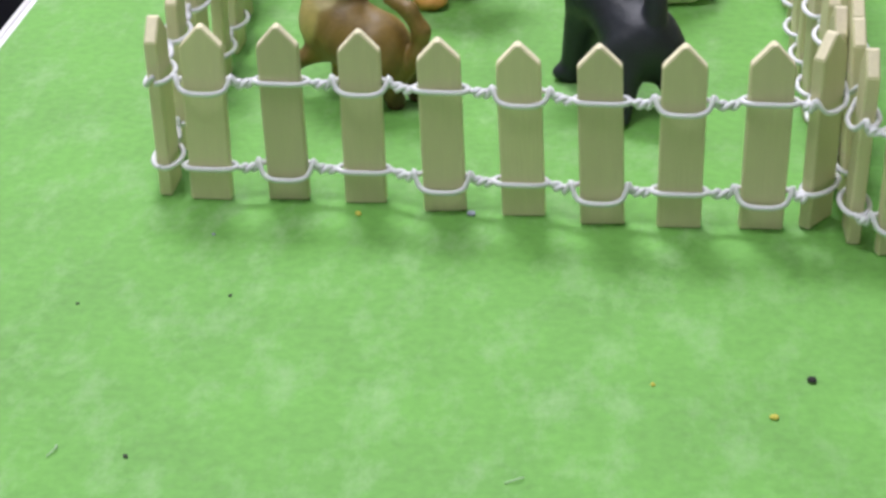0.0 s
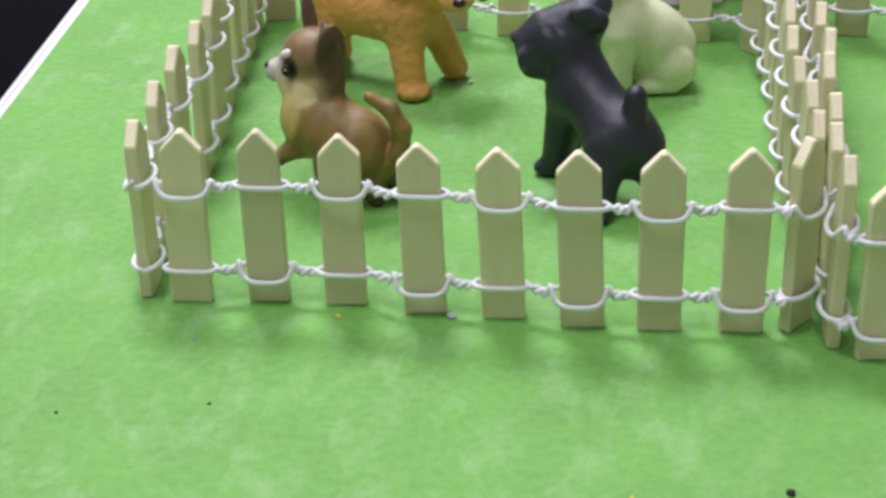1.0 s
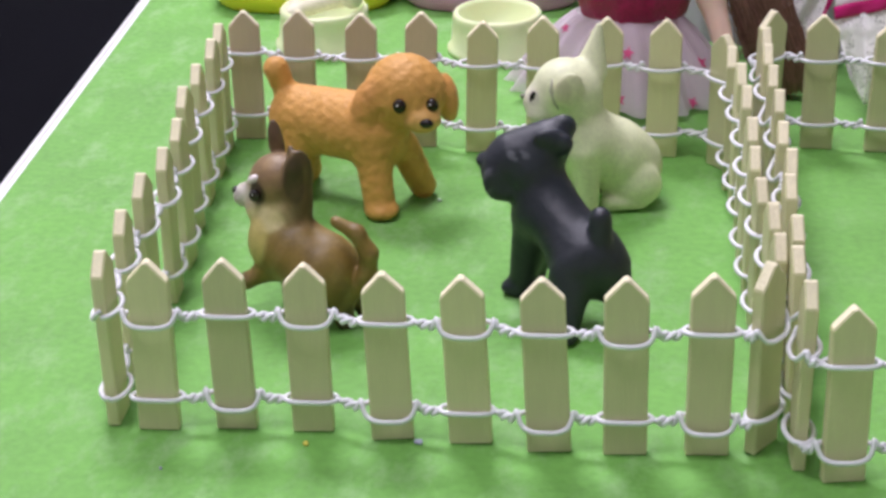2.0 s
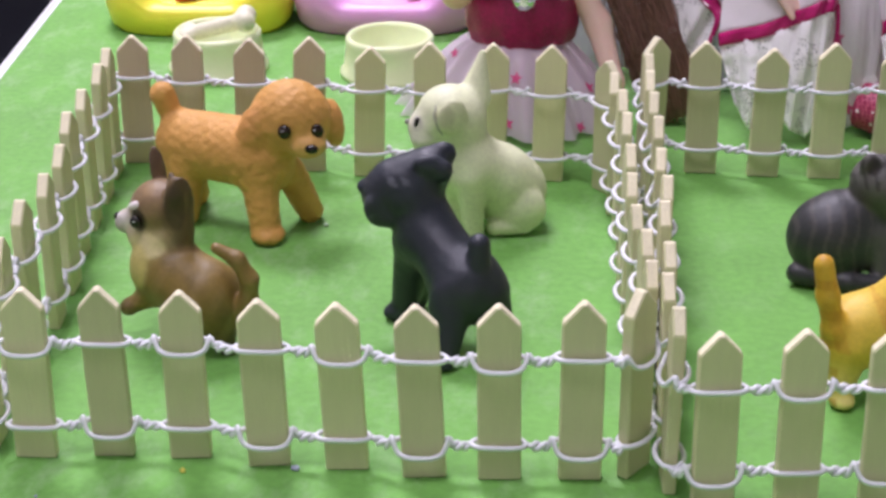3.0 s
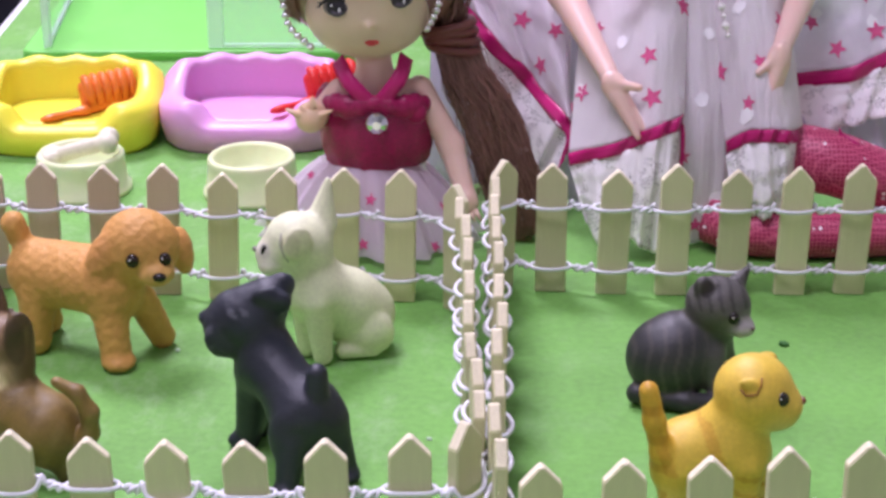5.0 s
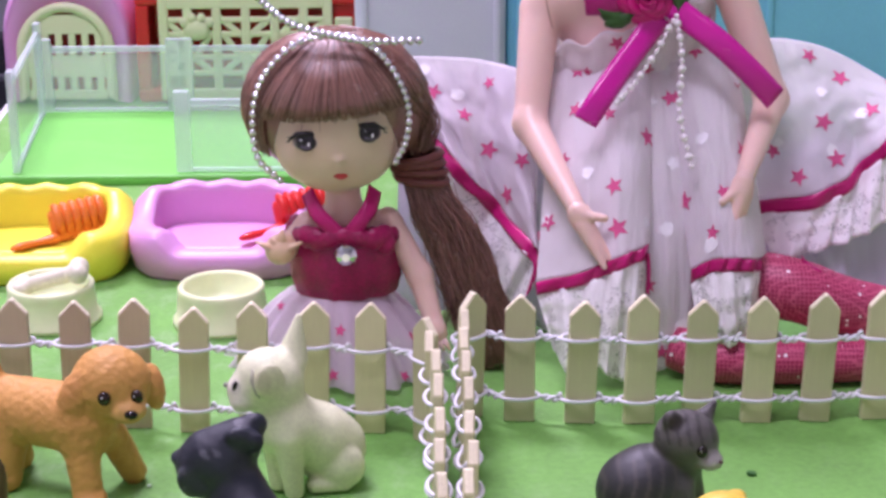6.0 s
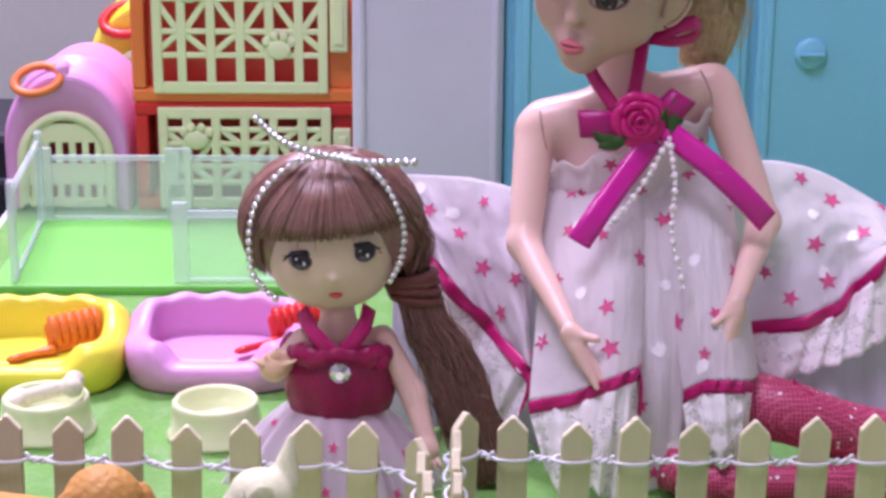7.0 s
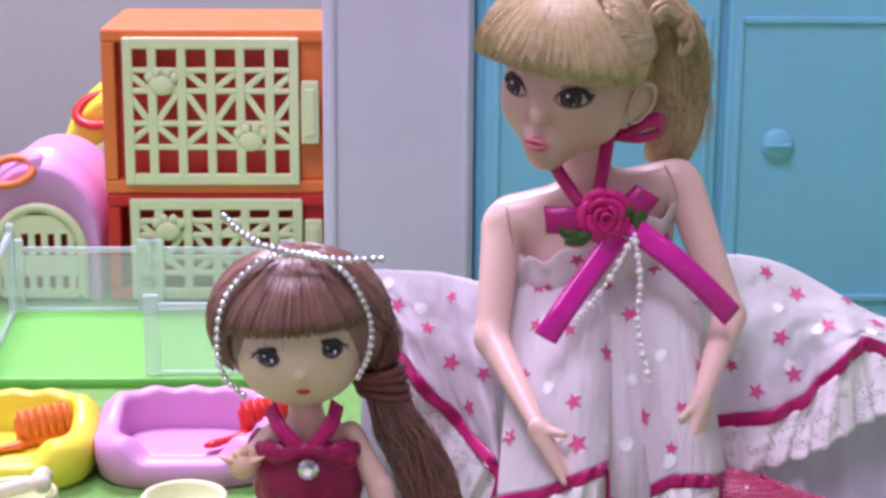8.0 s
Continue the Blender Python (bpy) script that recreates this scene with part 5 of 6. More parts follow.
    bundle(s, rng, [(23.3, 26.4, 18.6), (24.2, 26.3, 17.9), (24.75, 26.5, 16.6), (24.9, 26.7, 15.2)], [0.3, 0.45, 0.4, 0.2], 220, 0.018, 1, 0.7, 0.08)
    for k in range(3):
        curl = [(23.55 + (0.75 - 0.18 * k) * math.cos(a), 25.95 - 0.12 * k + 0.2 * math.sin(a), 17.35 + 0.3 * k + (0.8 - 0.2 * k) * math.sin(a)) for a in np.linspace(-0.9 + 0.5 * k, 2.6 + 0.4 * k, 9)]
        bundle(s, rng, curl[::2], [0.12, 0.3, 0.34, 0.28, 0.14], 200, 0.017, 1, 0.8, 0.02)
    return solo("doll", s, [MAT["skin"], MAT["hair_blond"], MAT["stocking"], MAT["toy"]], (21.5, 24, 0.05), "large vinyl doll with blond fringe and pink glitter stockings, sitting", "doll", "dolls")


small_doll()
big_doll()


# ---- what the dolls wear ----
def drape(top, bottom, nu, nv, folds, amp, seed, bulge=0.0, out=(0, -1, 0), ridge=0.0):
    """A hanging cloth between two curves, with folds that grow towards its hem."""
    rng = random.Random(seed)
    ph = [rng.uniform(0, 6.28) for _ in range(4)]
    a, b = spline(top, nu), spline(bottom, nu)
    u = np.linspace(0, 1, nu)[:, None]
    v = np.linspace(0, 1, nv)[None, :]
    p = a[:, None] * (1 - v[..., None]) + b[:, None] * v[..., None]
    w = amp * (0.3 + 0.7 * v) * (np.sin(6.283 * folds * u + ph[0] + 0.8 * v) + 0.35 * np.sin(6.283 * folds * 2.3 * u + ph[1] - 2 * v)) + 0.12 * amp * np.sin(6.283 * 3 * v + ph[2] + 5 * u)
    rough = np.array([[noise.noise((5 * a + seed, 3.2 * b, seed)) + 0.5 * noise.noise((11 * a, 8 * b, seed + 5)) for b in v[0]] for a in u[:, 0]])
    w = w + 0.75 * amp * rough * (0.4 + 0.6 * v)
    fine = np.array([[noise.noise((16 * a + 3 * b, 9 * b, seed + 9)) + 0.5 * noise.noise((30 * a, 17 * b, seed + 2)) for b in v[0]] for a in u[:, 0]])
    w = w + 0.22 * amp * fine
    w = w + ridge * (1 - abs(2 * u - 1) ** 2.2) * np.clip((v - 0.1 - 0.22 * (2 * u - 1) ** 2) / 0.14, 0, 1) ** 0.6
    w = w + bulge * np.sin(np.pi * v) * (0.4 + 0.6 * np.sin(np.pi * u))
    return p + w[..., None] * np.array(out, float)


def at_uv(p, u, v):
    nu, nv = p.shape[:2]
    i, j = min(max(int(u * (nu - 1)), 1), nu - 2), min(max(int(v * (nv - 1)), 1), nv - 2)
    tu, tv = p[i + 1, j] - p[i - 1, j], p[i, j + 1] - p[i, j - 1]
    n = np.cross(tu, tv)
    n /= np.linalg.norm(n) + 1e-9
    if n[1] > 0:
        n = -n
    tu = tu / (np.linalg.norm(tu) + 1e-9)
    return p[i, j], n, tu, np.cross(n, tu)


def stars(p, count, size, seed, cloud=False):
    """Printed stars lying on a cloth."""
    rng = random.Random(seed)
    out, done = [], []
    for _ in range(count * 20):
        u, v = rng.uniform(0.04, 0.96), rng.uniform(0.04, 0.94)
        c, n, x, y = at_uv(p, u, v)
        if any(np.linalg.norm(c - d) < 1.25 for d in done):
            continue
        done.append(c)
        r, spin = size * rng.uniform(0.75, 1.15), rng.uniform(0, 6.28)
        pts = [c + n * 0.035]
        for k in range(10):
            q = r * rng.uniform(0.65, 1.1) if cloud else r if k % 2 == 0 else r * 0.45
            a = spin + k * math.pi / 5
            pts.append(c + n * 0.032 + x * q * math.cos(a) + y * q * math.sin(a))
        flat = p.reshape(-1, 3)
        for k, q in enumerate(pts):
            near = flat[np.argsort(((flat - q) ** 2).sum(1))[:4]].mean(0)
            pts[k] = q + n * ((near - q) @ n + 0.045)
        out.append(Shape().add(pts, [(0, k + 1, (k + 1) % 10 + 1) for k in range(10)], 0))
        if len(done) >= count:
            break
    return out


def band(curve, drop, n=40, wave=0.03, seed=0, thick=0.03, push=(0, -0.05, 0)):
    """A ribbon sewn along a curve, as wide as drop."""
    rng = random.Random(seed)
    c = spline(curve, n) + np.array(push)
    k = rng.uniform(0, 6)
    rows = [c + np.array(drop) * f + np.outer(wave * np.sin(np.linspace(0, 30, n) + k + f * 2), (0.3, -1, 0.5)) for f in (0, 0.33, 0.67, 1)]
    return Shape().sheet(np.stack(rows, 1), thick)


def ribbon(points, width, side, n=24, thick=0.025):
    """A flat satin ribbon along points; side says which way its width lies."""
    c = spline(points, n)
    side = np.array(side, float) / np.linalg.norm(side)
    rows = [c + side * width * f + np.outer(np.sin(np.linspace(0.3, 2.9, n)) * 0.09 * (1 - 4 * f * f), (0, -1, 0)) for f in (-0.5, -0.25, 0, 0.25, 0.5)]
    return Shape().sheet(np.stack(rows, 1), thick)


def dress():
    d = thing("doll_dress", (0, 0, 0), 0, "white chiffon dress with pink stars, magenta ribbon trim and lace", "dress")
    panels = {
        "front_left": drape([(18.6, 25.6, 9.7), (19.6, 24.9, 9.8), (20.7, 24.5, 9.9), (21.7, 24.6, 9.9)], [(17.8, 20.9, 3.15), (19.45, 20.3, 3.9), (20.5, 20.1, 4.5), (21.35, 20.5, 4.6)], 90, 70, 1.2, 0.15, 1, 0.5, ridge=0.5),
        "middle": drape([(20.7, 24.7, 9.9), (21.9, 24.6, 9.9), (23.1, 24.7, 10.1)], [(20.8, 20.7, 0.9), (21.7, 20.3, 0.2), (22.4, 20.3, 0.5), (23.1, 20.7, 1.3)], 60, 60, 1.3, 0.13, 2, 1.45),
        "front_right": drape([(22.1, 24.6, 9.9), (23.0, 24.5, 10.0), (23.9, 24.9, 10.1), (24.6, 25.7, 10.1)], [(22.7, 20.6, 3.65), (23.4, 20.1, 4.25), (24.2, 20.1, 4.3), (25.2, 20.9, 4.0)], 80, 70, 1.1, 0.15, 3, 0.5, ridge=0.5),
        "left_lobe": drape([(12.8, 27.6, 8.7), (14.3, 27.3, 9.05), (16.4, 27.0, 8.95), (18.3, 26.2, 8.7)], [(14.0, 26.0, 7.1), (15.0, 25.2, 6.35), (16.1, 25.0, 5.2), (17.15, 24.4, 4.1), (18.05, 22.9, 3.45), (17.8, 22.4, 2.2)], 90, 40, 2.6, 0.3, 4, 0.35),
        "right_lobe": drape([(24.6, 26.0, 9.4), (26.3, 26.7, 9.75), (28.0, 26.7, 9.4), (29.8, 26.6, 8.5), (31.1, 26.5, 7.75), (32.4, 26.2, 7.3)], [(25.2, 24.0, 4.65), (27.5, 23.8, 5.25), (28.8, 23.8, 6.05), (29.65, 23.9, 7.15), (30.5, 24.2, 7.4), (31.8, 24.4, 7.0)], 100, 40, 2.4, 0.3, 5, 0.35),
    }
    for k, (key, p) in enumerate(panels.items()):
        cloth = part("skirt_panel", Shape().sheet(p, 0.035), MAT["dress_thin" if "lobe" in key else "dress"], d)
        for q in stars(p, 5, 0.26, 60 + k, True):
            part("white_spot", q, MAT["flock"], cloth, "white flocked spot")
        for q in stars(p, {"middle": 6, "front_left": 9, "front_right": 7, "left_lobe": 8, "right_lobe": 14}[key], 0.33, 30 + k):
            part("star", q, MAT["star"], cloth, "printed pink star")
    under = drape([(25.5, 25.5, 6.0), (28.5, 25.4, 6.2), (32.5, 25.0, 5.4)], [(25.8, 22.4, 2.0), (29.0, 22.6, 0.4), (32.8, 22.8, 0.3)], 50, 18, 4, 0.25, 9)
    part("underskirt", Shape().sheet(under, 0.03), MAT["lilac"], d, "sheer lilac underskirt")
    back = drape([(13.5, 27.9, 8.0), (17, 27.3, 8.3), (20, 27.2, 8.5)], [(13.2, 26.6, 0.2), (16.5, 25.2, 0.1), (19.0, 24.2, 0.1)], 40, 18, 4, 0.2, 10)
    part("underskirt", Shape().sheet(back, 0.03), MAT["lilac"], d, "sheer lilac underskirt")
    trims = [
        ([tuple(q) for q in panels["front_left"][::8, -1]], (0, -0.05, -0.42)),
        ([tuple(q) for q in panels["front_right"][::8, -1]], (0, -0.05, -0.42)),
        ([tuple(q) for q in panels["left_lobe"][::8, -1]], (-0.25, -0.05, -0.36)),
        ([tuple(q) for q in panels["right_lobe"][::8, -1]], (0.05, -0.05, -0.5)),
    ]
    for k, (curve, drop) in enumerate(trims):
        part("ribbon_trim", band(curve, drop, 70, 0.065, k), MAT["satin_dark"], d, "magenta satin ribbon trim")
    part("ribbon_trim", band([(26.3, 20.9, 3.95), (27.0, 20.6, 3.45), (27.9, 20.5, 2.95), (29.2, 20.7, 2.5), (30.6, 21.0, 2.2)], (0.08, -0.1, -0.34), 40, 0.05, 7), MAT["satin_dark"], d, "magenta satin ribbon trim")
    part("ribbon_trim", ribbon([(21.27, 20.15, 4.3), (21.3, 20.05, 3.7), (21.28, 20.0, 3.0)], 0.2, (0.6, -1, 0)), MAT["satin_dark"], d, "magenta satin ribbon trim")
    laces = [
        drape([tuple(q - arr(0, 0.02, 0.38)) for q in panels["front_left"][::8, -1]], [(18.35, 20.1, 1.0), (18.9, 19.5, 0.35), (19.7, 19.3, 0.75), (20.4, 19.3, 0.3), (21.0, 19.7, 1.1)], 90, 24, 4.5, 0.17, 12, 0.25),
        drape([tuple(q - arr(0, 0.02, 0.38)) for q in panels["front_right"][::8, -1]], [(22.9, 20.0, 1.9), (23.5, 19.4, 1.45), (24.2, 19.4, 1.6), (24.85, 20.3, 2.1)], 80, 24, 3.5, 0.16, 13, 0.25),
        drape([tuple(q - arr(0.22, 0.02, 0.32)) for q in panels["left_lobe"][::8, -1]], [(13.3, 26.0, 5.6), (14.5, 25.2, 4.2), (15.5, 24.8, 2.9), (16.4, 24.4, 1.8), (17.0, 24.0, 0.9), (17.2, 22.8, 0.3)], 90, 14, 7, 0.12, 14),
        drape([tuple(q - arr(0, 0.02, 0.46)) for q in panels["right_lobe"][::8, -1]], [(25.4, 23.2, 2.8), (27.3, 23.1, 3.25), (28.9, 23.1, 3.85), (30.4, 23.3, 4.7), (32.0, 23.5, 5.2)], 100, 14, 8, 0.12, 15),
    ]
    for p in laces:
        part("lace", Shape().sheet(p, 0.02), MAT["lace"], d, "gathered white lace edging")
    # bodice with a frilled upper edge
    a = np.linspace(-2.6, 2.6, 140)
    levels = []
    for k, (f, grow, zz) in enumerate([(0.0, 0.25, 0.35), (0.1, 0.1, 0.0), (0.3, 0.16, 0), (0.55, 0.1, 0), (0.8, 0.02, 0), (1.0, 0.22, 0)]):
        cx, cz = 21.2 + 0.2 * f, 10.7 - 2.6 * f
        w, dep = 2.72 - 0.55 * f + grow, 1.62 - 0.1 * f + grow
        levels.append([(cx + w * math.sin(t), 25.6 - dep * math.cos(t) - 0.05 * math.sin(9 * t + 2 * f) - (0.03 + 0.05 * f) * math.sin(21 * t + 3 * f) - (0.12 * math.sin(17 * t) if k == 0 else 0), cz + 0.36 * (w * math.sin(t)) * (1 - 0.5 * f) + zz * (0.6 + 0.4 * math.sin(13 * t))) for t in a])
    p = np.array(levels).transpose(1, 0, 2)
    fine = np.array([spline(r, 18) for r in p])
    body = part("bodice", Shape().sheet(fine, 0.035), MAT["dress"], d)
    for q in stars(fine[34:106], 8, 0.26, 51):
        part("star", q, MAT["star"], body, "printed pink star")
    # halter straps, bow, rose, pearls
    part("halter_strap", ribbon([(19.6, 24.45, 13.75), (20.0, 24.2, 13.0), (20.6, 23.7, 12.2)], 0.42, (0.8, 0, 0.6)), MAT["satin_dark"], d)
    part("halter_strap", ribbon([(21.6, 24.9, 14.3), (21.4, 24.4, 13.3), (21.15, 23.8, 12.3)], 0.46, (1, 0, 0.12)), MAT["satin_dark"], d)
    part("neck_bow", ribbon([(21.8, 25.1, 14.25), (22.5, 24.75, 14.6), (23.15, 24.85, 14.8), (23.5, 25.15, 14.6)], 0.5, (0.1, 0.35, 1)), MAT["satin_dark"], d)
    part("neck_bow", ribbon([(21.9, 25.2, 14.2), (22.6, 25.05, 14.15), (23.2, 25.15, 14.25), (23.52, 25.3, 14.5)], 0.4, (-0.1, -0.35, 1)), MAT["satin_dark"], d)
    part("ribbon_tail", ribbon([(21.8, 23.2, 11.3), (21.25, 22.9, 10.6), (20.45, 22.2, 9.75), (19.8, 21.6, 9.0), (19.3, 21.35, 8.3)], 0.8, (0.86, 0, -0.5)), MAT["satin"], d, "magenta satin ribbon end")
    part("ribbon_tail", ribbon([(22.0, 23.2, 11.8), (22.6, 22.95, 11.3), (23.6, 22.4, 10.6), (24.7, 22.2, 9.6), (25.5, 22.3, 8.75)], 0.8, (0.62, 0, 0.78)), MAT["satin"], d, "magenta satin ribbon end")
    for path, lay, wide in (
        ([(21.2, 23.45, 11.75), (20.3, 23.05, 11.8), (19.55, 23.15, 11.75), (19.4, 23.35, 11.74), (19.6, 23.55, 11.74), (20.8, 23.6, 11.7)], (-0.12, 0, 1), 0.86),
        ([(21.9, 23.4, 11.8), (22.3, 23.05, 12.2), (22.68, 23.1, 12.62), (22.76, 23.3, 12.7), (22.66, 23.5, 12.6), (22.1, 23.6, 12.0)], (0.86, 0, -0.5), 0.88),
    ):
        part("bow_loop", ribbon(path, wide, lay, 30), MAT["satin_bow"], d)
    rose, rr = Shape(), random.Random(8)
    rose.tube(spline([(21.32 + 0.16 * math.cos(a), 22.75 - 0.02 * a, 11.95 + 0.16 * math.sin(a)) for a in np.linspace(0, 9, 14)], 30), 0.05, 6)
    rose.ball((21.32, 23.3, 11.95), (0.62, 0.3, 0.62))
    bloom = part("rose", rose, MAT["rose"], d, "rolled magenta satin rose")
    for n, rad, high, wide in ((3, 0.24, 0.72, 1.25), (4, 0.48, 0.6, 1.0), (5, 0.74, 0.4, 0.85)):
        for k in range(n):
            t0, tip = 6.283 * k / n + 0.9 * n + rr.uniform(-0.2, 0.2), rr.uniform(0.85, 1.15)
            g = []
            for q in np.linspace(-1, 1, 11):
                ang = t0 + q * wide
                line = []
                for h in np.linspace(0, 1, 8):
                    out = rad * (0.45 + 0.55 * h) + 0.2 * h**3 * (1 - 0.8 * q * q) + 0.05 * q
                    line.append((21.32 + out * math.cos(ang), 23.3 - high * tip * h**0.75 * (1 - 0.25 * q * q) + 0.16 * h**5, 11.95 + out * math.sin(ang)))
                g.append(line)
            part("petal", Shape().sheet(np.array(g), 0.05), MAT["rose"], bloom)
    for x, z, tilt in ((20.5, 11.2, 20), (20.25, 11.35, -25), (22.2, 12.3, 55), (22.45, 11.95, 80)):
        g = [[(x + (l * math.cos(radians(tilt)) - w * b * math.sin(radians(tilt))), 23.1 - 0.12 * (1 - abs(b)), z + (l * math.sin(radians(tilt)) + w * b * math.cos(radians(tilt)))) for b in (-1, -0.5, 0, 0.5, 1)] for l, w in ((-0.5, 0.03), (-0.3, 0.2), (0, 0.3), (0.3, 0.2), (0.5, 0.02))]
        part("leaf", Shape().sheet(np.array(g), 0.04), MAT["leaf"], d, "folded green satin leaf")
    for pts, n in (([(22.2, 22.9, 11.2), (21.6, 22.2, 10.35), (20.9, 21.7, 9.5), (20.3, 21.45, 8.9)], 13), ([(22.3, 22.9, 11.35), (22.4, 22.0, 10.1), (22.3, 21.5, 8.6), (22.65, 20.9, 6.95)], 19)):
        s = Shape()
        path = spline(pts, n)
        s.tube(path, 0.03, 5)
        for k, q in enumerate(path):
            s.ball(q, 0.13 if k % 2 else 0.085, seg=10, rings=6)
        part("pearl_string", s, MAT["pearl"], d, "string of white pearl beads")
    return d


def small_dress():
    d = thing("doll_dress", (0, 0, 0), 0, "magenta velvet bodice with a pale pink tulle skirt and rhinestone", "dress")
    s = Shape()
    rows = []
    for z, w, dep in ((2.68, 1.5, 1.15), (2.8, 1.62, 1.25), (3.3, 1.68, 1.3), (3.9, 1.66, 1.26), (4.5, 1.7, 1.2), (4.95, 1.66, 1.12), (5.05, 1.5, 0.95)):
        puff = 1 + 0.07 * math.sin(math.pi * (z - 2.68) / 2.4)
        rows.append([(11.68 + puff * (w + 0.05 * math.sin(9 * t + z * 3) + 0.03 * math.sin(23 * t - z * 2)) * math.cos(t), 21.5 + puff * (dep + 0.05 * math.sin(11 * t + z) + 0.03 * math.sin(19 * t + 2 * z)) * math.sin(t), z + 0.05 * math.sin(5 * t)) for t in np.linspace(0, 6.283, 48, endpoint=False)])
    s.grid(np.array(rows), wrap_v=True)
    part("bodice", s, MAT["velvet"], d)
    s = Shape()
    ts = np.linspace(0, 6.283, 88, endpoint=False)
    ring = [(11.68 + 1.7 * math.cos(t), 21.5 + 1.26 * math.sin(t), 4.78 - 0.12 * math.cos(2 * t) + 0.05 * math.sin(7 * t)) for t in ts]
    s.tube(ring, [0.24 + 0.05 * math.sin(5 * t) + 0.025 * math.sin(23 * t) for t in ts], 10, flat=1.35, closed=True)
    s.body([("e", (12.95, 20.55, 4.55), (0.34, 0.2, 0.36), (0, 20, 0), (1, 1, 1), 0.2), ("e", (12.7, 20.42, 4.78), (0.3, 0.16, 0.18), (0, -20, 0), (1, 1, 1), 0.1)], 0.06)
    part("frill", s, MAT["velvet"], d)
    for path, lay in (([(10.5, 20.95, 6.2), (10.78, 20.42, 5.75), (11.12, 20.2, 5.4), (11.55, 20.2, 4.95)], (0.7, 0, 0.72)), ([(12.65, 20.95, 6.3), (12.5, 20.42, 5.85), (12.2, 20.2, 5.45), (11.85, 20.22, 5.0)], (0.8, 0, -0.6))):
        part("halter_strap", ribbon(path, 0.5, lay), MAT["satin_dark"], d)
    rows = []
    for f in np.linspace(0, 1, 14):
        r0 = []
        for t in np.linspace(0, 6.283, 170, endpoint=False):
            w = 1.5 + 1.95 * f**0.7 + 0.3 * f**0.7 * math.sin(17 * t) + 0.12 * f * math.sin(29 * t + 1)
            dep = 1.1 + 1.45 * f**0.7 + 0.28 * f**0.7 * math.sin(17 * t + 0.6)
            r0.append((11.4 + w * math.cos(t), 21.4 + dep * math.sin(t), 2.78 - 2.7 * f + 0.3 * f * f * (1 + math.cos(t) * -0.6) * 0.6))
        rows.append(r0)
    g = np.array(rows)
    skirt = part("skirt", Shape().grid(g, wrap_v=True), MAT["tulle"], d, "gathered sheer tulle skirt")
    for q in stars(np.array(g).transpose(1, 0, 2)[90:165], 9, 0.24, 71):
        part("star", q, MAT["star"], skirt, "printed pink star")
    inner = (g - arr(11.4, 21.4, 0)) * arr(0.85, 0.85, 0.95) + arr(11.4, 21.4, 0.05)
    part("petticoat", Shape().grid(inner, wrap_v=True), MAT["tulle"], d)
    s = Shape()
    s.lathe([(0.0, 0.2), (0.14, 0.2), (0.3, 0.08), (0.36, 0), (0.3, -0.1)], (0, 0, 0), 10)
    s.v = [np.stack([v[:, 0] + 11.72, 20.02 - v[:, 2], v[:, 1] + 4.36], 1) for v in s.v]
    s.s = [False] * len(s.s)
    part("rhinestone", s, MAT["gem"], d, "clear faceted rhinestone")
    return d


def headband():
    b = thing("bead_chain", (0, 0, 0), 0, "silver bead chain crossed over the small doll's hair", "chain")
    arc = [(9.7, 20.4, 6.75), (9.05, 20.5, 7.4), (8.9, 20.6, 8.4), (9.05, 20.6, 9.5), (9.55, 20.5, 10.4), (10.4, 20.5, 11.1), (11.5, 20.6, 11.3), (12.3, 20.6, 11.1), (12.95, 20.5, 10.65), (13.45, 20.5, 9.85), (13.72, 20.6, 8.95), (13.64, 20.6, 8.0), (13.3, 20.5, 7.3)]
    tails = [(9.22, 20.5, 12.5), (9.7, 20.4, 12.05), (10.25, 20.3, 11.7), (11.0, 20.2, 11.48), (11.7, 20.2, 11.32), (12.4, 20.2, 11.2), (13.2, 20.3, 11.16), (14.08, 20.5, 11.14)]
    bead = Shape().ball((0, 0, 0), 0.128, seg=12, rings=7).mesh("bead", [MAT["silver"]])
    for path, n in ((arc, 46), (tails, 25)):
        p = spline(path, n)
        part("cord", Shape().tube(p, 0.03, 5), MAT["silver"], b)
        for q in p:
            ob = new("bead", bead)
            ob.parent = b
            ob.location = [c * CM for c in q]
    return b


dress()
small_dress()
headband()
# ---- toy furniture behind the fence ----
def super_ring(w, d, n, k=3.2):
    """A rounded rectangle as n places."""
    out = []
    for t in np.linspace(0, 2 * math.pi, n, endpoint=False):
        c, s = math.cos(t), math.sin(t)
        out.append((w * abs(c) ** (2 / k) * (1 if c >= 0 else -1), d * abs(s) ** (2 / k) * (1 if s >= 0 else -1)))
    return out


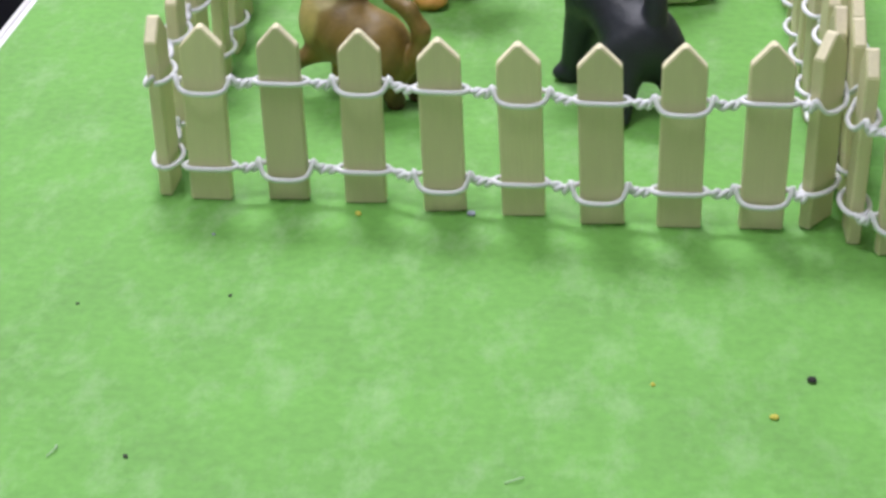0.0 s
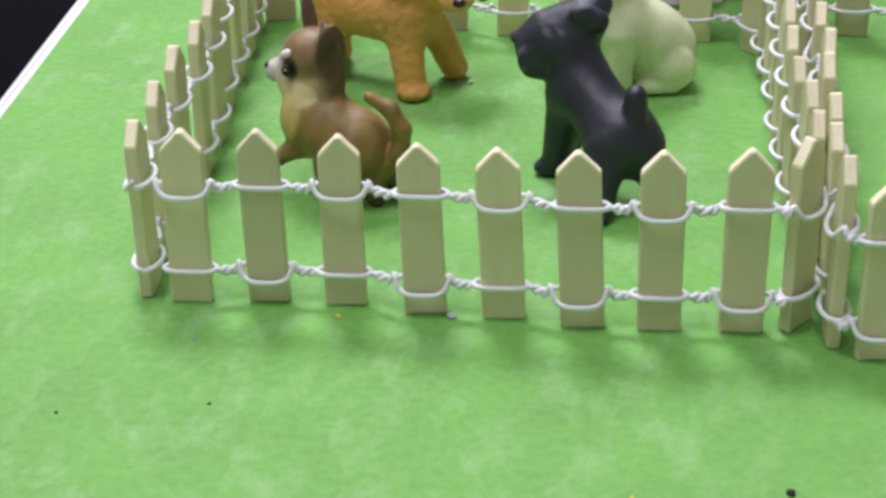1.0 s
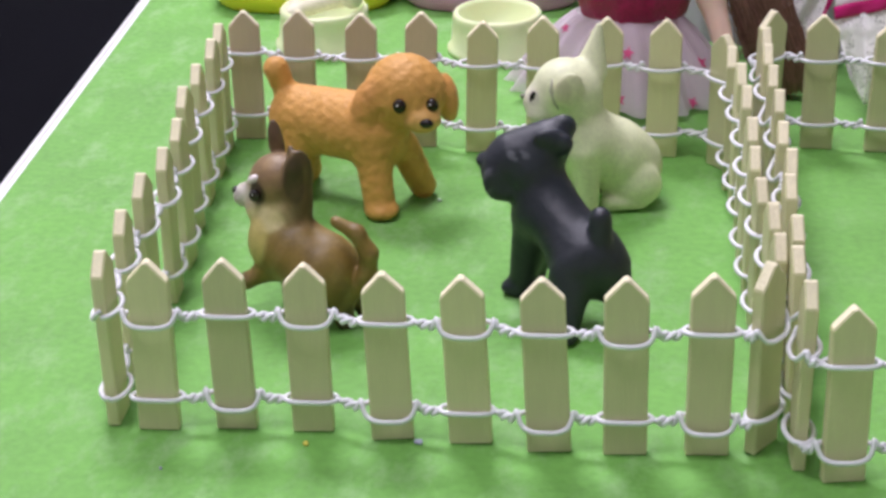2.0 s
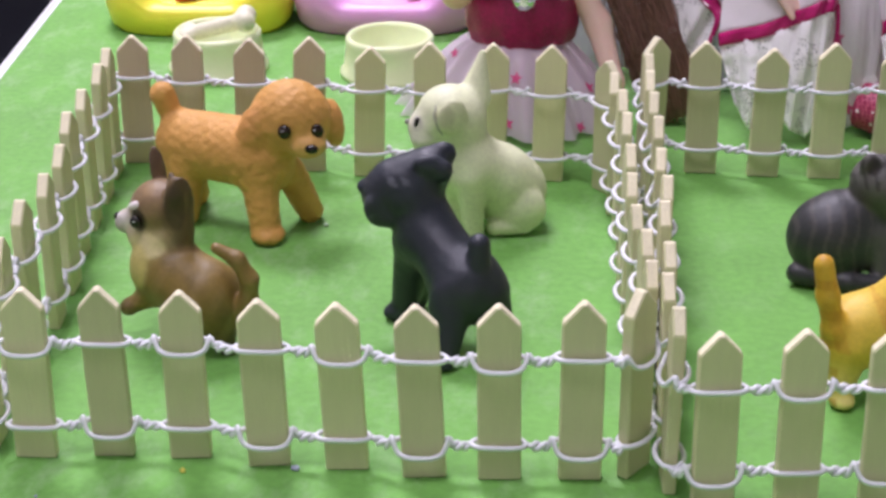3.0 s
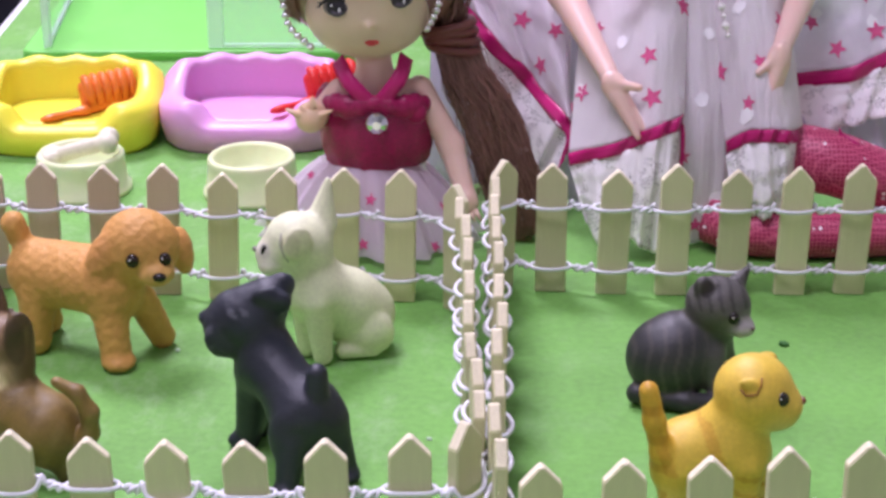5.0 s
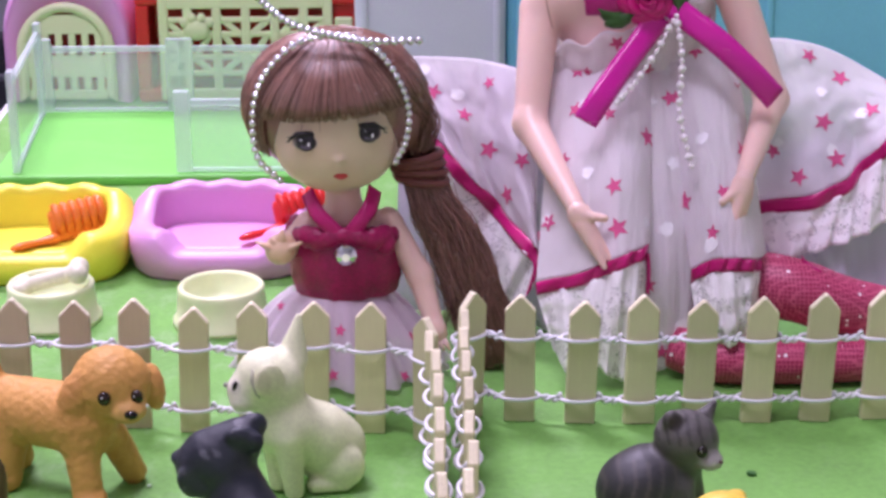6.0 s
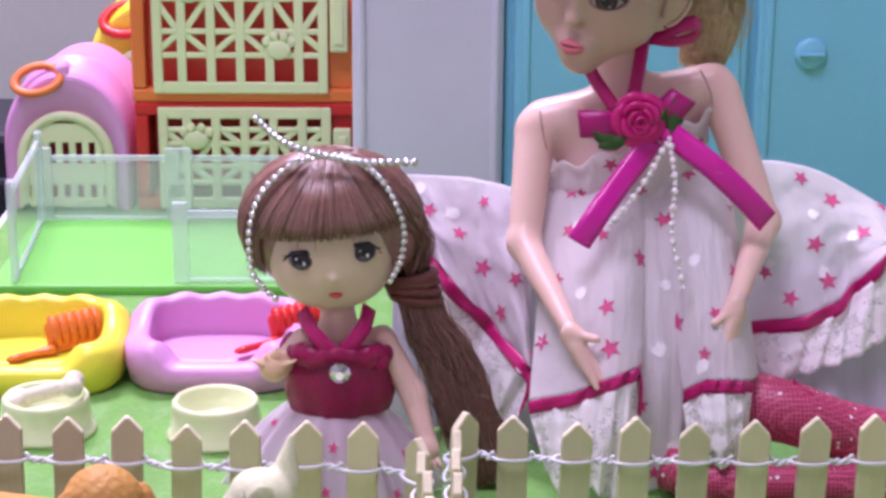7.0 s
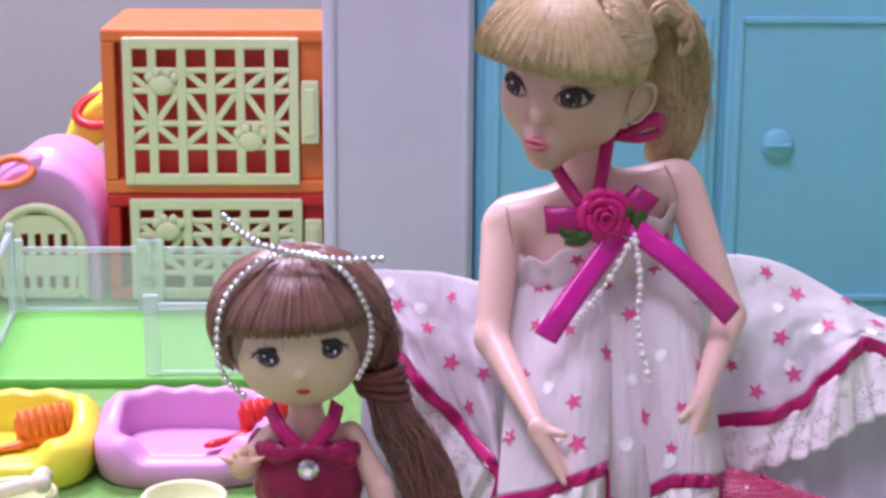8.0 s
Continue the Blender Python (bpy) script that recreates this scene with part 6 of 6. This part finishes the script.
def toy_sofa(at, mat, label, turn=0):
    """A moulded pet bed: puffy rim, scalloped back, sunken seat, low front."""
    n = 96
    outer, inner = super_ring(3.35, 2.5, n), super_ring(2.45, 1.7, n)

    def ease(q):
        q = min(max(q, 0), 1)
        return q * q * (3 - 2 * q)

    def top(x, y):
        arm, back = ease((abs(x) - 1.5) / 1.0), ease((y + 0.6) / 2.4)
        front = 1.14 + 0.72 * arm
        return front + (2.52 + 0.07 * math.cos(3.75 * x) * ease(y - 0.6) - front) * back

    rows = []
    for (f, g) in [(0.0, 0.0), (0.0, 0.12), (0.0, 0.5), (0.0, 0.85), (0.06, 0.94), (0.2, 0.99), (0.45, 1.02), (0.7, 1.0), (0.88, 0.95), (0.97, 0.86)]:
        r0 = []
        for (ox, oy), (ix, iy) in zip(outer, inner):
            shrink = 0.93 if g == 0 else 1.0 + (0.05 if 0.3 < g < 0.9 else 0)
            x, y = (ox + (ix - ox) * f) * shrink, (oy + (iy - oy) * f) * shrink
            r0.append((x, y, top(ox, oy) * g))
        rows.append(r0)
    rows.append([(x * 0.995, y * 0.995, 0.8) for x, y in inner])
    seat = Shape().grid(np.array([[(x * sc, y * sc, z) for x, y in inner] for sc, z in ((0.985, 0.7), (0.985, 0.95), (0.95, 1.03), (0.8, 1.06), (0.4, 1.05), (0.01, 1.05))]), wrap_v=True)
    body = Shape().grid(np.array(rows), wrap_v=True)
    sofa = thing("toy_sofa", at, turn, label, "toy sofa", "toy sofas")
    part("sofa_body", body, MAT[mat], sofa)
    part("seat", seat, MAT[mat], sofa)
    return sofa


toy_sofa((-0.3, 31.7, 0), "yellow", "yellow plastic toy pet sofa with scalloped back on the mat")
toy_sofa((6.65, 32.0, 0), "pink", "pink plastic toy pet sofa with scalloped back on the mat")


def toy_comb(at, turn, tilt, mat, label):
    """A small comb with a handle and rounded teeth."""
    c = thing("toy_comb", at, turn, label, "toy comb", "toy combs")
    c.rotation_euler = (radians(tilt), 0, radians(turn))
    c.scale = (1.15, 1.15, 1.15)
    part("handle", Shape().tube(spline([(-1.9, 0, 0.14), (-1.2, 0.05, 0.16), (-0.3, 0, 0.16)], 10), [0.12, 0.2, 0.24, 0.24, 0.22, 0.2, 0.2, 0.24, 0.3, 0.34], 10, flat=0.6), MAT[mat], c)
    part("brush_head", Shape().block((0.65, 0.12, 0.55), (2.0, 0.5, 1.1), 0.22, steps=3), MAT[mat], c)
    for k in range(6):
        x = -0.12 + 0.31 * k
        part("tooth", Shape().tube([(x, -0.08, 0.25), (x, -0.16, 0.7), (x, -0.06, 1.1), (x, 0.1, 1.2)], [0.15, 0.18, 0.17, 0.12], 8), MAT[mat], c)
    return c


toy_comb((0.75, 31.3, 1.08), 38, -20, "comb_orange", "orange plastic toy comb lying on the yellow sofa")
toy_comb((9.2, 31.8, 1.24), 38, -20, "comb_red", "red plastic toy comb lying on the pink sofa")


def toy_bowl(at, label):
    b = thing("toy_bowl", at, 0, label, "toy bowl", "toy bowls")
    prof = [(1.62, 0), (1.72, 0.02), (1.72, 0.18), (1.6, 0.24), (1.52, 1.1), (1.52, 1.3), (1.44, 1.4), (1.34, 1.38), (1.28, 1.25), (1.1, 0.7), (0.7, 0.5), (0.02, 0.48)]
    part("bowl_body", Shape().lathe(prof, seg=48), MAT["cream"], b)
    return b


toy_bowl((1.15, 26.0, 0), "pale cream plastic toy bowl holding a toy bone")
toy_bowl((7.15, 25.6, 0), "empty pale cream plastic toy bowl on the mat")
bone = Shape().body([("c", (0.25, 26.1, 1.2), (2.05, 25.9, 1.75), 0.28, 0.28, (0.70, 0.68, 0.5), 0.1), ("e", (0.05, 25.8, 1.1), 0.36, (0, 0, 0), (0.70, 0.68, 0.5), 0.15), ("e", (0.1, 26.4, 1.15), 0.36, (0, 0, 0), (0.70, 0.68, 0.5), 0.15), ("e", (2.2, 25.6, 1.8), 0.36, (0, 0, 0), (0.70, 0.68, 0.5), 0.15), ("e", (2.15, 26.2, 1.85), 0.36, (0, 0, 0), (0.70, 0.68, 0.5), 0.15)], 0.07)
solo("toy_bone", bone, MAT["toy"], (1.1, 26, 0.95), "cream plastic toy bone lying in a bowl", "toy bone")


def clear_panel(parent, a, b, z0, z1):
    """A clear panel with a frosted frame between two places on the board."""
    a, b = arr(*a), arr(*b)
    length = np.linalg.norm(b - a)
    turn = math.degrees(math.atan2(b[1] - a[1], b[0] - a[0]))
    c = (a + b) / 2
    h = z1 - z0
    pane = part("pane", Shape().block((c[0], c[1], z0 + h / 2 - 0.05), (length - 1.1, 0.1, h - 0.55), 0.02, (0, 0, turn)), MAT["clear"], parent, "clear plastic pane")
    part("rail", Shape().block((c[0], c[1], z1 - 0.12), (length - 1.06, 0.24, 0.3), 0.06, (0, 0, turn)), MAT["frost"], pane)
    part("rail", Shape().block((c[0], c[1], z0 + 0.1), (length - 1.06, 0.24, 0.2), 0.06, (0, 0, turn)), MAT["frost"], pane)
    for q in (a, b):
        e = q + (c - q) / np.linalg.norm(c - q) * 0.2
        part("post", Shape().block((e[0], e[1], z0 + (h + 0.4) / 2), (0.7, 0.34, h + 0.4), 0.08, (0, 0, turn)), MAT["frost"], parent, "frosted corner post")


pen = thing("toy_playpen", (0, 0, 0), 0, "toy playpen with clear panels on a bright green board", "toy playpen")
part("board", rounded_slab(-4.4, 10.0, 41.8, 53.0, 0.0, 0.45, 0.6, 0.12), MAT["pen_green"], pen, "bright green plastic board")
clear_panel(pen, (-4.0, 52.6, 0), (2.6, 52.6, 0), 0.45, 3.7)
clear_panel(pen, (2.8, 52.6, 0), (9.6, 52.6, 0), 0.45, 3.7)
clear_panel(pen, (-3.3, 42.3, 0), (-4.0, 52.3, 0), 0.45, 4.6)
clear_panel(pen, (3.8, 42.3, 0), (9.6, 42.3, 0), 0.45, 3.7)
clear_panel(pen, (9.7, 42.6, 0), (9.7, 52.3, 0), 0.45, 3.7)


def gate_lattice(parent, x0, x1, z0, z1, y):
    """A cream crate door: bars, cross rails, slanted braces and two round plates."""
    w, h, t = x1 - x0, z1 - z0, 0.3
    gate = part("crate_door", Shape().block((x0 + 0.25, y, (z0 + z1) / 2), (0.5, t, h), 0.1), MAT["cream"], parent, "cream plastic lattice door")
    part("stile", Shape().block((x1 - 0.25, y, (z0 + z1) / 2), (0.5, t, h), 0.1), MAT["cream"], gate)
    for z in (z0 + 0.3, z1 - 0.3):
        part("rail", Shape().block(((x0 + x1) / 2, y + 0.004, z), (w - 0.9, t - 0.02, 0.6), 0.1), MAT["cream"], gate)
    for f in (0.26, 0.42, 0.64, 0.78):
        part("rail", Shape().block(((x0 + x1) / 2, y + 0.03, z0 + f * h), (w - 0.9, t - 0.08, 0.3), 0.08), MAT["cream"], gate)
    n = 6
    for k in range(1, n):
        part("bar", Shape().block((x0 + w * k / n, y, (z0 + z1) / 2), (0.46, t - 0.04, h - 1.0), 0.08), MAT["cream"], gate)
    for k in range(n):
        xc = x0 + w * (k + 0.5) / n
        for f, ang in ((0.34, 40 if k % 2 else -40), (0.53, -55 if k % 2 else 55), (0.71, 40 if k < 3 else -40)):
            part("brace", Shape().block((xc, y + 0.04, z0 + f * h), (1.7, t - 0.12, 0.34), 0.08, (0, ang, 0)), MAT["cream"], gate)
    for fx, fz in ((0.22, 0.68), (0.72, 0.3)):
        cx, cz = x0 + fx * w, z0 + fz * h
        s = Shape()
        s.ball((cx, y - 0.12, cz), (0.62, 0.14, 0.5))
        for k in range(4):
            a = radians(35 + 36 * k)
            s.ball((cx + 0.78 * math.cos(a), y - 0.12, cz + 0.68 * math.sin(a)), (0.22, 0.12, 0.26))
        part("paw_plate", s, MAT["cream"], gate, "raised paw-shaped plate")
    return gate


def toy_crate(z0, z1, mat, x0, x1, y, label, door, turn=0):
    """An open-fronted crate with a lattice door and a latch."""
    c = thing("toy_crate", (0, 0, 0), 0, label, "toy crate", "toy crates")
    t, deep = 0.7, 9.0
    part("floor_panel", Shape().block(((x0 + x1) / 2, y + deep / 2, z0 + t / 2), (x1 - x0, deep, t), 0.15), MAT[mat], c)
    part("roof_panel", Shape().block(((x0 + x1) / 2, y + deep / 2, z1 - t / 2), (x1 - x0, deep, t), 0.15), MAT[mat], c)
    for x in (x0 + t / 2, x1 - t / 2):
        part("side_panel", Shape().block((x, y + deep / 2, (z0 + z1) / 2), (t - 0.02, deep - 0.04, z1 - z0 - 2 * t + 0.02), 0.1), MAT[mat], c)
    part("back_panel", Shape().block(((x0 + x1) / 2, y + (2.4 if mat == "red" else 1.2), (z0 + z1) / 2), (x1 - x0 - 1.4, 0.4, z1 - z0 - 1.4), 0.02), MAT["comb_red" if mat == "red" else "crate_red"], c)
    part("front_strip", Shape().block(((door[1] + x1 - t) / 2, y + 0.5, (z0 + z1) / 2), (x1 - t - door[1] - 0.02, 0.5, z1 - z0 - 2 * t), 0.08), MAT[mat], c)
    gate_lattice(c, *door, y - 0.2)
    zc = (door[2] + door[3]) / 2
    part("latch", Shape().block((door[1] + 0.55, y - 0.28, zc), (0.9, 0.3, 3.2), 0.12).block((door[1] + 0.55, y - 0.45, zc), (0.5, 0.2, 2.4), 0.08), MAT["cream"], c, "cream plastic latch")
    return c


toy_crate(0.0, 5.65, "red", 0.15, 12.2, 56, "red plastic toy crate with cream lattice door", (1.35, 10.05, -0.0 + 0.2, 5.45))
toy_crate(5.65, 14.0, "orange", 0.1, 12.0, 56, "orange plastic toy crate stacked on the red crate", (1.2, 9.93, 6.15, 13.6))


def toy_carrier(at, shell, label, scale, ring_mat, grip):
    """A domed pet carrier with an arched barred door and a ring handle."""
    c = thing("toy_carrier", at, 0, label, "toy carrier", "toy carriers")
    c.scale = (scale, scale, scale)
    arch = [(3.2 * math.cos(a) * (1.0 if a < 9 else 1), 3.3 + 4.0 * math.sin(a)) for a in np.linspace(0, math.pi, 25)]
    out = [(3.2, 0.0)] + arch + [(-3.2, 0.0)]
    rows = []
    for y, g in ((0.0, 0.93), (0.15, 0.97), (0.5, 1.0), (2.2, 1.0), (2.4, 1.04), (3.0, 1.04), (3.2, 1.0), (8.0, 1.0), (9.2, 0.94), (9.8, 0.75), (10.0, 0.3)):
        rows.append([(x * g, y, z * g if z > 0 else 0) for x, z in out])
    part("shell", Shape().grid(np.array(rows)), MAT[shell], c)
    hole = [(2.35, 0.1)] + [(2.35 * math.cos(a), 2.7 + 2.4 * math.sin(a)) for a in np.linspace(0, math.pi, 25)] + [(-2.35, 0.1)]
    plate = np.array([[(x * 0.95, 0.03, z * 0.95 if z > 0 else 0) for x, z in out], [(x, 0.0, z) for x, z in hole], [(x, 0.5, z) for x, z in hole]])
    part("front_wall", Shape().grid(plate), MAT[shell], c)
    n = 22
    door = Shape()
    outer = [(2.45 * math.cos(a), 2.7 + 2.5 * math.sin(a)) for a in np.linspace(0, math.pi, n)]
    outer = [(2.45, 0.15)] + outer + [(-2.45, 0.15)]
    inner = [(x * 0.80, 0.5 + (z - 0.15) * 0.84) for x, z in outer]
    g = np.array([[(x, y, z) for x, z in r] for r, y in ((outer, 0.02), (outer, -0.3), (inner, -0.3), (inner, 0.02))])
    door.grid(g)
    leaf = part("carrier_door", door, MAT["cream"], c, "cream plastic arched door")
    for z, h in ((0.5, 0.5), (1.95, 1.1), (4.1, 1.0)):
        part("rail", Shape().block((0, -0.14, z), (3.9 if z < 4 else 3.0, 0.2, h), 0.06), MAT["cream"], leaf)
    for k in range(6):
        part("bar", Shape().block((-1.65 + 0.66 * k, -0.14, 2.3), (0.36, 0.19, 3.8), 0.06), MAT["cream"], leaf)
    part("inside", Shape().block((0, 1.2, 2.6), (4.6, 0.1, 4.6), 0.02), MAT["red"], c, "dark red inner wall")
    gx, gy, gz = grip
    ring = [(gx + 1.15 * math.cos(a), gy + 0.5 * math.sin(a), gz + 0.6 * math.sin(a) + 0.16 * math.cos(a)) for a in np.linspace(0, 6.283, 24, endpoint=False)]
    part("lug", Shape().block((gx + 1.3, gy + 0.5, gz + 0.25), (0.7, 1.2, 1.1), 0.25, (0, -20, 0), steps=3), MAT[shell], c)
    part("ring_handle", Shape().tube(ring, 0.26, 10, flat=0.8, closed=True), MAT[ring_mat], c, "plastic ring handle")
    return c


toy_carrier((-3.35, 56.0, 0), "pink", "pink plastic toy pet carrier with a cream barred door", 1.0, "orange", (-1.3, 0.2, 6.75))
toy_carrier((-0.2, 67.2, 0), "yellow", "yellow plastic toy pet carrier behind the pink one", 1.28, "comb_red", (-1.1, 0.2, 6.3))

# ---- toy wardrobe: lavender side and turquoise doors ----
w = thing("toy_wardrobe", (0, 0, 0), 0, "toy wardrobe with lavender side post and turquoise moulded doors", "toy wardrobe")
post = part("side_post", Shape().block((14.85, 53.0, 13.5), (7.1, 6.0, 27), 0.35, steps=3), MAT["lavender"], w, "lavender plastic side post")
part("moulding", Shape().block((18.0, 49.95, 13.5), (0.35, 0.3, 26.4), 0.12), MAT["lavender"], post)
part("moulding", Shape().block((11.75, 49.95, 13.5), (0.35, 0.3, 26.4), 0.12), MAT["lavender"], post)
part("cabinet_body", Shape().block((36.4, 53.6, 13.5), (35.9, 6.0, 27), 0.25), MAT["blue"], w)
for x0, x1 in ((18.9, 29.9), (30.3, 42.3), (42.7, 53.8)):
    xc, half = (x0 + x1) / 2, (x1 - x0) / 2
    door = part("wardrobe_door", Shape().block((xc, 50.4, 8.6), (x1 - x0, 0.45, 16.6), 0.14, steps=3), MAT["blue"], w, "turquoise plastic door")
    for x in (x0 + 0.55, x1 - 0.55):
        part("moulding", Shape().block((x, 50.12, 8.5), (0.34, 0.2, 13.6), 0.09, steps=3), MAT["blue"], door)
    for z in (1.75, 15.2):
        part("moulding", Shape().block((xc, 50.12, z), (x1 - x0 - 1.5, 0.2, 0.34), 0.09, steps=3), MAT["blue"], door)
    kx = x0 + 2.55
    knob = Shape().lathe([(0.0, 0.2), (0.6, 0.18), (0.74, 0.08), (0.78, -0.1)], seg=32)
    knob.v = [np.stack([v[:, 0] + kx, 50.1 - v[:, 2], v[:, 1] + 9.27], 1) for v in knob.v]
    if x0 < 20:
        continue
    k = part("knob", knob, MAT["blue"], door)
    part("grip", Shape().block((kx, 49.86, 9.27), (1.2, 0.2, 0.2), 0.07), MAT["blue"], k)
part("cornice", Shape().block((36.4, 50.3, 21.5), (35.6, 0.5, 8.6), 0.2), MAT["blue"], w)
cup = thing("sideboard", (-66, 85, -76), 0, "low dark sideboard behind the table", "sideboard")
part("carcass", Shape().block((0, 0, 37.4), (124, 11.6, 74.8), 0.6), MAT["dark"], cup)
for dx in (-41, 0, 41):
    part("sideboard_door", Shape().block((dx, -6.1, 37), (39.5, 0.8, 70), 0.4), MAT["dark"], cup)

# ---- crumbs and lint on the mat ----
def crumb(x, y, r, mat, label, seed):
    rng = random.Random(seed)
    s = Shape().ball((x, y, r * 0.45), (r * rng.uniform(0.8, 1.3), r * rng.uniform(0.7, 1.1), r * 0.5), (0, 0, rng.uniform(0, 180)), seg=8, rings=5)
    s.v = [v + np.random.RandomState(seed).normal(0, r * 0.12, v.shape) for v in s.v]
    return solo("crumb", s, MAT[mat], (x, y, 0), label, "crumb", "crumbs on the mat")


for k, (x, y, r, mat, label) in enumerate([
    (13.71, -6.08, 0.10, "speck", "tiny black crumb on the green mat"),
    (12.95, -7.33, 0.08, "speck_yellow", "tiny yellow crumb on the green mat"),
    (10.8, -6.42, 0.05, "speck_yellow", "tiny yellow crumb on the green mat"),
    (4.46, -0.28, 0.07, "speck_yellow", "tiny yellow crumb on the green mat"),
    (6.9, -0.1, 0.09, "speck_grey", "tiny bluish crumb on the green mat"),
    (1.66, -9.39, 0.05, "speck", "tiny black crumb on the green mat"),
    (2.38, -3.87, 0.04, "speck", "tiny black crumb on the green mat"),
    (-0.6, -4.4, 0.04, "speck", "tiny black crumb on the green mat"),
    (1.52, -1.4, 0.045, "speck_grey", "tiny grey crumb on the green mat"),
    (6.25, 12.74, 0.09, "lint", "small white crumb on the green mat"),
    (13.42, 7.45, 0.07, "lint", "small white crumb on the green mat"),
    (23.5, 13.06, 0.14, "speck_green", "small dark green crumb on the green mat"),
]):
    crumb(x, y, r, mat, label, 100 + k)
for k, (x, y, turn) in enumerate([(0.32, -9.33, 78), (8.46, -9.55, 30), (19.6, 2.3, 60)]):
    c, s = math.cos(radians(turn)), math.sin(radians(turn))
    fibre = Shape().tube(spline([(x - 0.18 * c, y - 0.18 * s, 0.03), (x + 0.06, y, 0.06), (x + 0.18 * c, y + 0.18 * s, 0.03)], 8), 0.013, 5)
    solo("lint", fibre, MAT["lint"], (x, y, 0), "short white fibre lying on the mat", "lint", "lint on the mat")
